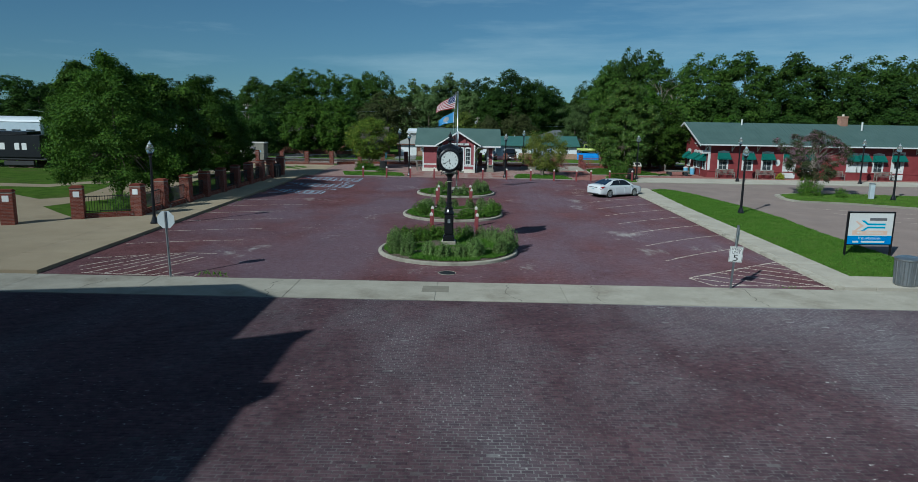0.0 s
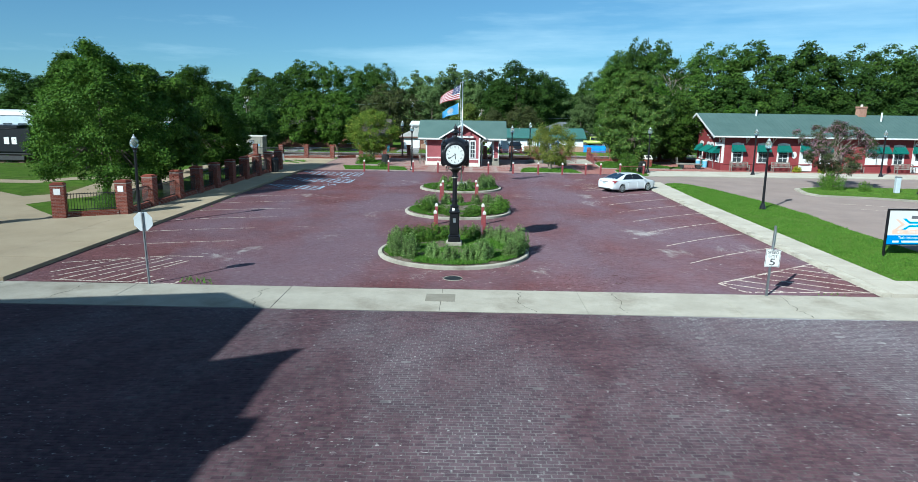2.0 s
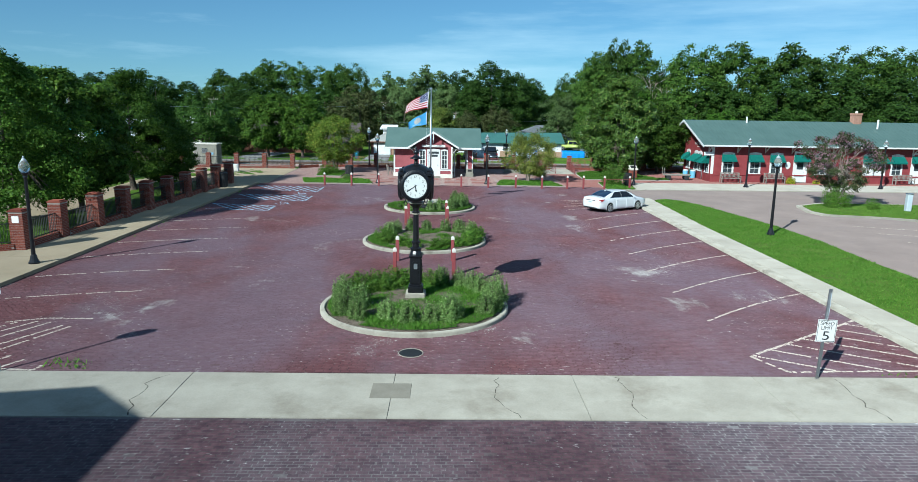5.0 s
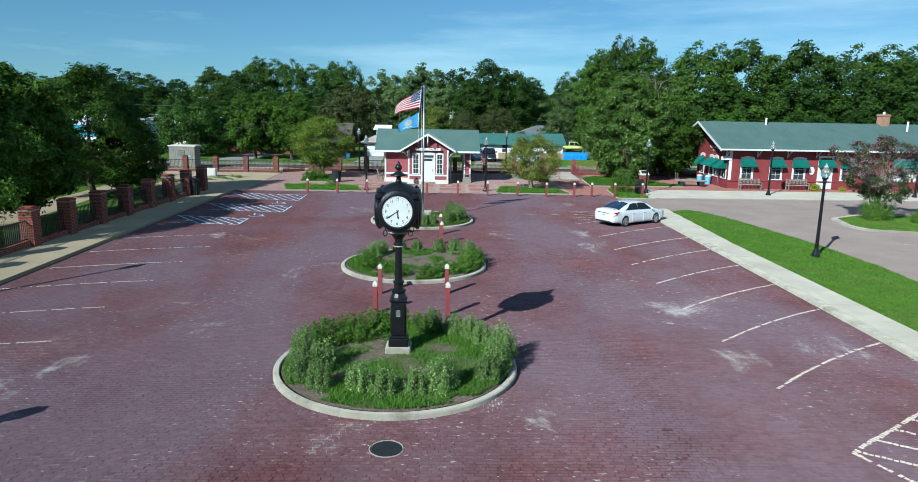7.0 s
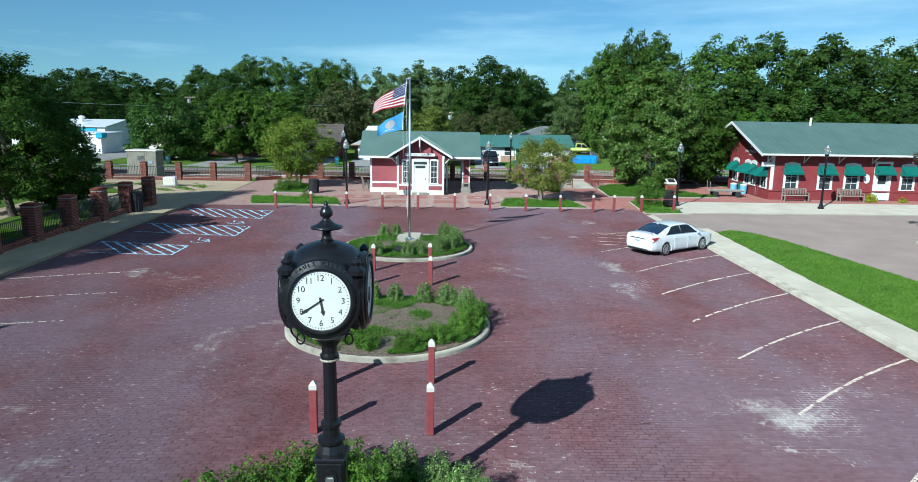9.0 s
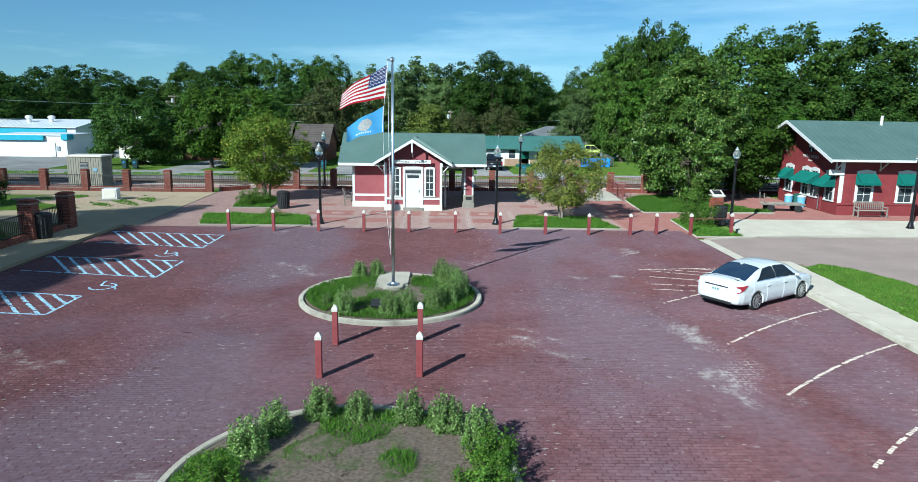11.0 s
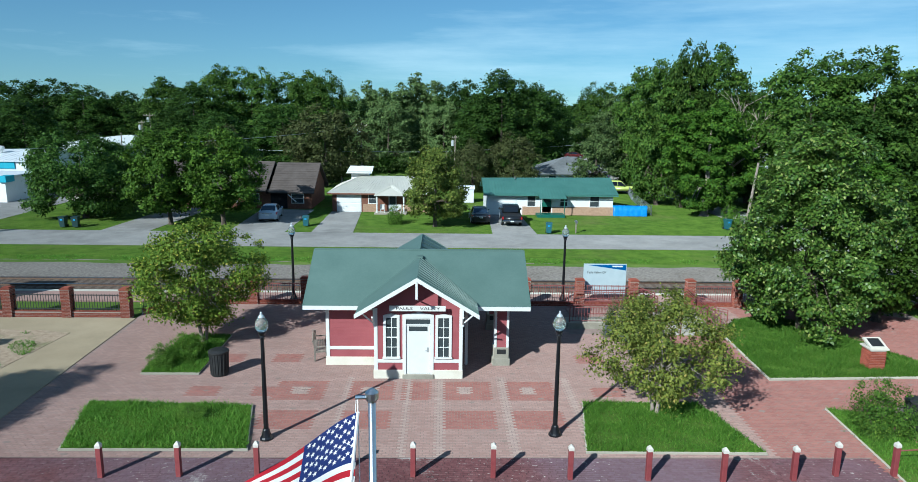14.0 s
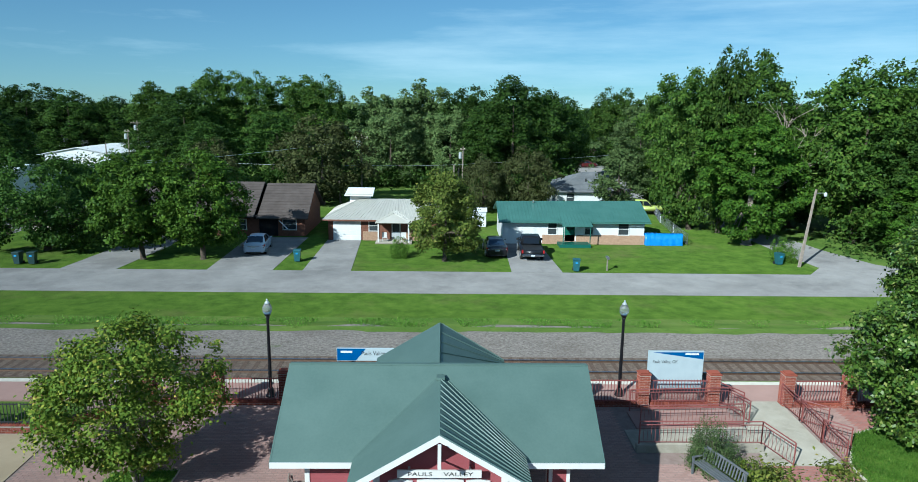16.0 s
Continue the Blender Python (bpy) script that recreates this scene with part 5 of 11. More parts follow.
    for k in range(4):
        m4 = Matrix.Rotation(k * math.pi / 2, 4, "Z") @ Matrix.Translation((0, -D - 0.012, HZ)) @ Matrix.Rotation(math.pi / 2, 4, "X")
        b2 = bmesh.new()
        lathe(b2, [(0.405, -0.01), (0.405, 0.012), (0.40, 0.014)], 40)
        dial = put(part("dial", b2, M_DIAL, c, "white dial with black numerals"), m4)
        bz = bmesh.new()
        rings = [(0.40, 0.012), (0.41, 0.04), (0.44, 0.045), (0.475, 0.02), (0.475, -0.01)]
        vs = [[bz.verts.new((r_ * math.cos(i * math.tau / 40), r_ * math.sin(i * math.tau / 40), z_)) for i in range(40)] for r_, z_ in rings]
        for a, b in zip(vs, vs[1:]):
            for i in range(40):
                bz.faces.new((b[i], a[i], a[(i + 1) % 40], b[(i + 1) % 40])[::-1])
        part("bezel", bz, M_BLACK, dial)
        nm = bmesh.new()
        for i in range(60):
            an = i * math.tau / 60
            l_ = 0.018 if i % 5 else 0.026
            b3 = bmesh.new()
            box(b3, -0.003, 0.003, 0.372 - l_ * 0.5, 0.372 + l_ * 0.5, 0.014, 0.018)
            b3.transform(Matrix.Rotation(-an, 4, "Z"))
            me = bpy.data.meshes.new("t")
            b3.to_mesh(me)
            b3.free()
            nm.from_mesh(me)
            bpy.data.meshes.remove(me)
        part("minute_mark", nm, M_BLACKDULL, dial)
        for i in range(1, 13):
            an = i * math.tau / 12
            text_mesh("numeral", str(i), 0.115, M_BLACKDULL, pose(0.305 * math.sin(an), 0.305 * math.cos(an), 0.015), dial, 0.001)
        for nm_, ang, ln, wd in (("hour_pointer", 170, 0.20, 0.02), ("minute_pointer", 237, 0.335, 0.015)):
            b3 = bmesh.new()
            pts = [(-wd * 0.6, -0.05), (wd * 0.6, -0.05), (wd * 0.7, ln * 0.65), (wd * 1.5, ln * 0.72), (0, ln), (-wd * 1.5, ln * 0.72), (-wd * 0.7, ln * 0.65)]
            prism(b3, pts, 0.02, 0.026)
            b3.transform(Matrix.Rotation(radians(-ang), 4, "Z"))
            part(nm_, b3, M_BLACKDULL, dial)
        for i, ch in enumerate("PAULS VALLEY"):
            if ch != " ":
                an = (i - 5.5) * 0.125
                text_mesh("letter", ch, 0.075, M_IRONLETTER, Matrix.Rotation(-an, 4, "Z") @ pose(0, 0.505, 0.012), dial, 0.006)
    for sx, sy in ((-1, -1), (1, -1), (1, 1), (-1, 1)):
        bm = bmesh.new()
        tube(bm, (sx * 0.40, sy * 0.40, HZ - 0.38), (sx * 0.46, sy * 0.46, HZ + 0.30), 0.11, 0.12, 10)
        lathe(bm, [(0.03, HZ + 0.28), (0.13, HZ + 0.34), (0.13, HZ + 0.40), (0.06, HZ + 0.46), (0.08, HZ + 0.50), (0.02, HZ + 0.56)], 10, sx * 0.47, sy * 0.47)
        part("corner_scroll", bm, M_BLACK, c)
        rg = bmesh.new()
        hoop = [[rg.verts.new((sx * 0.34 + (0.055 + 0.012 * math.cos(b)) * math.cos(a), sy * 0.34 + 0.012 * math.sin(b), HZ - 0.60 + (0.075 + 0.012 * math.cos(b)) * math.sin(a))) for b in [k * math.tau / 6 for k in range(6)]] for a in [k * math.tau / 14 for k in range(14)]]
        for i in range(14):
            for k in range(6):
                rg.faces.new((hoop[i][k], hoop[(i + 1) % 14][k], hoop[(i + 1) % 14][(k + 1) % 6], hoop[i][(k + 1) % 6]))
        bmesh.ops.recalc_face_normals(rg, faces=rg.faces)
        part("scroll_ring", rg, M_BLACK, c)
    slim = Matrix.Translation((0, 0, HZ)) @ Matrix.Diagonal((0.93, 0.93, 0.97, 1)) @ Matrix.Translation((0, 0, -HZ))
    for o in c.children:
        if o.name.split(".")[0] in ("head", "dome", "finial", "dial", "corner_scroll", "scroll_ring"):
            o.matrix_basis = slim @ o.matrix_basis
    return c


street_clock()


# ---- street lamps ----
def street_lamp(x, y, z=0.0, h=4.25):
    l = thing("street_lamp", x, y, z, 0, "black post-top street lamp with a pale acorn globe", "street lamp", "acorn street lamps")
    part("base", lathe(bmesh.new(), [(0.21, 0), (0.21, 0.05), (0.17, 0.10), (0.14, 0.20), (0.11, 0.32), (0.09, 0.36)], 12), M_BLACK, l)
    part("post", lathe(bmesh.new(), [(0.082, 0.30), (0.058, h - 0.80)], 10), M_BLACK, l)
    part("capital", lathe(bmesh.new(), [(0.06, h - 0.86), (0.09, h - 0.82), (0.075, h - 0.76), (0.13, h - 0.68), (0.14, h - 0.64)], 12), M_BLACK, l)
    g = part("globe", lathe(bmesh.new(), [(0.12, h - 0.64), (0.18, h - 0.56), (0.205, h - 0.45), (0.19, h - 0.33), (0.13, h - 0.22), (0.09, h - 0.18)], 16), M_GLOBE, l, "pale frosted globe", True)
    part("cap", lathe(bmesh.new(), [(0.10, h - 0.19), (0.105, h - 0.165), (0.06, h - 0.11), (0.03, h - 0.08), (0.04, h - 0.04), (0.01, h)], 12), M_SIGNBACK, g, "pale metal cap")
    return l


lamp0 = street_lamp(17.4, 48.7, 0.1)
for x, y, z in ((-16.15, 40.2, 0.13), (26.1, 71.9, 0.06), (37.9, 71.9, 0.06), (-5.72, 71.9, 0.0), (3.62, 72.2, 0.0), (16.45, 72.35, 0.06), (-8.25, 87.8, 0.02), (6.6, 88.0, 0.02), (32.4, 57.6, 0.14)):
    copy_thing(lamp0, pose(x, y, z))


# ---- bollards ----
def bollard(x, y, h=1.08):
    b = thing("bollard", x, y, 0, 0, "square red wooden bollard with a white pointed top", "bollard", "red bollards")
    part("post", box(bmesh.new(), -0.072, 0.072, -0.072, 0.072, 0, h - 0.16, 0.008), M_BOLLARD, b)
    bm = bmesh.new()
    box(bm, -0.076, 0.076, -0.076, 0.076, h - 0.16, h - 0.07)
    bmesh.ops.create_cone(bm, cap_ends=True, segments=4, radius1=0.107, radius2=0.02, depth=0.08, matrix=Matrix.Translation((0, 0, h - 0.03)) @ Matrix.Rotation(math.pi / 4, 4, "Z"))
    part("cap", bm, M_CAPWHITE, b, "chipped cream-white pointed cap")
    return b


bol = bollard(-9.85, 69.6)
for x, y in ((-7.65, 69.65), (-5.42, 69.68), (-3.17, 69.7), (-0.92, 69.65), (1.4, 69.6), (3.63, 69.5), (5.89, 69.45), (8.05, 69.35), (10.16, 69.45), (11.55, 69.7), (13.3, 69.7), (15.45, 69.9),
             (-1.76, 39.58), (0.55, 39.53), (-1.83, 41.98), (0.52, 42.08), (-2.03, 51.0), (0.29, 51.08), (-2.0, 53.2), (0.22, 53.5)):
    copy_thing(bol, pose(x, y, 0, 0, 0, random.uniform(-3, 3)))
rope = part("bollard_rope", tube(bmesh.new(), (13.38, 69.7, 0.80), (15.37, 69.9, 0.80), 0.02, n=6), M_RAILING)
tagged(rope, "rust-red rail strung between two bollards", "rail")


# ---- flagpole and flags ----
def cloth(bm, hoist_top, hoist_bot, fly, droop, shrink, waves, nu=40, nv=26, lean=0.0):
    grid = []
    for j in range(nv + 1):
        row = []
        v = j / nv
        base = Vector(hoist_top).lerp(Vector(hoist_bot), v)
        for i in range(nu + 1):
            u = i / nu
            sag = droop * u ** 1.2
            mid = (Vector(hoist_top) + Vector(hoist_bot)) / 2
            z = mid.z + (base.z - mid.z) * (1 - shrink * u) - sag - (0.35 * shrink * u if v < 0.5 else 0) * 0
            x = base.x - fly * u * (1 - 0.10 * u) + 0.05 * math.sin(waves * 2.1 * u + v)
            y = base.y + lean * u + 0.13 * u ** 0.6 * math.sin(waves * 3.2 * u + 1.4 * v + 0.6)
            row.append(bm.verts.new((x, y, z + 0.03 * u * math.sin(waves * 4 * u + 2))))
        grid.append(row)
    for j in range(nv):
        for i in range(nu):
            f = bm.faces.new((grid[j][i], grid[j + 1][i], grid[j + 1][i + 1], grid[j][i + 1]))
            f.smooth = True
    return grid


M_FRED = surface("red_flag_cloth", (0.40, 0.015, 0.03), (0.50, 0.03, 0.045), 0.8, 3, 80, 0.1)
M_FWHITE = surface("white_flag_cloth", (0.74, 0.73, 0.72), (0.82, 0.81, 0.80), 0.8, 3, 80, 0.1)
M_FBLUE = surface("navy_flag_cloth", (0.015, 0.03, 0.14), (0.03, 0.05, 0.19), 0.8, 3, 80, 0.1)
M_FSKY = surface("sky_blue_flag_cloth", (0.10, 0.36, 0.64), (0.14, 0.43, 0.72), 0.8, 3, 80, 0.1)
M_FTAN = surface("pale_flag_emblem", (0.30, 0.36, 0.40), (0.66, 0.60, 0.52), 0.8, 14, 80, 0.1)


def flagpole():
    px, py = -0.85, 58.2
    p = thing("flagpole", px, py, 0.16, 0, "tall silver aluminium flagpole on a round concrete footing", "flagpole")
    part("footing", lathe(bmesh.new(), [(0.36, -0.1), (0.36, 0.12), (0.33, 0.15)], 24), M_CONC, p)
    part("flange", lathe(bmesh.new(), [(0.20, 0.14), (0.20, 0.17), (0.11, 0.20), (0.075, 0.26)], 20), M_ALU, p)
    part("shaft", lathe(bmesh.new(), [(0.054, 0.2), (0.049, 3.5), (0.038, 7.42)], 14), M_ALU, p, smooth=True)
    part("truck", tube(lathe(bmesh.new(), [(0.05, 7.40), (0.07, 7.43), (0.07, 7.50), (0.02, 7.54)], 12), (0, 0, 7.45), (-0.17, -0.02, 7.45), 0.025), M_ALU, p)
    bm = bmesh.new()
    pts = [(-0.16, -0.02, 7.42), (-0.26, -0.04, 6.1), (-0.30, -0.05, 4.9), (-0.20, -0.06, 2.6), (-0.08, -0.06, 1.2)]
    for a, b in zip(pts, pts[1:]):
        tube(bm, a, b, 0.005, n=5)
    tube(bm, (-0.15, 0.02, 7.42), (-0.08, -0.05, 1.2), 0.006, n=5)
    part("halyard", bm, M_FWHITE, p)
    sl = box(bmesh.new(), -1.5, -0.38, 58.1, 60.5, -0.05, 0.205, 0.015)
    tagged(part("flagpole_pad", sl, M_CONC), "flat concrete pad beside the flagpole footing", "concrete pad")
    # striped flag
    bm = bmesh.new()
    top, bot = (-0.99, 58.15, 7.46), (-1.10, 58.13, 6.42)
    grid = cloth(bm, top, bot, 1.52, 0.62, 0.50, 2.2, lean=-0.25)
    bm.faces.ensure_lookup_table()
    for j in range(26):
        for i in range(40):
            f = bm.faces[j * 40 + i]
            f.material_index = 2 if (j < 14 and i < 16) else (0 if (j // 2) % 2 == 0 else 1)
    pos = [[g.co.copy() for g in r] for r in grid]
    fl = part("striped_flag", bm, [M_FRED, M_FWHITE, M_FBLUE])
    tagged(fl, "red and white striped flag with a starred navy canton", "flag")
    st = bmesh.new()
    for r_ in range(9):
        for c_ in range(6 if r_ % 2 == 0 else 5):
            u, v = (c_ * 2 + 1 + (r_ % 2)) / 12 * 16, (r_ + 1) / 10 * 14
            i, j = int(u), int(v)
            q = pos[j][i].lerp(pos[j][i + 1], u - i)
            ax, az = (pos[j][i + 1] - pos[j][i]).normalized(), (pos[j + 1][i] - pos[j][i]).normalized()
            nn = ax.cross(az).normalized()
            for s in (0.004, -0.004):
                vs = []
                for k in range(10):
                    rr = 0.03 if k % 2 == 0 else 0.013
                    vs.append(st.verts.new(q + nn * s + ax * rr * math.sin(k * math.tau / 10) - az * rr * math.cos(k * math.tau / 10)))
                st.faces.new(vs)
    part("star", st, M_FWHITE, fl)
    part("heading", tube(bmesh.new(), top, bot, 0.018, n=6), M_FWHITE, fl)
    bm = bmesh.new()
    top, bot = (-1.13, 58.13, 6.17), (-1.16, 58.12, 5.36)
    grid = cloth(bm, top, bot, 1.25, 0.50, 0.45, 2.6, lean=-0.15)
    bm.faces.ensure_lookup_table()
    for j in range(26):
        for i in range(40):
            f = bm.faces[j * 40 + i]
            if ((i - 19) / 6.5) ** 2 + ((j - 12) / 7.5) ** 2 < 1:
                f.material_index = 1
            if j in (21, 22) and 12 < i < 28 and i % 2:
                f.material_index = 2
    f2 = part("blue_flag", bm, [M_FSKY, M_FTAN, M_FWHITE])
    tagged(f2, "sky-blue state flag with a tan shield emblem", "flag")
    part("heading", tube(bmesh.new(), top, bot, 0.016, n=6), M_FWHITE, f2)


flagpole()


# ---- signs ----
def octagon(r, y0, y1):
    bm = bmesh.new()
    a = [bm.verts.new((r * math.cos(math.pi / 8 + k * math.pi / 4), y0, r * math.sin(math.pi / 8 + k * math.pi / 4))) for k in range(8)]
    b = [bm.verts.new((r * math.cos(math.pi / 8 + k * math.pi / 4), y1, r * math.sin(math.pi / 8 + k * math.pi / 4))) for k in range(8)]
    bm.faces.new(a)
    bm.faces.new(b[::-1])
    for i in range(8):
        bm.faces.new((a[(i + 1) % 8], a[i], b[i], b[(i + 1) % 8]))
    return bm


sgn = thing("stop_sign", -10.62, 29.55, 0, 0, "back of an octagonal metal sign on a leaning steel post", "road sign")
post = bmesh.new()
box(post, -0.035, 0.035, -0.02, 0.02, -0.1, 2.38)
box(post, -0.012, 0.012, -0.045, -0.02, -0.1, 2.38)
part("post", post, M_STEEL, sgn)
put(part("sign_plate", octagon(0.33, 0.022, 0.028), M_SIGNBACK, sgn), pose(0, 0, 2.08))
sgn.matrix_world = pose(-10.6, 29.35, 0, 0, -1.8, 0)
sg2 = thing("speed_sign", 9.62, 29.45, 0, 0, "white speed limit sign and an octagonal plate on a steel post", "road sign")
post = bmesh.new()
box(post, -0.035, 0.035, -0.015, 0.02, -0.1, 2.3)
part("post", post, M_STEEL, sg2)
put(part("stop_plate", octagon(0.38, -0.004, 0.004), M_SIGNBACK, sg2, "back of an octagonal plate"), pose(0.06, 0.06, 1.86, 0, 0, 62))
sp = part("speed_plate", box(bmesh.new(), -0.24, 0.24, -0.035, -0.028, 0.97, 1.54, 0.002), M_WHITE, sg2)
put(sp, pose(0.03, 0, 0))
bm = bmesh.new()
for x0, x1, z0, z1 in ((-0.225, 0.225, 1.515, 1.525), (-0.225, 0.225, 0.985, 0.995), (-0.225, -0.215, 0.985, 1.525), (0.215, 0.225, 0.985, 1.525)):
    box(bm, x0, x1, -0.038, -0.0352, z0, z1)
part("border", bm, M_BLACKDULL, sp)
text_mesh("lettering", "SPEED", 0.13, M_BLACKDULL, pose(0, -0.037, 1.44, 90, 0, 0), sp, 0.001, 0.34)
text_mesh("lettering", "LIMIT", 0.13, M_BLACKDULL, pose(0, -0.037, 1.32, 90, 0, 0), sp, 0.001, 0.28)
text_mesh("lettering", "5", 0.32, M_BLACKDULL, pose(0, -0.037, 1.12, 90, 0, 0), sp, 0.001, 0.17)
sg2.matrix_world = pose(9.5, 29.3, 0, 0, 2.0, 0)

M_NAVY = surface("deep_blue_stripe", (0.0, 0.075, 0.26), (0.0, 0.10, 0.32), 0.35, 2, 20, 0.0)
M_SIGNBLUE = surface("sign_blue", (0.0, 0.22, 0.60), (0.0, 0.26, 0.66), 0.35, 2, 20, 0.0)
M_PEACH = surface("faded_peach", (0.72, 0.48, 0.36), (0.80, 0.58, 0.46), 0.5, 2, 20, 0.0)
M_SIGNCYAN = surface("sign_cyan", (0.0, 0.34, 0.62), (0.0, 0.40, 0.70), 0.4, 2, 20, 0.0)
st = thing("station_sign", 17.83, 35.5, 0.1, 0, "white and blue station sign in a black frame on lawn", "sign board")
for x in (-1.07, 1.02):
    part("post", box(bmesh.new(), x, x + 0.07, -0.05, 0.05, -0.1, 1.96, 0.01), M_BLACK, st)
part("frame", box(box(bmesh.new(), -1.0, 1.02, -0.045, 0.045, 1.90, 1.96), -1.0, 1.02, -0.045, 0.045, 0.46, 0.51), M_BLACK, st)
pn = part("panel", box(bmesh.new(), -1.0, 1.02, -0.03, 0.03, 0.51, 1.90), M_WHITE, st)
bd = part("blue_band", box(bmesh.new(), -1.0, 1.02, -0.036, -0.030, 0.51, 0.88), M_SIGNBLUE, st)
text_mesh("lettering", "Train Information", 0.16, M_WHITE, pose(0.0, -0.038, 0.78, 90, 0, 0), bd, 0.001, 1.05)
part("text_bar", box(box(bmesh.new(), -0.75, -0.48, -0.038, -0.036, 0.58, 0.66), -0.36, 0.72, -0.038, -0.036, 0.58, 0.66), M_WHITE, bd)
part("brand_bar", box(bmesh.new(), -0.06, 0.72, -0.033, -0.030, 1.56, 1.68), surface("grey_ink", (0.12, 0.12, 0.13), (0.16, 0.16, 0.17), 0.6, 2, 20, 0), pn)
bm = bmesh.new()
box(bm, -0.12, 0.68, -0.034, -0.030, 1.36, 1.44)
box(bm, -0.12, 0.68, -0.034, -0.030, 1.22, 1.30)
for s in (-1, 1):
    vs = [bm.verts.new((x, -0.034, 1.33 + s * z)) for x, z in ((-0.45, 0.24), (-0.28, 0.24), (-0.02, 0.03), (-0.12, 0.03))]
    bm.faces.new(vs if s < 0 else vs[::-1])
part("arrow_shape", bm, M_SIGNCYAN, pn)
bm = bmesh.new()
vs = [bm.verts.new((x, -0.034, z)) for x, z in ((-0.62, 1.12), (-0.30, 1.33), (-0.62, 1.54), (-0.72, 1.54), (-0.48, 1.33), (-0.72, 1.12))]
bm.faces.new([vs[0], vs[1], vs[4], vs[5]])
bm.faces.new([vs[1], vs[2], vs[3], vs[4]])
part("arrow_tail", bm, M_PEACH, pn)
pb = part("peach_band", box(bmesh.new(), -0.80, 0.80, -0.034, -0.030, 0.93, 1.12), M_PEACH, pn)
text_mesh("lettering", "Station", 0.17, M_WHITE, pose(0.22, -0.036, 1.02, 90, 0, 0), pb, 0.001, 0.75)
bm = bmesh.new()
box(bm, -0.52, -0.36, -0.0365, -0.0345, 1.005, 1.035)
vs = [bm.verts.new((x, -0.0365, z)) for x, z in ((-0.62, 1.02), (-0.50, 0.96), (-0.50, 1.08))]
bm.faces.new(vs)
part("arrow", bm, M_WHITE, pb)
st.matrix_world = pose(17.83, 35.5, 0.1, 0, 0, 4)


def ribbed_bin(x, y, z, mat, label, r=0.3, h=0.9, grp=""):
    b = thing("litter_bin", x, y, z, 0, label, "litter bin", grp)
    part("body", lathe(bmesh.new(), [(r * 0.86, 0), (r * 0.9, 0.04), (r, h * 0.9), (r, h)], 20), mat, b)
    bm = bmesh.new()
    for i in range(20):
        a = i * math.tau / 20 + 0.15
        tube(bm, (r * 0.91 * math.cos(a), r * 0.91 * math.sin(a), 0.05), (r * 1.02 * math.cos(a), r * 1.02 * math.sin(a), h * 0.92), 0.018, n=4)
    part("slat", bm, mat, b)
    part("rim", lathe(bmesh.new(), [(r * 1.06, h * 0.92), (r * 1.1, h * 0.95), (r * 1.1, h), (r * 0.75, h + 0.06), (r * 0.4, h + 0.07)], 20), mat, b)
    return b


ribbed_bin(16.05, 29.9, 0.115, M_STEEL, "grey ribbed metal litter bin on the corner sidewalk", 0.42, 1.0)
ribbed_bin(-8.9, 77.2, 0, M_BLACKDULL, "black slatted litter bin on the paved plaza", 0.36, 1.0)
ribbed_bin(-17.2, 66.6, 0.13, M_BLACKDULL, "black slatted litter bin beside the brick fence", 0.36, 1.1)
ribbed_bin(16.0, 72.75, 0.02, M_BLACKDULL, "black litter bin behind the street lamp", 0.34, 1.0)


# ---- brick piers and iron fences ----
def brick_ring(bm_list, w, d, z0, courses, bl=0.2, bh=0.06, gap=0.012, proud=0.006):
    """Bricks round a square pier: each an open box of its own."""
    for c in range(courses):
        z = z0 + c * (bh + gap)
        for side in range(4):
            L = w if side % 2 == 0 else d
            off = (bl + gap) / 2 if c % 2 else 0.0
            x = -L / 2 - off
            while x < L / 2 - 0.02:
                a, b = max(x, -L / 2), min(x + bl, L / 2)
                if b - a > 0.03:
                    bm_list.append((side, a, b, z, z + bh))
                x += bl + gap


def pier_mesh(w, h, dark=False):
    items = []
    courses = int((h - 0.1) / 0.072)
    brick_ring(items, w, w, 0.02, courses)
    bm = bmesh.new()
    for side, a, b, z0, z1 in items:
        e = w / 2 + 0.006
        rot = Matrix.Rotation(side * math.pi / 2, 3, "Z")
        pts = [Vector(p) for p in ((a, -e, z0), (b, -e, z0), (b, -e, z1), (a, -e, z1), (a, -w / 2 + 0.01, z0), (b, -w / 2 + 0.01, z0), (b, -w / 2 + 0.01, z1), (a, -w / 2 + 0.01, z1))]
        vs = [bm.verts.new(rot @ p) for p in pts]
        for f in ((0, 1, 2, 3), (1, 0, 4, 5), (2, 1, 5, 6), (3, 2, 6, 7), (0, 3, 7, 4)):
            bm.faces.new([vs[k] for k in f])
    return bm


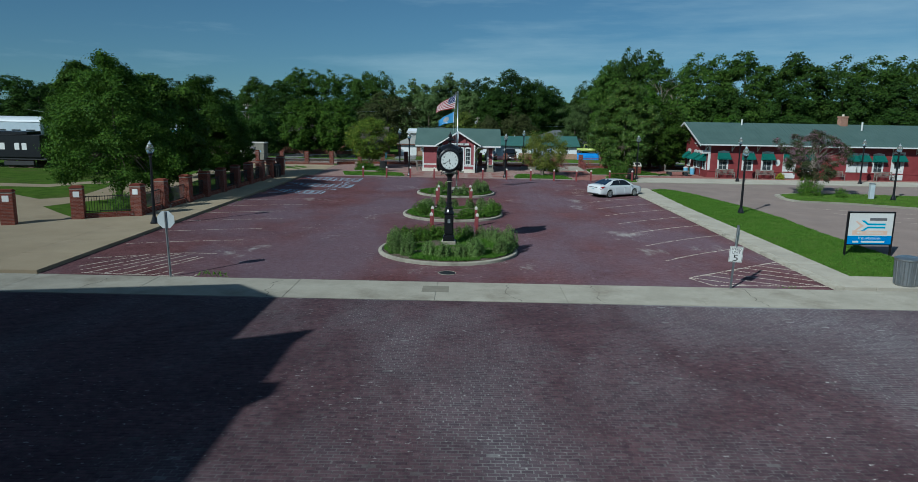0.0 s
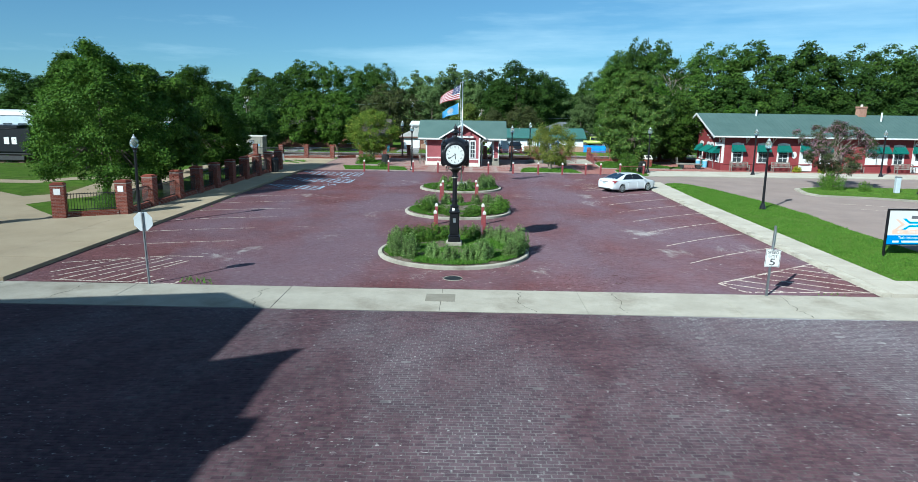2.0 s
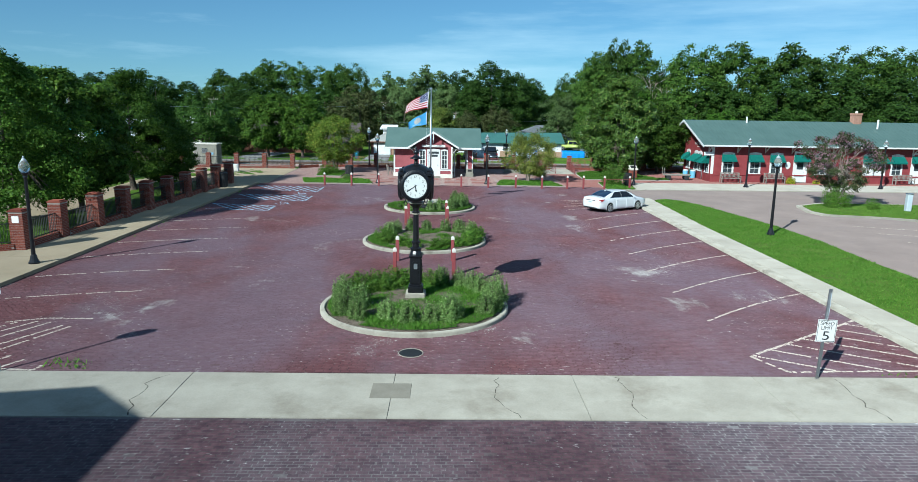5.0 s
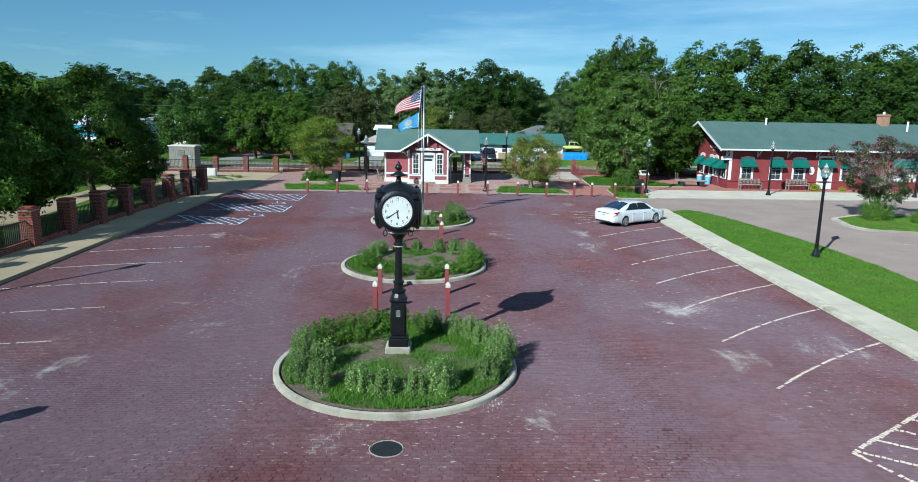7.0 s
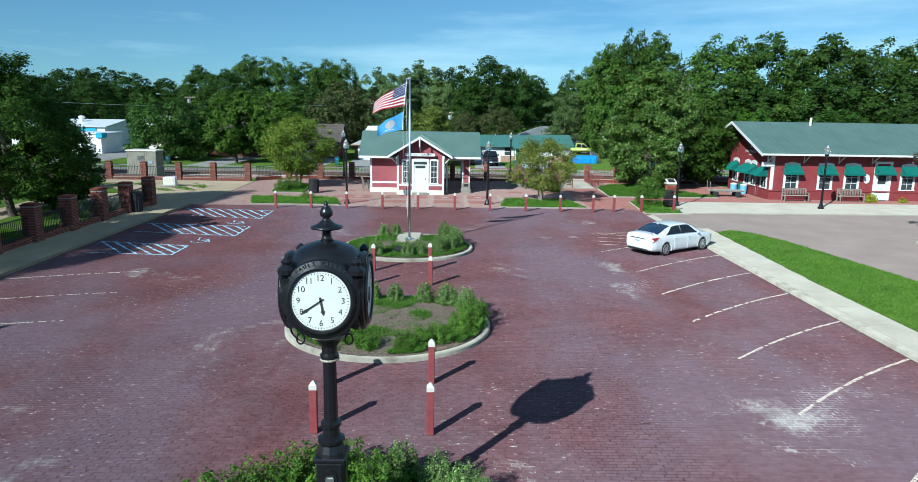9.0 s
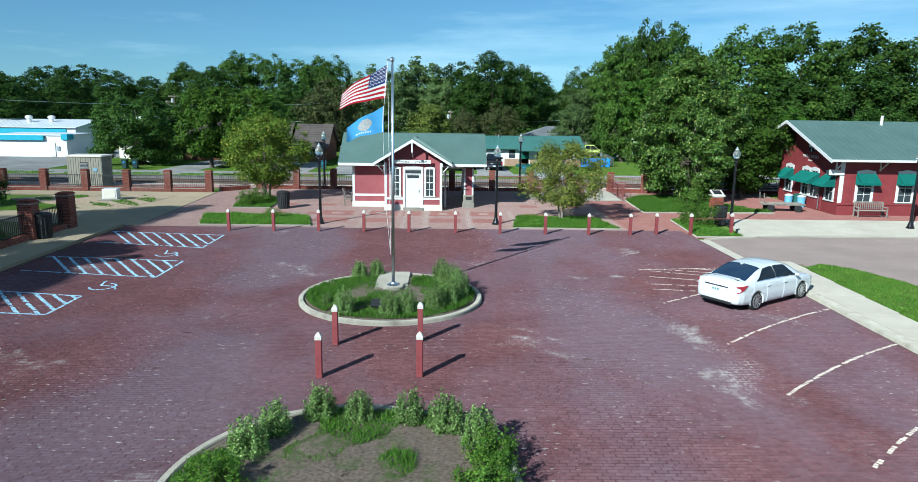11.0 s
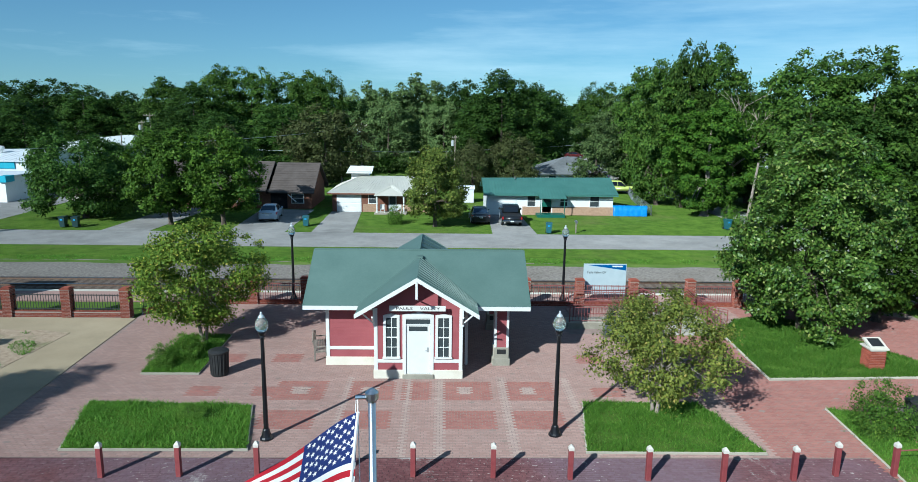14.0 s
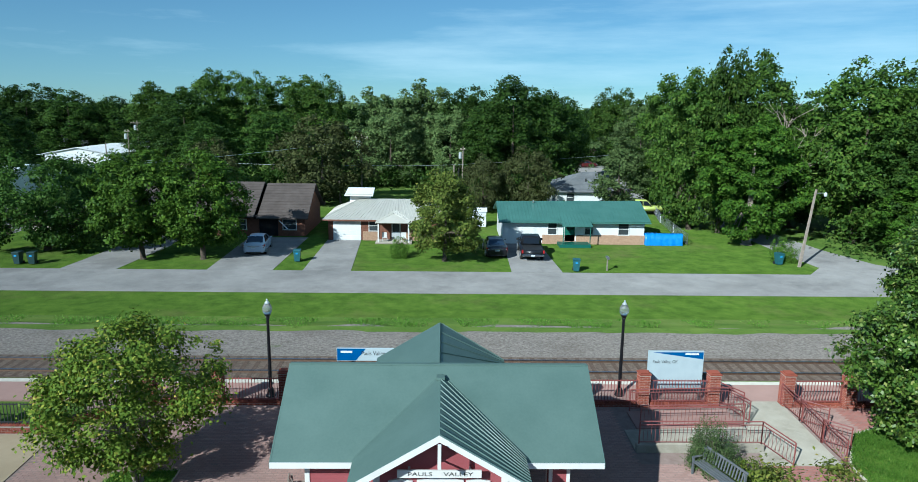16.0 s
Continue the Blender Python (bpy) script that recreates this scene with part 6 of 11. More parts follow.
def brick_pier(x, y, z, w=0.6, h=1.75, plaque=False, grp="brick fence piers"):
    p = thing("brick_pier", x, y, z, 0, "square red brick fence pier", "fence pier", grp)
    part("core", box(bmesh.new(), -w / 2, w / 2, -w / 2, w / 2, -0.05, h - 0.08), M_MORTAR, p)
    tagged(part("bricks", pier_mesh(w, h), M_PIER, p), kind="stuff")
    part("cap", box(box(bmesh.new(), -w / 2 - 0.03, w / 2 + 0.03, -w / 2 - 0.03, w / 2 + 0.03, h - 0.08, h - 0.02, 0.01), -w / 2 + 0.04, w / 2 - 0.04, -w / 2 + 0.04, w / 2 - 0.04, h - 0.02, h + 0.03, 0.01), M_PIER, p)
    if plaque:
        part("plaque", box(bmesh.new(), -0.15, 0.15, -w / 2 - 0.025, -w / 2 - 0.006, h - 0.55, h - 0.25, 0.005), M_WHITE, p, "pale square plaque")
    return p


def fence_panel(length, h=1.25, z0=0.25, mat=None, wall=True, step=0.125, grp="iron fence panels", label="black iron fence panel on a low brick wall"):
    mat = mat or M_BLACKDULL
    f = thing("fence_panel", 0, 0, 0, 0, label, "fence", grp)
    L = length / 2
    part("top_rail", box(bmesh.new(), -L, L, -0.018, 0.018, h - 0.1, h - 0.06), mat, f)
    part("bottom_rail", box(bmesh.new(), -L, L, -0.018, 0.018, z0 + 0.1, z0 + 0.14), mat, f)
    n = int(length / step)
    bar0 = None
    for i in range(n):
        if bar0 is None:
            bm = bmesh.new()
            box(bm, -0.011, 0.011, -0.011, 0.011, z0 + 0.03, h - 0.02)
            vs = bm.verts
            tip = bm.verts.new((0, 0, h + 0.05))
            bar0 = part("bar", bm, mat, f)
        else:
            b2 = bar0.copy()
            scene.collection.objects.link(b2)
            b2.location.x = 0
            b2.matrix_basis = pose(-L + (i + 0.5) * length / n, 0, 0)
    bar0.matrix_basis = pose(-L + 0.5 * length / n, 0, 0)
    if wall:
        w = part("low_wall", box(bmesh.new(), -L, L, -0.11, 0.11, -0.05, z0, 0.01), M_MORTAR, f, "low red brick wall")
        bm = bmesh.new()
        for c in range(3):
            x = -L + (0.1 if c % 2 else 0)
            while x < L - 0.1:
                for s in (-1, 1):
                    y0, y1 = (0.09, 0.117) if s > 0 else (-0.117, -0.09)
                    box(bm, x, min(x + 0.2, L), y0, y1, 0.01 + c * 0.075, 0.01 + c * 0.075 + 0.063)
                x += 0.212
        x = -L
        while x < L - 0.05:
            box(bm, x, min(x + 0.1, L), -0.12, 0.12, z0 - 0.005, z0 + 0.03)
            x += 0.112
        tagged(part("bricks", bm, M_PIER, w), kind="stuff")
    return f


pier = brick_pier(-18.3, 43.0, 0.1, plaque=True)
pier_plain = brick_pier(-18.3, 45.92, 0.1)
for k in range(2, 10):
    copy_thing(pier_plain, pose(-18.15 + 0.065 * k, 43.0 + 2.92 * k, 0.1))
copy_thing(pier, pose(-20.75, 41.35, 0.1, 0, 0, 20))
copy_thing(pier, pose(-23.0, 39.1, 0.1, 0, 0, 20))
panel = fence_panel(2.32)
panel.matrix_world = pose(-18.28, 44.46, 0.1, 0, 0, 90)
for k in range(1, 9):
    copy_thing(panel, pose(-18.1 + 0.065 * k, 44.46 + 2.92 * k, 0.1, 0, 0, 90))
copy_thing(panel, pose(-19.5, 42.15, 0.1, 0, 0, 31))
# fence along the railway
pier_b = brick_pier(-15.8, 84.5, 0, 0.44, 1.5, grp="railway fence piers")
for k in range(1, 9):
    copy_thing(pier_b, pose(-15.8 - 2.88 * k, 84.5, 0))
for x, y in ((-10.18, 87.0), (-7.43, 87.0), (7.31, 87.0), (10.23, 87.0), (13.34, 87.0), (15.9, 86.9), (18.6, 86.9), (21.4, 86.9), (-12.95, 87.0), (-4.5, 87.0), (-1.6, 87.0), (1.4, 87.0), (4.4, 87.0), (24.2, 86.9), (27.0, 86.9)):
    copy_thing(pier_b, pose(x, y, 0))
panel_b = fence_panel(2.45, 1.2, 0.3, grp="railway fence panels")
panel_b.matrix_world = pose(-17.24, 84.5, 0)
for k in range(1, 8):
    copy_thing(panel_b, pose(-17.24 - 2.88 * k, 84.5, 0))
panel_r = fence_panel(2.45, 1.2, 0.12, M_RAILING, grp="red railway fence panels", label="oxide-red iron fence panel on a low brick wall")
panel_r.matrix_world = pose(-8.8, 87.0, 0)
for x in (-11.57, -5.95, -3.05, -0.1, 2.9, 5.85, 8.77, 14.62, 17.25, 20.0, 22.8, 25.6):
    copy_thing(panel_r, pose(x, 86.98, 0))
copy_thing(panel, pose(-14.4, 85.75, 0, 0, 0, 42))


def railing(pts, h=0.92, mat=None, name="hand_railing", step=0.14):
    mat = mat or M_RAILING
    r = thing("ramp_railing", 0, 0, 0, 0, "oxide-red tubular steel railing of the ramp", "railing", "ramp railings")
    for a, b in zip(pts, pts[1:]):
        a, b = Vector(a), Vector(b)
        up = Vector((0, 0, 1))
        part("top_rail", tube(tube(bmesh.new(), a + up * h, b + up * h, 0.024, n=6), a + up * (h - 0.13), b + up * (h - 0.13), 0.018, n=6), mat, r)
        part("bottom_rail", tube(bmesh.new(), a + up * 0.12, b + up * 0.12, 0.018, n=6), mat, r)
        part("post", tube(bmesh.new(), a, a + up * h, 0.026, n=6), mat, r)
        part("post", tube(bmesh.new(), b, b + up * h, 0.026, n=6), mat, r)
        n = int((b - a).length / step)
        for i in range(1, n):
            p = a.lerp(b, i / n)
            part("baluster", tube(bmesh.new(), p + up * 0.12, p + up * (h - 0.13), 0.009, n=4), mat, r)
    return r


ramp = thing("entrance_ramp", label="pale concrete ramp up to the platform", category="ramp", kind="structure")
part("ramp_slab", slab(bmesh.new(), [(10.3, 82.2, 0.02), (13.02, 82.2, 0.02), (13.2, 87.25, 0.1), (11.3, 87.25, 0.1)], 0.3), M_CONC, ramp)
part("side_ramp", box(bmesh.new(), 6.0, 10.65, 83.1, 83.3, -0.1, 0.30, 0.02), M_CONC, ramp)
part("side_ramp", slab(bmesh.new(), [(6.0, 83.32, 0.03), (10.65, 83.32, 0.16), (10.65, 84.8, 0.16), (6.0, 84.8, 0.03)], 0.2), M_CONC, ramp)
part("side_ramp", slab(bmesh.new(), [(6.5, 84.82, 0.08), (10.55, 84.82, 0.18), (10.55, 86.3, 0.18), (6.5, 86.3, 0.08)], 0.2), M_PAVER, ramp)
railing([(6.1, 83.2, 0.25), (10.55, 83.2, 0.25), (11.15, 82.0, 0.05)])
railing([(6.6, 84.8, 0.1), (10.6, 84.8, 0.2)])
railing([(6.6, 86.3, 0.1), (10.6, 86.3, 0.2), (11.0, 85.2, 0.12)])
railing([(10.5, 86.95, 0.15), (11.1, 86.0, 0.12)])
railing([(13.1, 86.95, 0.12), (13.15, 85.5, 0.1), (13.1, 83.8, 0.06), (13.1, 82.2, 0.03)])
railing([(13.2, 85.4, 0.08), (13.9, 84.8, 0.05)])
railing([(13.15, 83.8, 0.05), (13.85, 83.2, 0.03)])

# platform signs
M_SIGNFACE = surface("pale_blue_grey_sign_face", (0.40, 0.48, 0.52), (0.47, 0.55, 0.58), 0.4, 2, 30, 0.05)
for nm, x0, x1, y, z0, z1, stripe in (("platform_sign", 7.6, 9.95, 87.55, 0.5, 2.2, 0.28), ("platform_sign", -5.6, -3.05, 88.8, 1.2, 1.78, 0.16)):
    s = thing(nm, (x0 + x1) / 2, y, 0.02, 0, "pale grey station name sign with a blue swoosh stripe", "sign board", "platform signs")
    w = (x1 - x0) / 2
    pn = part("panel", box(bmesh.new(), -w, w, -0.04, 0.04, z0, z1, 0.01), M_SIGNFACE, s)
    if x0 > 0:
        bm = bmesh.new()
        vs = [bm.verts.new((x_, -0.043, z_)) for x_, z_ in ((-w * 0.85, z1 - 0.06), (w - 0.03, z1 - 0.36), (w - 0.03, z1 - 0.05))]
        bm.faces.new(vs)
        part("stripe", bm, M_NAVY, pn)
        text_mesh("lettering", "Pauls Valley, OK", 0.2, M_BLACKDULL, pose(-0.45, -0.043, z1 - 0.48, 90, 0, 0), pn, 0.001, 1.05)
        part("brand_bar", box(bmesh.new(), 0.38, 0.95, -0.046, -0.043, z1 - 0.17, z1 - 0.09), M_WHITE, pn)
    else:
        bm = bmesh.new()
        vs = [bm.verts.new((x_, -0.043, z_)) for x_, z_ in ((-w + 0.02, z0 + 0.02), (-w * 0.35, z0 + 0.02), (0.0, z1 - 0.02), (-w + 0.02, z1 - 0.02))]
        bm.faces.new(vs)
        part("stripe", bm, M_NAVY, pn)
        text_mesh("lettering", "Pauls Valley, OK", 0.26, M_BLACKDULL, pose(0.52, -0.043, z0 + 0.34, 90, 0, 0), pn, 0.001, 1.45)
        part("brand_bar", box(bmesh.new(), -1.1, -0.6, -0.046, -0.043, z0 + 0.36, z0 + 0.46), M_WHITE, pn)
    for sx in (-w + 0.06, w - 0.06):
        part("post", box(bmesh.new(), sx - 0.05, sx + 0.05, -0.035, 0.035, 0, z0 + 0.01), M_STEEL, s)


# ---- benches, monument, boxes ----
def bench(x, y, z, rz, mat, label, length=1.8):
    b = thing("bench", x, y, z, rz, label, "bench", "slatted benches")
    for i in range(4):
        part("seat_slat", box(bmesh.new(), -length / 2, length / 2, -0.25 + i * 0.12, -0.15 + i * 0.12, 0.42, 0.45, 0.006), mat, b)
    bm0 = None
    n = int(length / 0.12)
    for i in range(n):
        x_ = -length / 2 + (i + 0.5) * length / n
        if bm0 is None:
            bm0 = part("back_slat", slab(bmesh.new(), [(-0.025, 0.22, 0.5), (0.025, 0.22, 0.5), (0.025, 0.32, 0.88), (-0.025, 0.32, 0.88)], 0.02), mat, b)
            bm0.location.x = x_
        else:
            c = bm0.copy()
            scene.collection.objects.link(c)
            c.location.x = x_
    part("top_rail", box(bmesh.new(), -length / 2, length / 2, 0.29, 0.34, 0.86, 0.93, 0.008), mat, b)
    for sx in (-length / 2, length / 2 - 0.06):
        part("end_frame", box(box(box(box(bmesh.new(), sx, sx + 0.06, -0.26, -0.20, 0, 0.62), sx, sx + 0.06, 0.20, 0.27, 0, 0.9), sx, sx + 0.06, -0.28, 0.26, 0.60, 0.64), sx, sx + 0.06, -0.26, 0.24, 0.38, 0.42), mat, b)
    return b


M_BENCHGREY = surface("grey_painted_bench", (0.10, 0.11, 0.12), (0.17, 0.18, 0.19), 0.6, 4, 40, 0.2)
bw = bench(26.4, 75.95, 0, 0, M_WOOD, "weathered grey slatted bench against the station wall")
for x in (30.5, 37.6, 42.6):
    copy_thing(bw, pose(x, 75.95, 0))
bench(-5.3, 79.4, 0, 100, M_WOOD, "weathered slatted bench beside the small station", 1.5)
bench(8.05, 80.9, 0, -70, M_BENCHGREY, "grey metal slatted bench beside the shrubs", 1.9)

mon = thing("brick_monument", 17.9, 78.1, 0.05, 0, "small brick monument with a sloping plaque", "monument")
part("core", box(bmesh.new(), -0.31, 0.31, -0.31, 0.31, -0.05, 0.88), M_MORTAR, mon)
tagged(part("bricks", pier_mesh(0.64, 0.95), M_PIER, mon), kind="stuff")
part("cap", slab(box(bmesh.new(), -0.40, 0.40, -0.38, 0.38, 0.88, 0.96, 0.01), [(-0.36, -0.34, 0.98), (0.36, -0.34, 0.98), (0.36, 0.30, 1.24), (-0.36, 0.30, 1.24)], 0.08), M_CREAM, mon, "pale stone cap")
part("plaque", slab(bmesh.new(), [(-0.25, -0.24, 1.03), (0.25, -0.24, 1.03), (0.25, 0.22, 1.215), (-0.25, 0.22, 1.215)], 0.01), M_BLACKDULL, mon)

ub = thing("utility_hut", -25.2, 87.8, 0, 0, "tan ribbed metal equipment hut behind the fence", "equipment hut")
M_TANMETAL = surface("tan_ribbed_metal", (0.22, 0.205, 0.165), (0.29, 0.27, 0.215), 0.6, 2, 30, 0.2)
part("body", box(bmesh.new(), -1.7, 1.6, -1.2, 1.4, 0, 2.55), M_TANMETAL, ub)
bm = bmesh.new()
for i in range(14):
    x_ = -1.65 + i * 0.24
    box(bm, x_, x_ + 0.07, -1.235, -1.2, 0, 2.5)
for i in range(10):
    y_ = -1.1 + i * 0.25
    box(bm, 1.6, 1.63, y_, y_ + 0.07, 0, 2.5)
tagged(part("wall_ribs", bm, M_TANMETAL, ub), kind="stuff")
part("roof", box(bmesh.new(), -1.8, 1.7, -1.32, 1.5, 2.55, 2.68, 0.02), M_CREAM, ub)
lv = part("louvre", box(bmesh.new(), -0.45, 0.3, -1.26, -1.236, 1.5, 2.1), M_BLACKDULL, ub)
for i in range(5):
    part("slat", box(bmesh.new(), -0.43, 0.28, -1.285, -1.262, 1.53 + i * 0.11, 1.58 + i * 0.11), M_STEEL, lv)
part("notice", box(bmesh.new(), 0.75, 1.15, -1.25, -1.236, 1.35, 1.6), M_PAINTBLUE, ub, "small blue notice")
part("door", box(bmesh.new(), -0.45, 0.3, -1.26, -1.236, 0.1, 1.42), M_TANMETAL, ub)

ub.scale = (0.76, 0.6, 0.87)
ub.location.x, ub.location.y = -25.5, 87.32
wb = thing("white_box", -20.4, 79.8, 0.02, 8, "small white utility cabinet on a concrete base", "utility box")
part("body", box(bmesh.new(), -0.5, 0.4, -0.35, 0.35, 0.1, 0.75, 0.03), M_WHITE, wb)
part("base", box(bmesh.new(), -0.7, 0.6, -0.55, 0.55, -0.05, 0.1, 0.02), M_CONC, wb)
part("door", box(bmesh.new(), -0.4, 0.3, -0.37, -0.351, 0.16, 0.7, 0.01), M_CREAM, wb)

cart = thing("baggage_cart", 22.2, 78.2, 0, -6, "old wooden baggage cart beside the station", "cart")
part("deck", box(bmesh.new(), -1.3, 1.2, -0.45, 0.45, 0.42, 0.52, 0.01), M_WOOD, cart)
part("rack", tube(tube(bmesh.new(), (-1.28, -0.4, 0.5), (-1.34, -0.4, 1.15), 0.03), (-1.28, 0.4, 0.5), (-1.34, 0.4, 1.15), 0.03), M_WOOD, cart)
for wx in (-0.85, 0.8):
    for wy in (-0.42, 0.36):
        b2 = bmesh.new()
        lathe(b2, [(0.2, 0), (0.23, 0.01), (0.23, 0.06), (0.2, 0.07)], 14)
        b2.transform(Matrix.Translation((wx, wy + 0.07, 0.23)) @ Matrix.Rotation(math.pi / 2, 4, "X"))
        part("wheel", b2, M_BLACKDULL, cart)
M_BINBLUE = surface("sky_blue_plastic", (0.16, 0.42, 0.62), (0.22, 0.50, 0.70), 0.5, 2, 20, 0.05)
M_BINGREEN = surface("dark_green_plastic", (0.02, 0.10, 0.08), (0.03, 0.14, 0.11), 0.5, 2, 20, 0.05)
for x, y, mt, lb in ((23.9, 80.9, M_BINBLUE, "light blue plastic barrel bin"), (24.4, 80.2, M_BINBLUE, "light blue plastic barrel bin"), (24.5, 81.0, M_BINGREEN, "dark green plastic barrel bin")):
    b = thing("barrel_bin", x, y, 0, 0, lb, "bin", "barrel bins")
    part("body", lathe(bmesh.new(), [(0.27, 0), (0.30, 0.3), (0.31, 0.34), (0.30, 0.38), (0.32, 0.88)], 18), mt, b)
    part("lid", lathe(bmesh.new(), [(0.335, 0.86), (0.34, 0.92), (0.2, 1.0), (0.05, 1.03)], 18), M_WHITE if mt is M_BINBLUE else mt, b)
    b.scale = (0.8, 0.8, 0.78)
cb = thing("cable_cabinet", 30.9, 57.9, 0.14, 0, "pale blue-grey cable pedestal on the lot island", "utility box")
part("body", box(bmesh.new(), -0.17, 0.17, -0.15, 0.15, 0, 1.15, 0.03), surface("pale_grey_metal", (0.45, 0.52, 0.55), (0.55, 0.6, 0.62), 0.5, 2, 20, 0.05), cb)
part("cap", box(bmesh.new(), -0.19, 0.19, -0.17, 0.17, 1.13, 1.2, 0.02), M_STEEL, cb)
mh = thing("manhole_cover", -0.66, 30.85, 0.0, 0, "dark iron manhole cover in a round frame", "manhole cover")
part("frame", ring(bmesh.new(), 0, 0, 0.30, 0.36, -0.05, 0.012, 32), M_CONC, mh)
part("lid", lathe(bmesh.new(), [(0.30, -0.05), (0.30, 0.004), (0.29, 0.008)], 28), M_BLACKDULL, mh)
M_PATCH = surface("dark_concrete_patch", (0.17, 0.155, 0.125), (0.23, 0.21, 0.17), 0.92, 2, 30, 0.4)
gp = thing("concrete_patch", -0.98, 28.35, 0.008, 0, "darker square concrete patch set in the gutter", "patch", "", "structure")
part("patch_slab", box(bmesh.new(), -0.46, 0.46, -0.42, 0.42, -0.03, 0.004, 0.004), M_PATCH, gp)
pq = thing("ground_plaque", -1.15, 55.9, 0.22, 0, "dark slanted memorial plaque in the flagpole bed", "plaque")
part("slab", slab(bmesh.new(), [(-0.2, -0.15, 0.08), (0.2, -0.15, 0.08), (0.2, 0.15, 0.22), (-0.2, 0.15, 0.22)], 0.06), M_BLACKDULL, pq)
part("stake", tube(bmesh.new(), (0, 0, -0.1), (0, 0, 0.12), 0.03), M_BLACKDULL, pq)


# ---- trees and shrubs ----
def reach_at(t, shape):
    """Half width of a crown at the share t of its height, 1 at its widest."""
    if shape == "cone":
        return max(0.0, 1 - abs((t - 0.28) / (0.75 if t > 0.28 else 0.42)) ** 1.9) ** 0.6
    if shape == "vase":
        return max(0.0, 1 - abs((t - 0.62) / (0.42 if t > 0.62 else 0.80)) ** 2.2) ** 0.55
    if shape == "tall":
        return max(0.0, 1 - abs((t - 0.45) / (0.61 if t > 0.45 else 0.52)) ** 2.4) ** 0.6
    return max(0.0, 1 - abs((t - 0.5) / 0.53) ** 2.2) ** 0.5


def crown_blobs(rng, R, z0, z1, n, shape="round", clump=(0.13, 0.32)):
    """Clumps of foliage (x, y, z, reach across, reach up): most sit on the outside of a lobed crown, the rest fill it."""
    out = []
    hz = z1 - z0
    ph = rng.uniform(0, math.tau, 6)
    for k in range(n):
        t = (k + rng.uniform(0, 1)) / n
        az = k * 2.39996 + rng.normal(0, 0.5)
        r = R * rng.uniform(*clump)
        lobe = 1 + 0.17 * math.sin(2 * az + ph[0] + 3 * t) + 0.13 * math.sin(3 * az + ph[1] - 5 * t) + 0.10 * math.sin(5 * az + ph[4] + 9 * t)
        q = rng.uniform(0.80, 1.0) if rng.random() < 0.72 else rng.uniform(0.15, 0.8)
        wide = max(0.04, reach_at(t, shape) * lobe - 0.5 * r / R) * q
        top = 0.93 + (0.06 * math.sin(2 * az + ph[2]) + 0.05 * math.sin(3 * az + ph[3])) * t
        z = z0 + 0.5 * r + (hz - 1.1 * r) * t * top
        out.append((R * wide * math.cos(az), R * wide * math.sin(az), z, r, r * rng.uniform(0.55, 0.85)))
    return out


def crown_leaves(rng, blobs, n, size, fill=0.75, sprigs=16, kite=True, tight=0.30):
    """Leaves in sprigs on the outer and upper side of each clump, with a few strays past its edge."""
    b = np.array(blobs)
    m = len(b)
    mid = b[:, :3].mean(0)
    out = b[:, :3] - mid
    out /= np.linalg.norm(out, axis=1)[:, None] + 1e-9
    sd = rng.normal(0, 1, (m, sprigs, 3)) + 0.75 * out[:, None, :] + np.array([0, 0, 0.45])
    sd /= np.linalg.norm(sd, axis=2)[:, :, None]
    wgt = b[:, 3] ** 2
    k = rng.choice(m, n, p=wgt / wgt.sum())
    j = rng.integers(0, sprigs, n)
    d = sd[k, j] + rng.normal(0, tight, (n, 3))
    far = rng.random(n) < 0.025
    rad = np.where(far, rng.uniform(1.0, 1.2, n), rng.uniform(fill ** 2, 1.08, n) ** 0.5)
    c = b[k, :3] + d * np.stack([b[k, 3], b[k, 3], b[k, 4]], 1) * rad[:, None]
    nr = sd[k, j] + np.array([0, 0, 0.35])
    if kite:
        return leaf_cards(rng, c, nr, size, 0.5)
    nr = nr + rng.normal(0, 0.5, (n, 3))
    nr /= np.linalg.norm(nr, axis=1)[:, None] + 1e-9
    u = np.cross(nr, rng.normal(0, 1, (n, 3)))
    u /= np.linalg.norm(u, axis=1)[:, None] + 1e-9
    v = np.cross(nr, u)
    s = size * rng.uniform(0.6, 1.4, n)[:, None]
    return np.stack([c - u * s * 0.45 - v * s * 0.3, c + u * s * 0.45 - v * s * 0.3, c + v * s * 0.6], axis=1)


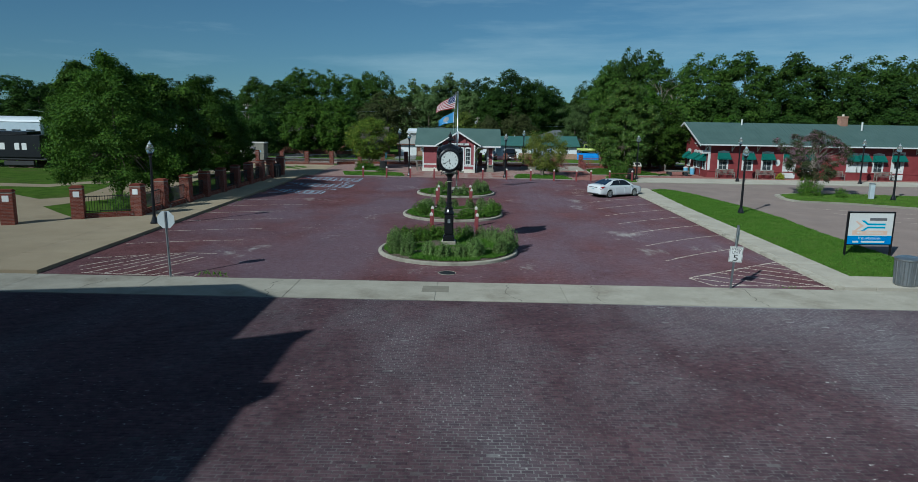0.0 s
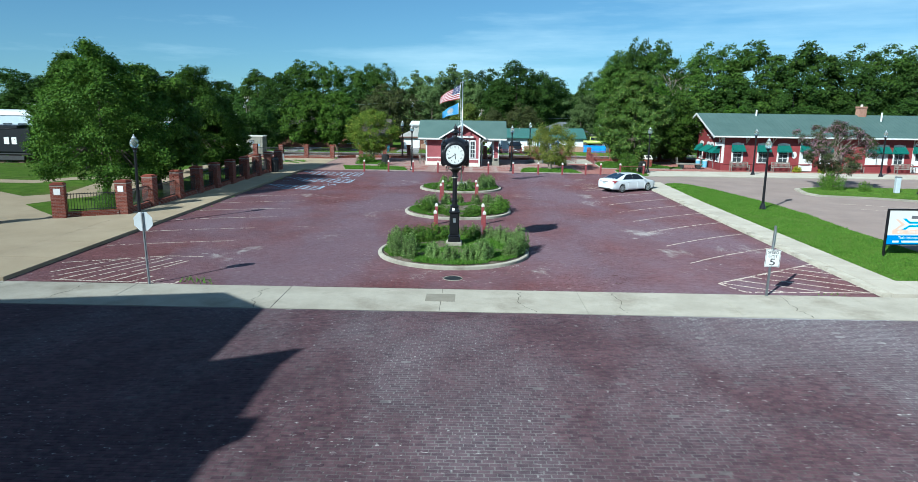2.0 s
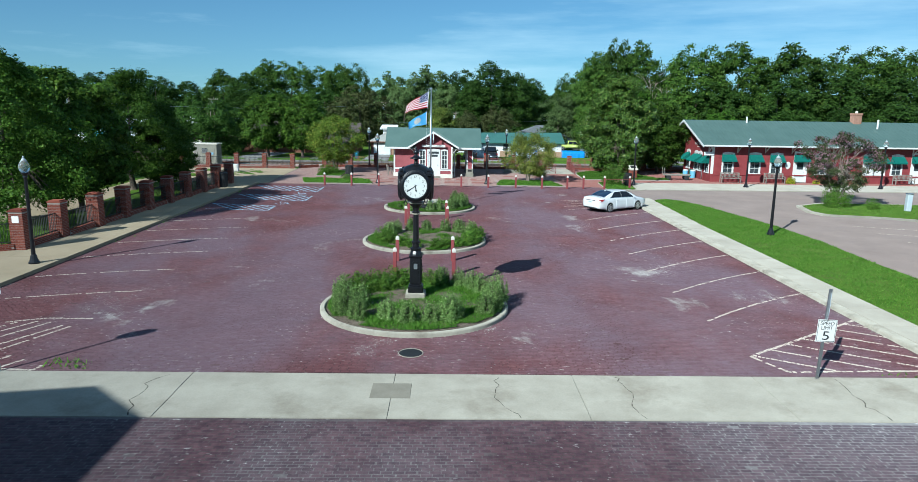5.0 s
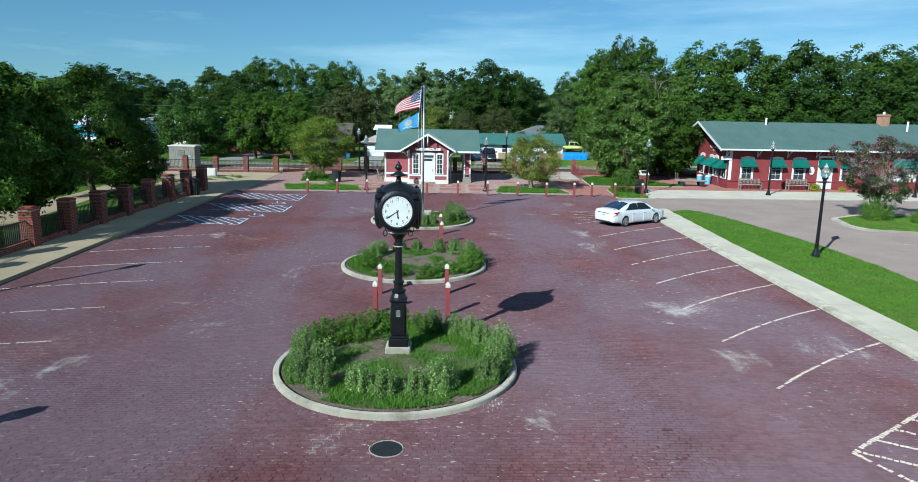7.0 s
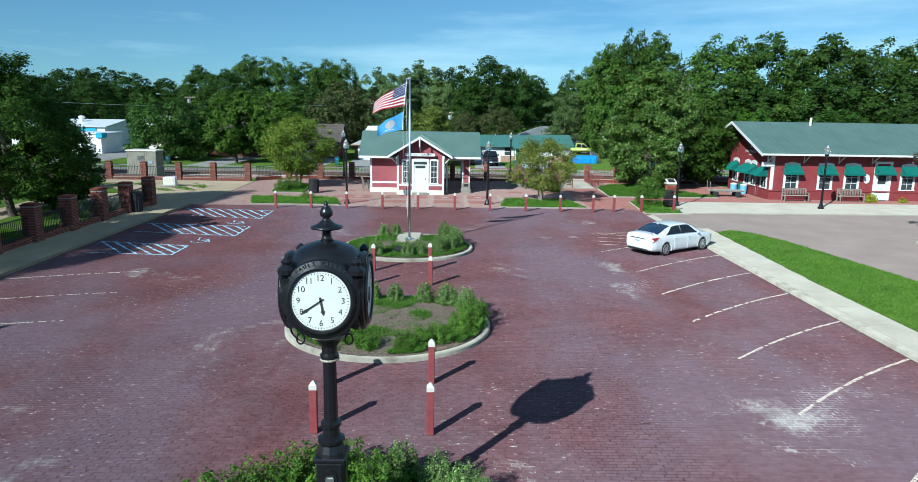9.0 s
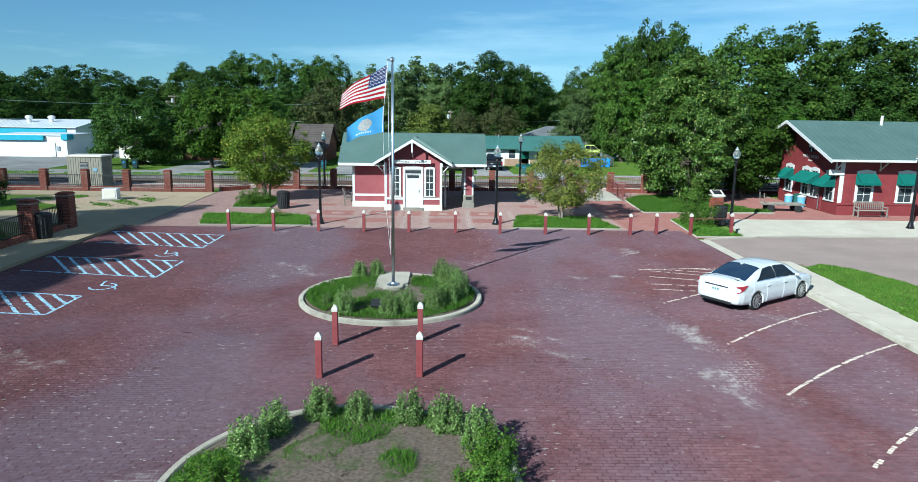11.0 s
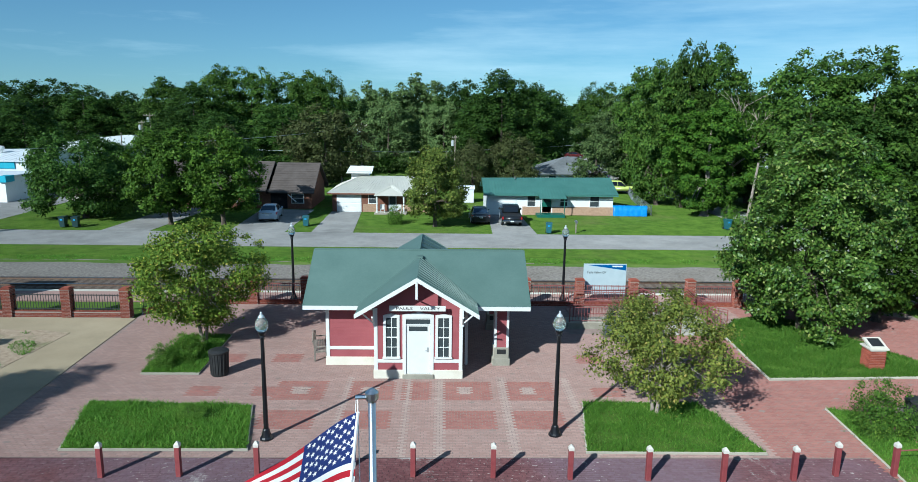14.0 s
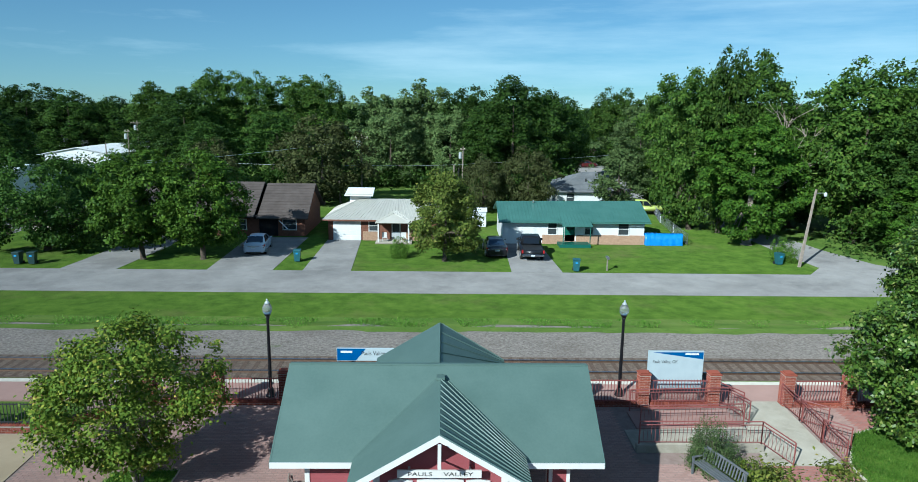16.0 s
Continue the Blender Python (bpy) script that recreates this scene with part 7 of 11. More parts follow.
def tree(name, seed, h, R, z0, trunk, leaf, n, size, bark=None, nb=34, shape="round", stems=1, label="leafy green tree", group="", spread=0.0, flowers=None, clump=(0.13, 0.26), kite=True, sprigs=16, tight=0.30):
    """A tapered trunk, limbs that reach into the crown's clumps, and a crown of single leaves."""
    rng = np.random.default_rng(seed)
    t = thing(name, 0, 0, 0, 0, label, "tree", group)
    blobs = crown_blobs(rng, R, z0, h, nb, shape, clump)
    bm = bmesh.new()
    for s in range(stems):
        a = s * math.tau / max(stems, 1) + 0.5
        foot = Vector((0.12 * math.cos(a), 0.12 * math.sin(a), -0.1)) if stems > 1 else Vector((0, 0, -0.1))
        fork = Vector(((spread + 0.02 * R) * math.cos(a), (spread + 0.02 * R) * math.sin(a), z0 + 0.22 * (h - z0)))
        mid = foot.lerp(fork, 0.5) + Vector(rng.normal(0, 0.03 * R, 3))
        r0 = trunk if stems == 1 else trunk * 0.6
        tube(bm, foot, foot + Vector((0, 0, 0.25)), r0 * 1.5, r0 * 1.05, 9, False)
        tube(bm, foot + Vector((0, 0, 0.25)), mid, r0 * 1.05, r0 * 0.9, 9, False)
        tube(bm, mid, fork, r0 * 0.9, r0 * 0.7, 9, False)
        mine = blobs[s::stems]
        for bx, by, bz, br, _ in mine[:16]:
            e = Vector((bx, by, bz))
            m = fork.lerp(e, 0.5) + Vector((0, 0, 0.08 * (h - z0)))
            tube(bm, fork, m, r0 * 0.38, r0 * 0.22, 6, False)
            tube(bm, m, e, r0 * 0.22, r0 * 0.06, 5, False)
        tube(bm, fork, (0, 0, h - 0.25 * (h - z0)), r0 * 0.65, r0 * 0.12, 7, False)
    part("trunk", bm, bark or M_BARK, t)
    cr = soup("crown", crown_leaves(rng, blobs, n, size, 0.75, sprigs, kite, tight), 1, [leaf], t)
    if flowers:
        sel = [b for b in blobs if b[2] > z0 + 0.35 * (h - z0)]
        soup("blossom", crown_leaves(rng, sel, int(n * 0.28), size * 0.9, 0.95), 1, [flowers], t)
    return t


def plant(proto, rows):
    """Copies of a tree at (x, y, scale across, scale up)."""
    for i, (x, y, s, sz) in enumerate(rows):
        copy_thing(proto, pose(x, y, 0, 0, 0, (i * 67 + x * 31) % 360) @ Matrix.Diagonal((s, s, sz, 1)))


# row of trees inside the park fence
g = "park trees inside the fence"
ta = tree("park_tree", 11, 9.3, 3.7, 1.1, 0.20, L_PARK, 56000, 0.14, nb=160, shape="cone", label="dense green shade tree inside the park fence", group=g, clump=(0.12, 0.22))
ta.matrix_world = pose(-22.3, 48.6, 0.05)
copy_thing(ta, pose(-23.3, 64.9, 0.05, 0, 0, 140) @ Matrix.Diagonal((1.08, 1.08, 0.95, 1)))
tb = tree("park_tree", 12, 8.6, 3.0, 0.9, 0.17, L_OAK, 40000, 0.17, nb=130, shape="tall", label="dark green shade tree inside the park fence", group=g, clump=(0.13, 0.24), kite=False)
tb.matrix_world = pose(-21.6, 54.3, 0.05)
copy_thing(tb, pose(-22.0, 66.6, 0.05, 0, 0, 200) @ Matrix.Diagonal((0.85, 0.85, 0.66, 1)))
copy_thing(ta, pose(-34.3, 68.0, 0.05, 0, 0, 250))
copy_thing(tb, pose(-40.0, 78.0, 0.05, 0, 0, 20) @ Matrix.Diagonal((1.3, 1.3, 1.28, 1)))

# trees on the plaza
tp = tree("plaza_tree", 21, 5.55, 2.5, 1.0, 0.12, L_PEAR, 30000, 0.125, M_PALEBARK, 150, "round", 3, "small yellow-green multi-stemmed tree in a grass bed", "plaza trees", 0.35, None, (0.08, 0.20), True, 12, 0.5)
tp.matrix_world = pose(-10.8, 80.9, 0.05)
tq = tree("plaza_tree", 22, 4.4, 2.2, 0.85, 0.10, L_PEARLIGHT, 19000, 0.11, M_PALEBARK, 140, "round", 3, "small airy yellow-green tree in a grass bed", "plaza trees", 0.3, None, (0.08, 0.19), True, 10, 0.6)
tq.matrix_world = pose(7.45, 73.8, 0.05)
mg = tree("magnolia_tree", 31, 10.0, 3.5, 0.5, 0.22, L_MAGNOLIA, 98000, 0.16, M_BARK, 270, "cone", 2, "large dark glossy magnolia down to the ground", clump=(0.11, 0.22), sprigs=12, tight=0.27, spread=0.15)
mg.matrix_world = pose(17.5, 83.2, 0.05)
mh2 = tree("round_tree", 32, 7.4, 2.8, 0.5, 0.2, L_OAK, 24000, 0.16, M_BARK, 90, "round", 1, "rounded green tree near the station's end wall", kite=False)
mh2.matrix_world = pose(22.2, 84.6, 0.05)
cm = tree("crape_myrtle", 41, 5.1, 2.3, 1.2, 0.10, L_MYRTLE, 16000, 0.11, M_PALEBARK, 80, "vase", 5, "crape myrtle with faded pink blossom and many stems", "", 0.55, L_BLOOM, (0.1, 0.2))
cm.matrix_world = pose(27.1, 59.9, 0.14)

# trees at the houses
hg = "trees along the far street"
h1 = tree("street_tree", 51, 9.6, 3.7, 1.3, 0.22, L_OAK, 26000, 0.23, M_BARK, 110, "round", 1, "tall green street tree on a house lawn", hg, kite=False)
h1.matrix_world = pose(-27.4, 119.6, FAR)
copy_thing(h1, pose(-22.2, 119.8, FAR, 0, 0, 100) @ Matrix.Diagonal((1.04, 1.04, 1.0, 1)))
h3 = tree("street_tree", 52, 8.3, 3.3, 0.9, 0.2, L_PEAROLD, 20000, 0.20, M_BARK, 90, "cone", 1, "yellow-green street tree on a house lawn", hg, kite=False)
h3.matrix_world = pose(-0.9, 119.8, FAR)
h4 = tree("big_shade_tree", 53, 13.3, 4.5, 0.9, 0.45, L_MAPLE, 46000, 0.25, M_PALEBARK, 150, "tall", 1, "broad green shade tree on the corner lawn", hg, 0.0, None, (0.09, 0.2), False)
h4.matrix_world = pose(30.0, 128.5, FAR)
h5 = tree("dark_tree", 54, 8.8, 5.8, 0.5, 0.35, L_DARKLEAF, 30000, 0.24, M_BARK, 120, "vase", 3, "dark spreading tree on the far corner", hg, 0.6, kite=False, clump=(0.10, 0.2))
h5.matrix_world = pose(-37.6, 123.0, FAR)
copy_thing(h4, pose(41.5, 119.0, FAR, 0, 0, 150) @ Matrix.Diagonal((0.75, 0.75, 0.62, 1)))

# woods behind
wood = dict(kite=False, clump=(0.13, 0.26), sprigs=15, tight=0.29)
wa = tree("wood_tree", 61, 20, 6.4, 1.0, 0.40, L_FARA, 25000, 0.36, M_BARK, 150, "tall", 1, "tall dense green tree of the woods", "woods behind the houses", **wood)
wb_ = tree("wood_tree", 62, 20, 6.2, 0.8, 0.40, L_DARKLEAF, 23000, 0.37, M_BARK, 140, "round", 1, "tall dark green tree of the woods", "woods behind the houses", **wood)
wc = tree("wood_tree", 63, 20, 6.2, 0.8, 0.40, L_FARB, 14000, 0.44, M_BARK, 110, "tall", 1, "pale grey-green tree of the woods", "woods behind the houses", **wood)
wd = tree("wood_tree", 64, 14, 6.6, 0.6, 0.40, L_FARC, 14000, 0.40, M_BARK, 110, "round", 1, "russet dark tree of the woods", "woods behind the houses", **wood)
we = tree("far_tree", 65, 20, 6.4, 1.0, 0.40, L_FARA, 5000, 0.80, M_BARK, 60, "round", 1, "distant green tree of the woods", "woods behind the houses", kite=False, clump=(0.2, 0.34))
wa.matrix_world, wb_.matrix_world, wc.matrix_world, wd.matrix_world = pose(-52, 214, FAR) @ Matrix.Diagonal((1.0, 1.0, 1.02, 1)), pose(10, 172, FAR) @ Matrix.Diagonal((1, 1, 0.9, 1)), pose(-4, 184, FAR) @ Matrix.Diagonal((0.95, 0.95, 0.88, 1)), pose(-17.7, 154, FAR) @ Matrix.Diagonal((0.9, 0.9, 0.82, 1))
we.matrix_world = pose(-150, 262, FAR) @ Matrix.Diagonal((1.7, 1.7, 0.9, 1))


def woods(proto, rows):
    """Trees of the woods at (x, y, height, width)."""
    top = 14 if proto is wd else 20
    for i, (x, y, h, s) in enumerate(rows):
        h *= 1.02 if x > 38 else 0.88 if x < -60 else 0.97 if x < -34 else 1.10
        copy_thing(proto, pose(x, y, FAR, 0, 0, (i * 67 + x * 31) % 360) @ Matrix.Diagonal((s, s, h / top, 1)))


# the skyline from the far side of the park round to the station
woods(wb_, [(-113, 215, 17.9, 1.1), (-101, 215, 20.5, 1.1), (-93, 215, 21.0, 1.1)])
woods(wa, [(-63, 210, 19.5, 1.0), (-45, 215, 20.5, 1.0), (-36, 223, 19.8, 1.1), (-27, 200, 17.0, 0.9), (34, 200, 15.5, 0.8), (29, 152, 16.0, 0.75), (27, 137, 16.0, 0.7), (29.6, 135, 17.8, 0.55)])
woods(wb_, [(-84, 215, 19.6, 1.1), (-77, 220, 18.0, 1.0), (-55, 205, 18.6, 1.0), (15, 175, 16.5, 0.9), (20, 185, 15.2, 0.9), (3, 180, 16.6, 0.85), (34, 220, 13.7, 0.9), (-26, 240, 14.0, 1.0), (6, 174, 14.0, 0.8), (40, 140, 16.8, 0.85)])
woods(wc, [(-7, 184, 16.2, 0.8), (-14, 190, 16.8, 0.9), (-10, 176, 13.0, 0.8), (0, 176, 13.5, 0.7), (31, 172, 15.5, 0.75), (22, 150, 11.0, 0.6)])
woods(wa, [(34, 138, 17.6, 0.85), (42, 130, 18.0, 0.9), (48, 128, 18.3, 0.95), (57, 128, 18.3, 1.0), (69, 130, 18.2, 1.0), (80, 135, 18.4, 1.05), (95, 140, 12.5, 1.0), (108, 145, 12.0, 1.0), (125, 150, 11.5, 1.1)])
woods(wb_, [(44, 124, 13.5, 0.75), (52, 122, 15.0, 0.8), (63, 124, 16.0, 0.85), (74, 126, 15.5, 0.9), (88, 130, 10.0, 0.8), (50, 114, 9.0, 0.6), (57, 112, 9.5, 0.6), (66, 114, 10.5, 0.7), (76, 116, 12.0, 0.8), (90, 120, 9.0, 0.8)])
woods(wb_, [(-96, 150, 17.5, 1.0), (-104, 140, 18.0, 1.0), (-112, 132, 18.5, 1.0), (-88, 146, 16.0, 0.9), (-122, 128, 18.0, 1.1), (-78, 160, 15.5, 0.9), (-70, 168, 15.5, 0.9), (-133, 120, 18.0, 1.1)])
woods(wd, [(10, 150, 9.0, 0.6), (-32, 152, 9.5, 0.6), (4, 148, 8.0, 0.5), (46, 136, 11.0, 0.7)])
woods(wb_, [(-38, 168, 12.0, 0.8), (-46, 172, 13.0, 0.8), (-28, 172, 12.0, 0.8), (-22, 166, 10.0, 0.7), (-84, 176, 15.0, 1.0), (-100, 170, 16.0, 1.0)])
rows = []
rw = np.random.default_rng(5)
for k in range(26):
    x = -170 + 340 * (k + rw.uniform(0, 1)) / 26
    if 26 < x < 40:
        continue
    rows.append((x, 240 + rw.uniform(0, 40), rw.uniform(13.5, 17.0), rw.uniform(1.5, 1.9)))
woods(we, rows)
# low undergrowth in front of the woods
under = []
for k in range(80):
    x = -140 + 280 * k / 80 + rw.uniform(-2, 2)
    y = 158 + rw.uniform(-3, 18)
    if 20 < x < 40:
        y += 60
    if x > 40:
        y = 118 + rw.uniform(0, 10)
    under.append((x, y, FAR + rw.uniform(0.8, 1.8), rw.uniform(3.0, 5.0), rw.uniform(2.0, 3.6)))
tagged(soup("undergrowth", crown_leaves(rw, under, 70000, 0.42, 0.6, 20, False, 0.4), 1, [L_DARKLEAF]), "dark tangled undergrowth at the wood's edge", "undergrowth", "", "stuff")

# dead branches of the bare tree
dt = thing("dead_tree", 34.5, 133, FAR, 0, "bare dead tree with thin grey branches", "tree")
bm = bmesh.new()


def twig(bm, p, d, l, r, depth, rng):
    e = p + d * l
    tube(bm, p, e, r, r * 0.65, 5, False)
    if depth:
        for _ in range(3):
            nd = (d + Vector(rng.normal(0, 0.42, 3))).normalized()
            nd.z = abs(nd.z) * 0.9 + 0.1
            twig(bm, p.lerp(e, rng.uniform(0.55, 1.0)), nd.normalized(), l * rng.uniform(0.6, 0.8), r * 0.55, depth - 1, rng)


twig(bm, Vector((0, 0, 0)), Vector((0.05, 0, 1)), 6.5, 0.3, 4, np.random.default_rng(3))
part("trunk", bm, M_PALEBARK, dt)


# ---- shrubs in beds ----
def shrub(name, seed, r, h, leaf, n, size, label, group, spiky=True):
    """A dense bush of upright shoots, each clad in small leaves; spiky: the shoots stand steeply and end in points."""
    rng = np.random.default_rng(seed)
    s = thing(name, 0, 0, 0, 0, label, "shrub", group)
    bm = bmesh.new()
    bl = []
    shoots = 22 if spiky else 14
    for i in range(shoots):
        a, q = i * 2.39996 + rng.normal(0, 0.3), (i / shoots) ** 0.5
        lean = 0.55 if spiky else 0.8
        foot = Vector((r * 0.55 * q * math.cos(a), r * 0.55 * q * math.sin(a), -0.05))
        tip = Vector((r * lean * 1.25 * q * math.cos(a), r * lean * 1.25 * q * math.sin(a), h * (1 - 0.5 * q * q) * rng.uniform(0.8, 1.05)))
        tube(bm, foot * 0.5, tip, 0.012, 0.003, 4, False)
        steps = 6 if spiky else 4
        for k in range(steps):
            f = 0.12 + 0.88 * k / (steps - 1)
            c = foot.lerp(tip, f)
            w = (r * 0.25 * (1.15 - 0.75 * f)) if spiky else r * 0.32 * (1.1 - 0.4 * f)
            bl.append((c.x, c.y, max(0.05, c.z), w, h * (0.13 if spiky else 0.16)))
    part("stem", bm, M_BARK, s)
    soup("foliage", crown_leaves(rng, bl, n, size, 0.5, 5, True, 0.4), 1, [leaf], s)
    return s


gs = "shrubs in the island beds"
s1 = shrub("silver_shrub", 71, 0.50, 0.92, L_SHRUB, 7000, 0.045, "pale grey-green shrub in the island bed", gs)
s2 = shrub("silver_shrub", 72, 0.42, 0.66, L_SHRUB, 5500, 0.043, "low pale grey-green shrub in the island bed", gs)
s3 = shrub("green_shrub", 73, 0.52, 0.58, L_SHRUBGREEN, 5000, 0.050, "bright green leafy shrub in the island bed", gs, False)
s1.matrix_world, s2.matrix_world, s3.matrix_world = pose(-3.05, 34.9, 0.15), pose(-0.9, 33.1, 0.15), pose(-2.2, 37.0, 0.15)


def scatter(proto, rows, z=0.15):
    for i, (x, y, s) in enumerate(rows):
        copy_thing(proto, pose(x, y, z, 0, 0, (i * 97) % 360) @ Matrix.Diagonal((s, s, s * 1.0, 1)))


scatter(s1, [(-2.9, 33.9, 0.95), (-2.4, 33.4, 0.8), (0.35, 33.3, 0.95), (1.75, 34.6, 1.0), (1.95, 35.5, 1.05), (1.5, 36.4, 0.8), (-3.2, 35.6, 0.9), (0.7, 37.3, 0.75), (0.55, 33.6, 0.8), (1.2, 36.9, 0.8)])
scatter(s2, [(-0.2, 33.2, 0.9), (-1.5, 33.3, 1.0), (-2.5, 34.6, 1.2), (1.5, 34.0, 1.0), (0.1, 37.7, 1.0)])
scatter(s3, [(-1.6, 37.5, 1.0), (-2.7, 36.5, 1.1), (-1.0, 37.8, 1.0), (-3.0, 36.0, 0.9), (-0.2, 37.4, 0.9), (-1.9, 36.6, 0.8)])
scatter(s3, [(-2.8, 46.0, 0.95), (-2.4, 45.1, 0.9), (-1.2, 44.1, 0.7), (0.1, 44.3, 0.85), (0.6, 44.6, 0.8), (1.3, 45.2, 0.9), (1.6, 46.0, 1.0), (1.7, 47.0, 0.9), (-0.2, 44.0, 0.7), (-1.7, 44.6, 0.8)])
scatter(s2, [(-1.6, 48.7, 1.0), (-0.8, 48.6, 0.9), (0.2, 48.5, 1.0), (0.9, 48.2, 1.1), (1.5, 47.6, 1.1), (-2.6, 47.2, 1.1), (-2.3, 48.0, 1.0)])
scatter(s1, [(-2.15, 55.7, 0.85), (-0.75, 55.4, 0.8), (-0.25, 55.7, 0.85), (0.55, 56.1, 0.9), (1.25, 57.2, 0.95), (1.35, 58.0, 0.9), (0.75, 59.6, 0.9), (0.9, 59.1, 0.8), (1.2, 58.7, 0.85), (0.95, 56.5, 0.8)])
scatter(s2, [(-2.2, 60.0, 0.9), (-1.6, 60.2, 0.9), (-2.8, 56.6, 0.5), (-2.1, 55.5, 0.9)])
bs = shrub("bushy_shrub", 74, 1.1, 1.5, L_SHRUBGREEN, 11000, 0.075, "dense dark green shrub", "", False)
bs.matrix_world = pose(14.45, 72.2, 0.05) @ Matrix.Diagonal((0.88, 0.88, 1.15, 1))
copy_thing(bs, pose(26.9, 59.5, 0.12) @ Matrix.Diagonal((0.9, 0.9, 0.85, 1)))
copy_thing(bs, pose(-10.9, 79.0, 0.05) @ Matrix.Diagonal((0.8, 1.1, 0.5, 1)))
copy_thing(bs, pose(-11.4, 77.9, 0.05) @ Matrix.Diagonal((0.55, 0.6, 0.5, 1)))
copy_thing(bs, pose(-20.0, 44.4, 0.05) @ Matrix.Diagonal((0.6, 0.6, 0.65, 1)))
copy_thing(bs, pose(29.0, 58.7, 0.12) @ Matrix.Diagonal((0.45, 0.45, 0.4, 1)))
copy_thing(bs, pose(-8.6, 73.2, 0.05) @ Matrix.Diagonal((0.55, 0.3, 0.3, 1)))
copy_thing(bs, pose(29.8, 120.5, FAR) @ Matrix.Diagonal((1.2, 1.2, 1.2, 1)))
copy_thing(bs, pose(-5.0, 121.0, FAR) @ Matrix.Diagonal((0.9, 0.9, 1.0, 1)))
yb = shrub("yellow_shrub", 75, 0.8, 0.85, L_PEAR, 7000, 0.06, "yellow-green shrub beside the bench", "", False)
yb.matrix_world = pose(9.2, 80.9, 0) @ Matrix.Diagonal((0.9, 0.9, 1.0, 1))
copy_thing(yb, pose(9.3, 79.7, 0) @ Matrix.Diagonal((0.75, 0.75, 0.7, 1)))
rb = shrub("ramp_bush", 77, 1.15, 1.85, L_SILVERGREEN, 12000, 0.06, "tall loose grey-green bush beside the ramp railing", "")
rb.matrix_world = pose(8.3, 82.1, 0)
yf = shrub("flower_clump", 76, 0.55, 0.45, L_YELLOW, 2200, 0.07, "low clump of bright yellow flowers by the station", "yellow flower clumps", False)
yf.matrix_world = pose(32.0, 76.0, 0) @ Matrix.Diagonal((0.8, 0.8, 0.9, 1))
copy_thing(yf, pose(34.4, 76.0, 0) @ Matrix.Diagonal((0.75, 0.75, 0.8, 1)))
copy_thing(yf, pose(32.2, 76.3, 0.2) @ Matrix.Diagonal((0.8, 0.8, 0.9, 1)))


# ---- grass ----
def in_poly(px, py, pts):
    ok = np.zeros(len(px), bool)
    n = len(pts)
    for i in range(n):
        (x0, y0), (x1, y1) = pts[i], pts[(i + 1) % n]
        if y0 == y1:
            continue
        c = ((y0 > py) != (y1 > py)) & (px < (x1 - x0) * (py - y0) / (y1 - y0) + x0)
        ok ^= c
    return ok


def grass(name, pts, density, h, z, rng, wid=0.03, keep=None, label="tufts of green grass", uneven=0.6):
    """Single blades that lean and bend, in tufts of uneven height."""
    xs_, ys_ = [p[0] for p in pts], [p[1] for p in pts]
    n = int(density * (max(xs_) - min(xs_)) * (max(ys_) - min(ys_)))
    x, y = rng.uniform(min(xs_), max(xs_), n), rng.uniform(min(ys_), max(ys_), n)
    ok = in_poly(x, y, pts)
    if keep is not None:
        ok &= keep(x, y)
    x, y = x[ok], y[ok]
    n = len(x)
    a, lean = rng.uniform(0, math.tau, n), rng.normal(0, 0.6, (n, 2))
    tuft = 0.5 + 0.5 * np.sin(x * 2.3 + 1.7 * np.sin(y * 1.3)) * np.sin(y * 2.9 + 1.3 * np.sin(x * 1.7))
    hh = h * rng.uniform(0.4, 1.3, n) * (1 - uneven + 2 * uneven * tuft)
    dx, dy = np.cos(a) * wid, np.sin(a) * wid
    v = np.stack([np.stack([x - dx, y - dy, np.full(n, z)], 1), np.stack([x + dx, y + dy, np.full(n, z)], 1),
                  np.stack([x + lean[:, 0] * hh, y + lean[:, 1] * hh, z + hh], 1)], axis=1)
    return tagged(soup(name, v, 1, [L_GRASS]), label, "grass", "", "stuff")


rg = np.random.default_rng(9)
for pts in (GRASS_L, GRASS_C, GRASS_K, GRASS_M, BED_L):
    mx, my = sum(p[0] for p in pts) / len(pts), sum(p[1] for p in pts) / len(pts)
    grass("bed_grass", [(mx + (x - mx) * 0.99, my + (y - my) * 0.985) for x, y in pts], 900, 0.12, 0.07, rg, 0.014, label="long unmown grass in the bed")
grass("lawn_grass", LAWN_R, 420, 0.05, 0.10, rg, 0.018, label="short lawn grass beside the sidewalk")
grass("island_grass", [(33 + (x - 33) * 0.95, 56.2 + (y - 56.2) * 0.92) for x, y in ISLAND_R], 45, 0.07, 0.14, rg, 0.025, label="short grass on the lot island")
for k, (cx, cy, r) in enumerate(ISLES):
    circ = [(cx + (r - 0.24) * math.cos(i * math.tau / 24), cy + (r - 0.24) * math.sin(i * math.tau / 24)) for i in range(24)]
    sx, sy = k * 3.1, k * 7.7
    patchy = np.vectorize(lambda x, y: noise.noise((x * 0.9 + sx, y * 0.9 + sy, 0.3)) > (-0.42, 0.02, -0.34)[k] and not (k == 2 and -1.45 < x < -0.25 and 57.9 < y < 60.6))
    grass("bed_weeds", circ, 1700, 0.09, 0.15, rg, 0.013, patchy, "weedy grass in the island bed")
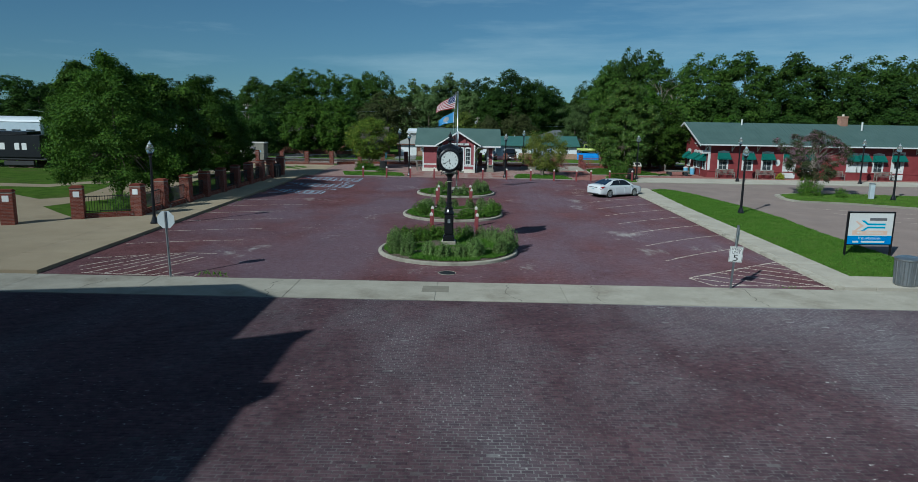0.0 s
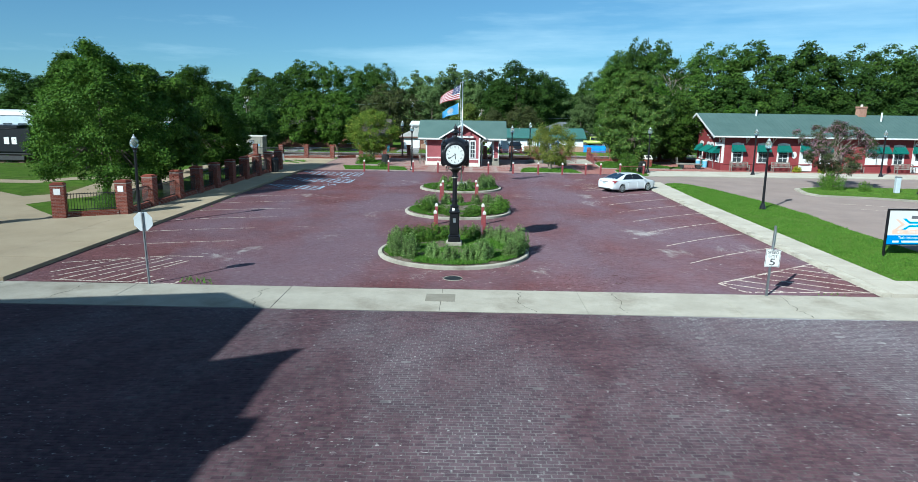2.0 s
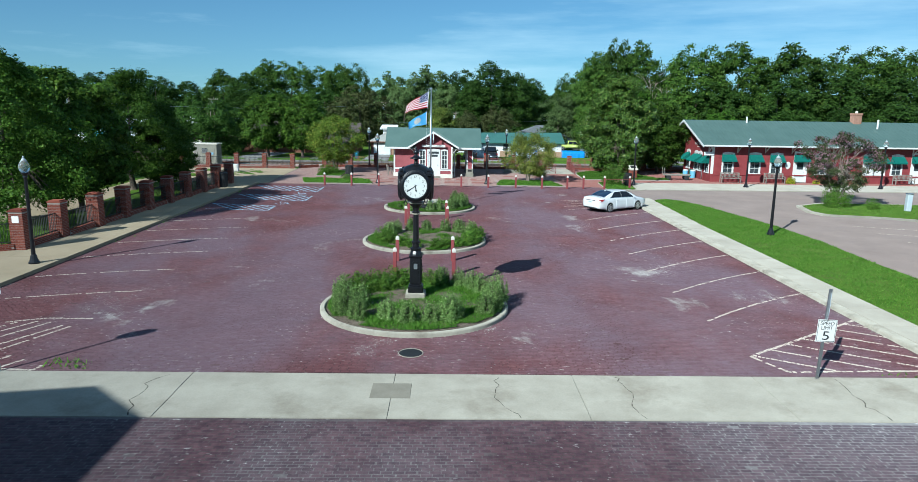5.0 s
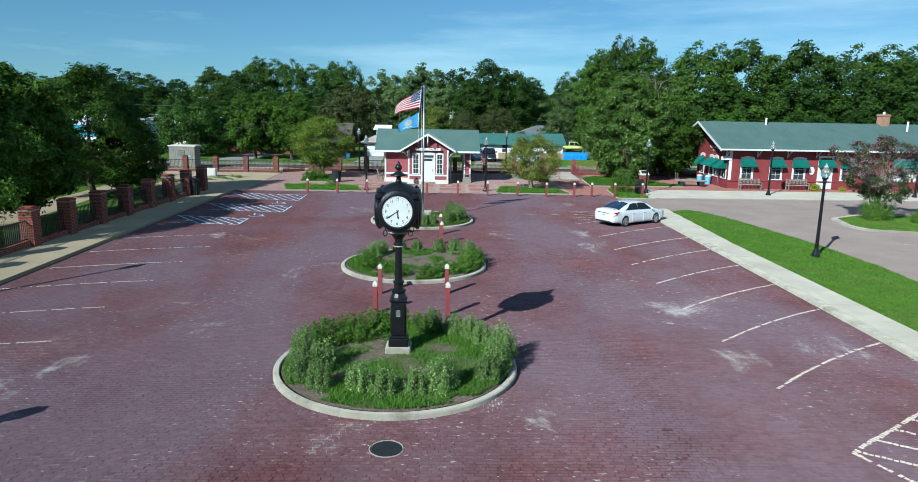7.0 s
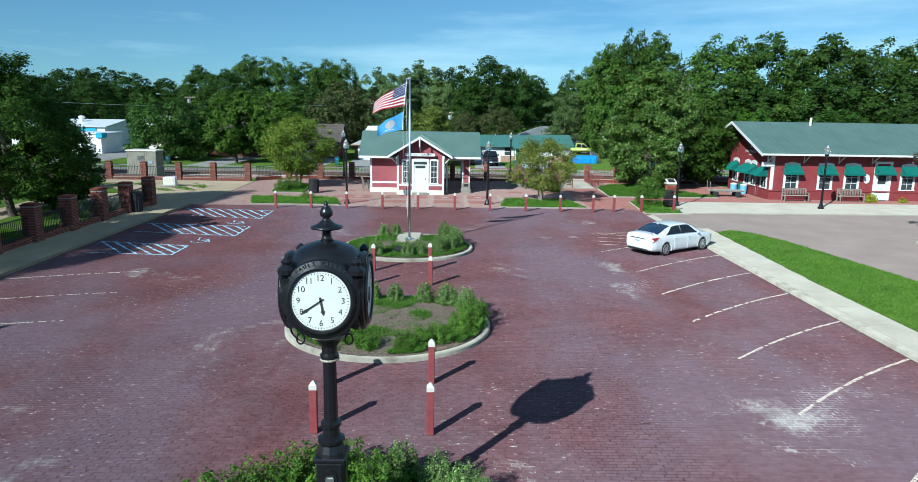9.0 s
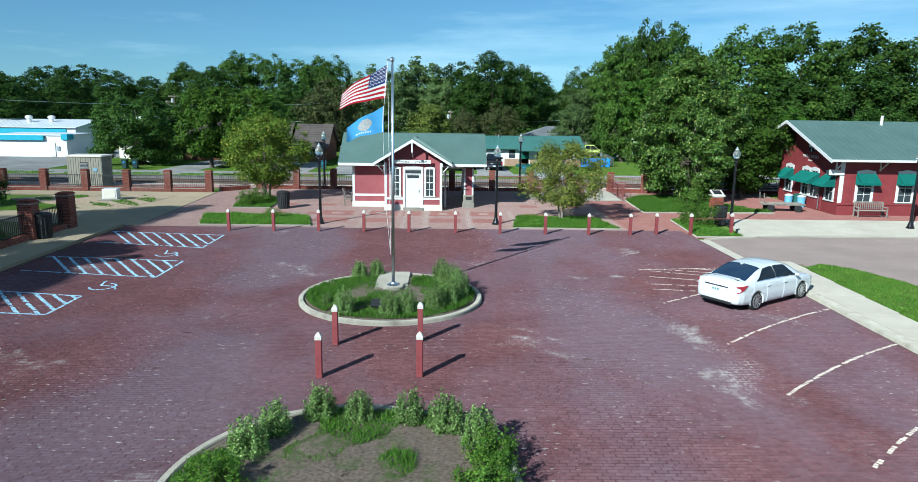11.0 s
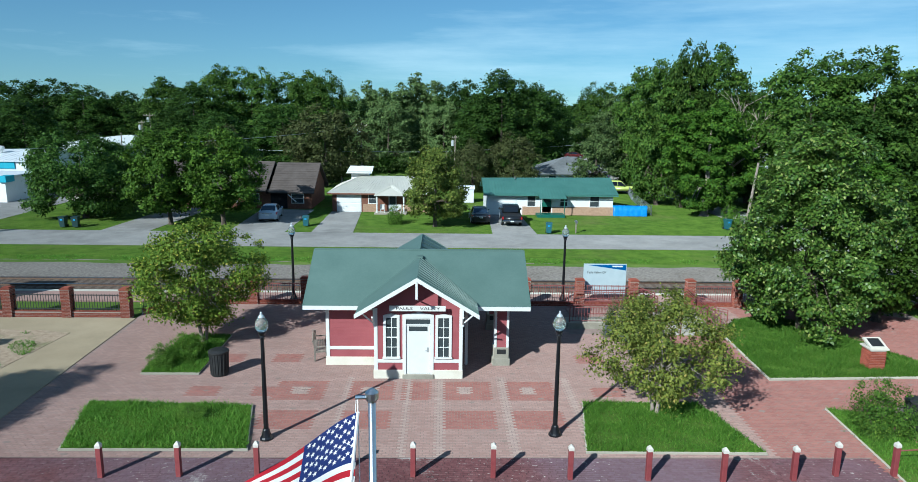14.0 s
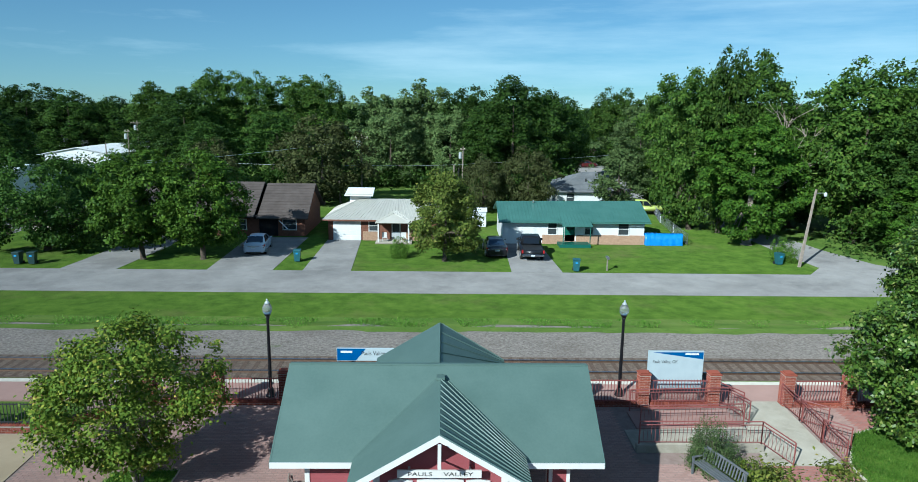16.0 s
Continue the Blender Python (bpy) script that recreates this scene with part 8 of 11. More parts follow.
edge = lambda x, y: np.sin(x * 3.1) * np.sin(y * 2.3 + x) > 0.2
grass("kerb_weeds", rect(-15.45, -15.1, 44, 70), 60, 0.07, 0.0, rg, 0.02, edge, "weeds growing along the kerb")
grass("kerb_weeds", rect(13.2, 13.6, 38, 62), 60, 0.07, 0.0, rg, 0.02, edge, "weeds growing along the kerb")
grass("kerb_weeds", rect(-9.8, -8.6, 29.5, 30.2), 70, 0.10, 0.0, rg, 0.02, None, "clump of weeds in the brick joints")
grass("kerb_weeds", rect(10.8, 13.4, 29.3, 29.6), 60, 0.09, 0.0, rg, 0.02, edge, "clump of weeds at the gutter")
grass("bare_patch_weeds", [(-17.9, 76.2), (-17.4, 81.8), (-23.5, 82.2), (-26, 80), (-21.4, 77.7)], 260, 0.10, 0.03, rg, 0.016, lambda x, y: np.sin(x * 1.9 + 2 * np.sin(y * 0.8)) * np.sin(y * 1.7 + x) > 0.35, "clumps of weeds on bare dirt")
grass("ballast_weeds", rect(-45, 36, 96.6, 98.9), 150, 0.09, -0.12, rg, 0.028, lambda x, y: np.sin(x * 0.7 + np.sin(x * 0.21) * 3) + np.sin(x * 1.9) > 0.4 - (y - 97.2), "weeds on the ballast edge")


# ---- vehicles ----
def paint(name, col, rough=0.25):
    return surface(name, tuple(v * 0.93 for v in col), col, rough, 1.2, 30, 0.02, coat=0.6)


M_CARWHITE = paint("white_car_paint", (0.80, 0.80, 0.80))
M_CARBLACK = paint("black_car_paint", (0.012, 0.013, 0.016), 0.3)
M_CARBLUE = paint("pale_blue_car_paint", (0.45, 0.55, 0.68))
M_CARLIME = paint("lime_car_paint", (0.50, 0.58, 0.16))
M_CARSKY = paint("bright_blue_car_paint", (0.06, 0.32, 0.62))
M_CARRED = paint("maroon_car_paint", (0.10, 0.02, 0.02))
M_CARGLASS = glass_material("tinted_car_glass", (0.012, 0.016, 0.024), 0.03, 0.0)
# dark glass whose base colour carries the blue of the reflected sky
M_REARGLASS = glass_material("rear_glass_sky_reflection", (0.020, 0.040, 0.075), 0.03, 0.0)
M_TYRE = surface("tyre_rubber", (0.018, 0.018, 0.018), (0.035, 0.034, 0.033), 0.85, 6, 60, 0.3)
M_RIM = surface("alloy_rim", (0.55, 0.56, 0.58), (0.68, 0.69, 0.70), 0.3, 5, 40, 0.05, metal=0.8)
M_TAIL = surface("red_lamp_lens", (0.28, 0.010, 0.018), (0.40, 0.03, 0.03), 0.15, 8, 60, 0.05)
M_CHROME = surface("chrome", (0.72, 0.73, 0.75), (0.80, 0.81, 0.82), 0.12, 4, 40, 0.02, metal=1.0)
M_LENS = surface("clear_lamp_lens", (0.55, 0.57, 0.60), (0.7, 0.72, 0.74), 0.1, 6, 40, 0.05)
M_TURQBAR = surface("plate_marking", (0.10, 0.22, 0.25), (0.15, 0.30, 0.32), 0.5, 6, 40, 0.05)
M_PLATE = surface("number_plate", (0.55, 0.60, 0.62), (0.68, 0.72, 0.73), 0.5, 6, 40, 0.05)


def wheel(parent, x, y, r=0.33, side=-1, w=0.21, spokes=10):
    """side: -1 has the rim facing -y."""
    bm = bmesh.new()
    prof = [(r - 0.10, -w / 2), (r - 0.03, -w / 2), (r, -w / 2 + 0.035), (r, w / 2 - 0.035), (r - 0.03, w / 2), (r - 0.10, w / 2)]
    lathe(bm, prof, 28)
    tyre = part("wheel", bm, M_TYRE, parent, "", True)
    tyre.matrix_basis = Matrix.Translation((x, y, r)) @ Matrix.Rotation(math.pi / 2, 4, "X")
    out = 1 if side < 0 else -1
    bm = bmesh.new()
    zf = out * (w / 2 + 0.006)
    for a, b, z0, z1 in ((r - 0.115, r - 0.085, zf - 0.05, zf + 0.014), (0.0, 0.055, zf - 0.05, zf + 0.01)):
        pts = [(max(a, 0.001), z0), (b, z0), (b, z1), (max(a, 0.001), z1)]
        lathe(bm, pts, 28)
    bmesh.ops.delete(bm, geom=[f for f in bm.faces if len(f.verts) > 4], context="FACES_ONLY")
    for k in range(spokes):
        t = k * math.tau / spokes
        d, s = Vector((math.cos(t), math.sin(t), 0)), Vector((-math.sin(t), math.cos(t), 0))
        q = [d * 0.04 - s * 0.02, d * 0.04 + s * 0.02, d * (r - 0.1) + s * 0.026, d * (r - 0.1) - s * 0.026]
        vs = [bm.verts.new(p + Vector((0, 0, zf))) for p in q]
        v2 = [bm.verts.new(p + Vector((0, 0, zf - out * 0.04))) for p in q]
        bm.faces.new(vs if out > 0 else vs[::-1])
        for i in range(4):
            bm.faces.new((vs[i], vs[(i + 1) % 4], v2[(i + 1) % 4], v2[i]))
    bmesh.ops.recalc_face_normals(bm, faces=bm.faces)
    part("rim", bm, M_RIM, tyre, "silver multi-spoke alloy rim")
    part("hub_well", lathe(bmesh.new(), [(0.001, -0.03), (r - 0.1, -0.03), (r - 0.1, 0.03), (0.001, 0.03)], 20), M_BLACKDULL, tyre)
    return tyre


def sedan(name, x, y, z, rz, body_mat, label, grp=""):
    """Front towards +x of its own; built in true metres."""
    car = thing(name, x, y, z, rz, label, "car", grp)
    car.scale = (1 / 0.91,) * 3
    X = [-2.44, -2.40, -2.3, -2.1, -1.6, -0.8, 0.2, 1.0, 1.5, 2.0, 2.28, 2.38, 2.43]
    W = [0.60, 0.74, 0.83, 0.885, 0.905, 0.915, 0.915, 0.91, 0.90, 0.86, 0.76, 0.64, 0.50]
    ZB = [0.40, 0.33, 0.28, 0.25, 0.20, 0.17, 0.17, 0.17, 0.20, 0.22, 0.25, 0.28, 0.34]
    ZS = [0.80, 0.92, 0.96, 0.98, 0.985, 0.975, 0.955, 0.93, 0.88, 0.80, 0.71, 0.64, 0.54]
    ZT = [0.86, 1.00, 1.06, 1.09, 1.09, 1.04, 1.00, 1.00, 0.95, 0.86, 0.76, 0.68, 0.57]
    xs_ = np.unique(np.concatenate([np.arange(-2.44, 2.44, 0.04), X]))
    def section(xx):
        w, zb, zs, zt = (np.interp(xx, X, q) for q in (W, ZB, ZS, ZT))
        zm = zb + (zs - zb) * 0.55
        half = [(0.0, zb), (w * 0.86, zb), (w * 0.955, zb + 0.05), (w * 0.975, zb + 0.16), (w, zm - 0.06), (w * 0.985, zm + 0.03), (w * 0.985, zm + 0.10), (w * 0.975, zs - 0.07), (w * 0.93, zs - 0.01), (w * 0.86, zs + (zt - zs) * 0.35), (w * 0.5, zt), (0.0, zt + 0.012)]
        return half
    bm = bmesh.new()
    rows = []
    for xx in xs_:
        half = section(float(xx))
        loop = [(-a, b) for a, b in half] + [(a, b) for a, b in half[-2:0:-1]]
        rows.append([bm.verts.new((float(xx), a, b)) for a, b in loop])
    n = len(rows[0])
    for a, b in zip(rows, rows[1:]):
        for i in range(n):
            bm.faces.new((a[i], b[i], b[(i + 1) % n], a[(i + 1) % n]))
    bm.faces.new(rows[0])
    bm.faces.new(rows[-1][::-1])
    WX = (-1.38, 1.40)
    kill = [f for f in bm.faces if any(math.hypot(f.calc_center_median().x - wx, f.calc_center_median().z - 0.33) < 0.37 for wx in WX) and abs(f.calc_center_median().y) > 0.55]
    bmesh.ops.delete(bm, geom=kill, context="FACES")
    bmesh.ops.recalc_face_normals(bm, faces=bm.faces)
    body = part("body", bm, body_mat, car, "", True)
    for wx in WX:
        for sd in (-1, 1):
            wheel(car, wx, sd * 0.79, 0.325, sd)
            bm = bmesh.new()
            w = float(np.interp(wx, X, W))
            for k in range(20):
                a0, a1 = (math.pi * (-0.1 + 1.2 * (k + j) / 20) for j in (0, 1))
                q = [Vector((wx + rr * math.cos(a), sd * yy, 0.33 + rr * math.sin(a))) for a in (a0, a1) for rr, yy in ((0.355, w - 0.10), (0.355, w + 0.004), (0.40, w - 0.004))]
                vs = [bm.verts.new(p) for p in q]
                bm.faces.new((vs[0], vs[1], vs[4], vs[3]))
                bm.faces.new((vs[1], vs[2], vs[5], vs[4]))
            bmesh.ops.remove_doubles(bm, verts=bm.verts, dist=0.0005)
            part("wheel_arch", bm, body_mat, car, "", True)
            part("arch_liner", lathe(bmesh.new(), [(0.001, 0), (0.37, 0), (0.37, 0.3), (0.001, 0.3)], 20), M_BLACKDULL, car).matrix_basis = Matrix.Translation((wx, sd * 0.55 + (0.15 if sd < 0 else 0.15), 0.33)) @ Matrix.Rotation(math.pi / 2, 4, "X")
    # greenhouse
    GX = [-1.86, -1.62, -1.3, -1.0, -0.5, 0.0, 0.4, 0.75, 1.1, 1.45]
    GZ = [1.085, 1.19, 1.315, 1.405, 1.455, 1.465, 1.44, 1.34, 1.17, 0.965]
    GW = [0.66, 0.655, 0.62, 0.595, 0.585, 0.59, 0.60, 0.63, 0.68, 0.73]
    def skin(xx, u, sd=1):
        zr, wr = float(np.interp(xx, GX, GZ)), float(np.interp(xx, GX, GW))
        zs, w = float(np.interp(xx, X, ZS)), float(np.interp(xx, X, W))
        zb = min(zs + 0.0, zr - 0.05)
        wb = w * 0.93
        if u <= 0.5:
            k = u / 0.5
            yy, zz = wb + (wr - wb) * k, zb + (zr - 0.065 - zb) * k + 0.02 * math.sin(k * math.pi)
        else:
            k = (u - 0.5) / 0.5
            yy, zz = wr * math.cos(k * math.pi / 2), zr - 0.065 + 0.065 * math.sin(k * math.pi / 2)
        return Vector((xx, sd * yy, zz))
    us = [0, 0.12, 0.25, 0.38, 0.5, 0.56, 0.64, 0.75, 0.87, 1.0]
    bm = bmesh.new()
    rows = []
    for xx in np.arange(-1.86, 1.46, 0.06):
        rows.append([bm.verts.new(skin(float(xx), u, -1)) for u in us] + [bm.verts.new(skin(float(xx), u, 1)) for u in us[-2::-1]])
    for a, b in zip(rows, rows[1:]):
        for i in range(len(a) - 1):
            bm.faces.new((a[i], b[i], b[i + 1], a[i + 1]))
    bmesh.ops.recalc_face_normals(bm, faces=bm.faces)
    part("roof", bm, body_mat, car, "", True)
    def patch(nm, corner, nx=14, nu=6, lift=0.008, mat=None, sds=(1,), lbl=""):
        """corner(s, t) gives (x, u, side)."""
        bm = bmesh.new()
        g = []
        for i in range(nx + 1):
            r = []
            for j in range(nu + 1):
                xx, u, sd = corner(i / nx, j / nu)
                p = skin(xx, u, sd)
                c = Vector((xx * 0.3, 0, 0.95))
                r.append(bm.verts.new(p + (p - c).normalized() * lift))
            g.append(r)
        for i in range(nx):
            for j in range(nu):
                bm.faces.new((g[i][j], g[i + 1][j], g[i + 1][j + 1], g[i][j + 1]))
        bmesh.ops.recalc_face_normals(bm, faces=bm.faces)
        return part(nm, bm, mat or M_CARGLASS, car, lbl, True)
    def across(x_lo, x_hi, e_lo, e_hi):
        def f(s, t):
            e = e_lo + (e_hi - e_lo) * t
            v = -1 + 2 * s
            u = 1 - (1 - e) * abs(v)
            return (x_lo + (x_hi - x_lo) * t - 0.06 * (v * v - 1) * (1 if x_lo > 0 else -1) * (1 - t), u, 1 if v >= 0 else -1)
        return f
    patch("rear_window", across(-1.83, -0.92, 0.475, 0.52), 18, 8, mat=M_REARGLASS)
    patch("windshield", across(1.36, 0.52, 0.47, 0.54), 16, 6)
    for sd in (-1, 1):
        patch("side_window", lambda s, t: (-1.40 + 1.10 * s + 0.26 * t * (1 - s), 0.04 + (0.43 * min(1, 0.35 + s * 1.6)) * t, sd), 10, 4)
        patch("side_window", lambda s, t: (-0.22 + 1.26 * s - 0.22 * t * s, 0.04 + (0.43 * min(1, 0.3 + (1 - s) * 2.2)) * t, sd), 10, 4)
        patch("door_pillar", lambda s, t: (-0.30 + 0.08 * s - 0.03 * t, 0.05 + 0.40 * t, sd), 2, 4, 0.007, M_BLACKDULL)
        patch("window_trim", lambda s, t: (-1.42 + 2.5 * s, 0.02 + 0.022 * t, sd), 20, 1, 0.011, M_CHROME)
        for hx in (-0.75, 0.25):
            h = part("door_handle", box(bmesh.new(), hx - 0.1, hx + 0.1, -0.018, 0.018, 0.79, 0.82, 0.008), body_mat, car)
            h.location.y = sd * 0.912
        bm = box(bmesh.new(), 0.80, 0.90, -0.07, 0.07, 0.95, 1.05, 0.03)
        m = part("side_mirror", bm, body_mat, car, "", True)
        m.location.y = sd * 0.97
        for jx in (-1.02, -0.27, 0.88):
            j = part("door_gap", box(bmesh.new(), jx - 0.004, jx + 0.004, -0.004, 0.004, 0.46, 0.90), M_SIGNBACK, car)
            j.location.y = sd * 0.893
        bm = bmesh.new()
        lamp = [(-2.425, 0.47, 0.875), (-2.35, 0.79, 0.925), (-1.95, 0.888, 0.945), (-2.17, 0.878, 0.79), (-2.36, 0.80, 0.70), (-2.43, 0.52, 0.735)]
        vs = [bm.verts.new((a - 0.006, sd * (b + 0.012), c)) for a, b, c in lamp]
        v2 = [bm.verts.new((a + 0.05, sd * (b - 0.05), c)) for a, b, c in lamp]
        bm.faces.new(vs)
        for i in range(6):
            bm.faces.new((vs[i], vs[(i + 1) % 6], v2[(i + 1) % 6], v2[i]))
        bmesh.ops.recalc_face_normals(bm, faces=bm.faces)
        tl = part("tail_light", bm, M_TAIL, car, "red and clear tail light")
        bm = bmesh.new()
        q = [(-2.435, 0.64, 0.815), (-2.39, 0.76, 0.83), (-2.37, 0.79, 0.785), (-2.43, 0.66, 0.775)]
        bm.faces.new([bm.verts.new((a - 0.012, sd * (b + 0.016), c)) for a, b, c in q])
        part("reverse_lens", bm, M_LENS, tl)
        bm = bmesh.new()
        lamp = [(2.30, 0.70, 0.72), (2.0, 0.845, 0.80), (1.88, 0.875, 0.80), (2.1, 0.845, 0.70), (2.34, 0.68, 0.62)]
        bm.faces.new([bm.verts.new((a + 0.012, sd * (b + 0.014), c)) for a, b, c in lamp])
        part("headlight", bm, M_LENS, car, "clear headlight")
        part("exhaust", tube(bmesh.new(), (-2.43, sd * 0.55, 0.30), (-2.2, sd * 0.55, 0.30), 0.035, 0.035, 10), M_CHROME, car)
    part("trunk_trim", box(bmesh.new(), -2.462, -2.40, -0.46, 0.46, 0.825, 0.875, 0.01), M_CHROME, car, "chrome strip over the plate")
    part("number_plate", box(bmesh.new(), -2.46, -2.42, -0.17, 0.17, 0.66, 0.80, 0.006), M_PLATE, car, "pale plate with plain markings")
    for k in range(3):
        part("plate_bar", box(bmesh.new(), -2.464, -2.459, -0.12 + k * 0.09, -0.06 + k * 0.09, 0.70, 0.76), M_TURQBAR, car)
    part("bumper_insert", box(bmesh.new(), -2.44, -2.3, -0.6, 0.6, 0.27, 0.37, 0.02), M_BLACKDULL, car)
    part("trunk_gap", box(bmesh.new(), -2.10, -2.09, -0.62, 0.62, 1.07, 1.098), M_BLACKDULL, car)
    part("antenna", box(bmesh.new(), -1.12, -0.98, -0.025, 0.025, 1.40, 1.45, 0.01), body_mat, car)
    part("grille", box(bmesh.new(), 2.36, 2.445, -0.4, 0.4, 0.36, 0.55, 0.02), M_BLACKDULL, car)
    return car


def pickup(name, x, y, z, rz, body_mat, label, bed_cover=False):
    car = thing(name, x, y, z, rz, label, "pickup truck", "parked cars of the far street")
    car.scale = (1 / 0.91,) * 3
    bm = bmesh.new()
    prof = [(-2.75, 0.48), (-2.75, 1.02), (2.35, 1.05), (2.62, 0.98), (2.72, 0.80), (2.72, 0.45)]
    for s in (-1,):
        a = [bm.verts.new((px_, -0.93, pz_)) for px_, pz_ in prof]
        b = [bm.verts.new((px_, 0.93, pz_)) for px_, pz_ in prof]
        bm.faces.new(a[::-1])
        bm.faces.new(b)
        for i in range(6):
            bm.faces.new((a[i], a[(i + 1) % 6], b[(i + 1) % 6], b[i]))
    bmesh.ops.recalc_face_normals(bm, faces=bm.faces)
    bmesh.ops.bevel(bm, geom=list(bm.edges), offset=0.06, segments=2, affect="EDGES")
    part("body", bm, body_mat, car, "", True)
    part("bed", box(bmesh.new(), -2.62, -0.95, -0.78, 0.78, 1.0, 1.035), M_BLACKDULL, car, "dark truck bed")
    bm = bmesh.new()
    prof = [(-0.85, 1.03), (-0.72, 1.72), (0.55, 1.74), (1.25, 1.03)]
    a = [bm.verts.new((px_, -(0.9 if pz_ < 1.2 else 0.72), pz_)) for px_, pz_ in prof]
    b = [bm.verts.new((px_, (0.9 if pz_ < 1.2 else 0.72), pz_)) for px_, pz_ in prof]
    bm.faces.new(a[::-1])
    bm.faces.new(b)
    for i in range(4):
        bm.faces.new((a[i], a[(i + 1) % 4], b[(i + 1) % 4], b[i]))
    bmesh.ops.recalc_face_normals(bm, faces=bm.faces)
    bmesh.ops.bevel(bm, geom=list(bm.edges), offset=0.05, segments=2, affect="EDGES")
    part("cab", bm, body_mat, car, "", True)
    part("rear_window", slab(bmesh.new(), [(-0.84, 0.68, 1.15), (-0.84, -0.68, 1.15), (-0.765, -0.6, 1.6), (-0.765, 0.6, 1.6)], 0.02), M_CARGLASS, car)
    part("windshield", slab(bmesh.new(), [(1.16, -0.76, 1.14), (1.16, 0.76, 1.14), (0.68, 0.64, 1.66), (0.68, -0.64, 1.66)], 0.02), M_CARGLASS, car)
    for sd in (-1, 1):
        for x0, x1, x2, x3 in ((-0.68, 0.08, 0.06, -0.62), (0.16, 1.0, 0.58, 0.12)):
            q = [(x0, 0.89, 1.14), (x1, 0.89, 1.14), (x2, 0.765, 1.62), (x3, 0.765, 1.62)]
            q = [(a_, sd * b_, c_) for a_, b_, c_ in q]
            part("side_window", slab(bmesh.new(), q if sd < 0 else q[::-1], 0.02), M_CARGLASS, car)
        for wx in (-1.65, 1.75):
            wheel(car, wx, sd * 0.83, 0.38, sd, 0.24, 6)
        part("tail_light", box(bmesh.new(), -2.765, -2.7, sd * 0.86 - 0.07, sd * 0.86 + 0.07, 0.72, 0.98, 0.01), M_TAIL, car)
        part("headlight", box(bmesh.new(), 2.6, 2.735, sd * 0.74 - 0.14, sd * 0.74 + 0.14, 0.74, 0.9, 0.02), M_LENS, car)
        part("side_mirror", box(bmesh.new(), 0.85, 0.97, sd * 1.02 - 0.1, sd * 1.02 + 0.1, 1.1, 1.3, 0.03), M_BLACKDULL, car)
    part("rear_bumper", box(bmesh.new(), -2.86, -2.7, -0.9, 0.9, 0.48, 0.64, 0.03), M_CHROME, car)
    part("front_bumper", box(bmesh.new(), 2.68, 2.82, -0.9, 0.9, 0.42, 0.62, 0.03), M_CHROME, car)
    part("number_plate", box(bmesh.new(), -2.875, -2.84, -0.16, 0.16, 0.5, 0.62), M_PLATE, car)
    return car


CAR = sedan("sedan", 11.34, 57.97, 0.0, 33, M_CARWHITE, "white four-door sedan parked nose-in at the kerb")
CAR.scale = (0.925,) * 3
pickup("pickup_truck", 7.05, 122.6, FAR, 88, M_CARBLACK, "black pickup truck on the house's driveway")
sedan("sedan", 3.8, 123.3, FAR, 91, M_CARBLACK, "black car parked on the lawn's edge", "parked cars of the far street")
sedan("sedan", -18.4, 123.6, FAR, 96, M_CARBLUE, "pale blue sedan on the brown house's driveway", "parked cars of the far street")
pickup("pickup_truck", 24.6, 147.9, FAR, -8, M_CARLIME, "lime yellow pickup truck beside the green-roofed house")
pickup("pickup_truck", 24.9, 166.0, FAR, 160, M_CARSKY, "bright blue pickup truck on the side street")
sedan("sedan", 31.0, 215.0, FAR, 5, M_CARRED, "maroon car far off on the lawn", "parked cars of the far street")

# ---- houses of the far street ----
M_HOUSEWHITE = surface("house_white_siding", (0.70, 0.71, 0.70), (0.78, 0.79, 0.78), 0.7, 0.8, 20, 0.2, c=(0.6, 0.6, 0.58), stain_scale=0.6, stain=0.5)
M_TANBRICK = surface("tan_brick", (0.36, 0.23, 0.15), (0.52, 0.36, 0.25), 0.85, 6, 40, 0.5)
M_BROWNBRICK = surface("brown_brick", (0.17, 0.075, 0.05), (0.27, 0.13, 0.09), 0.85, 6, 40, 0.5)
M_SHINGLE = surface("brown_shingle", (0.085, 0.070, 0.064), (0.138, 0.115, 0.106), 0.9, 1.0, 14, 0.6, c=(0.12, 0.09, 0.08), stain_scale=0.3, stain=0.5)
M_SHINGLEGREY = surface("grey_shingle", (0.11, 0.118, 0.125), (0.175, 0.185, 0.195), 0.9, 1.0, 14, 0.6, c=(0.13, 0.14, 0.15), stain_scale=0.4, stain=0.6)
M_WHITEROOF = surface("pale_metal_roof", (0.45, 0.435, 0.385), (0.55, 0.535, 0.475), 0.45, 0.6, 14, 0.15, c=(0.46, 0.42, 0.36), stain_scale=0.5, stain=0.5)
M_WHITEMETAL = surface("white_ribbed_metal", (0.66, 0.69, 0.72), (0.76, 0.78, 0.80), 0.5, 0.6, 14, 0.15)
M_GREENDOOR = surface("green_door_paint", (0.01, 0.10, 0.07), (0.015, 0.13, 0.09), 0.5, 3, 30, 0.1)
M_TARP = surface("blue_tarpaulin", (0.02, 0.20, 0.62), (0.04, 0.30, 0.75), 0.4, 3, 20, 0.3)
M_TURQ = surface("turquoise_paint", (0.02, 0.30, 0.42), (0.04, 0.38, 0.50), 0.5, 2, 20, 0.1)
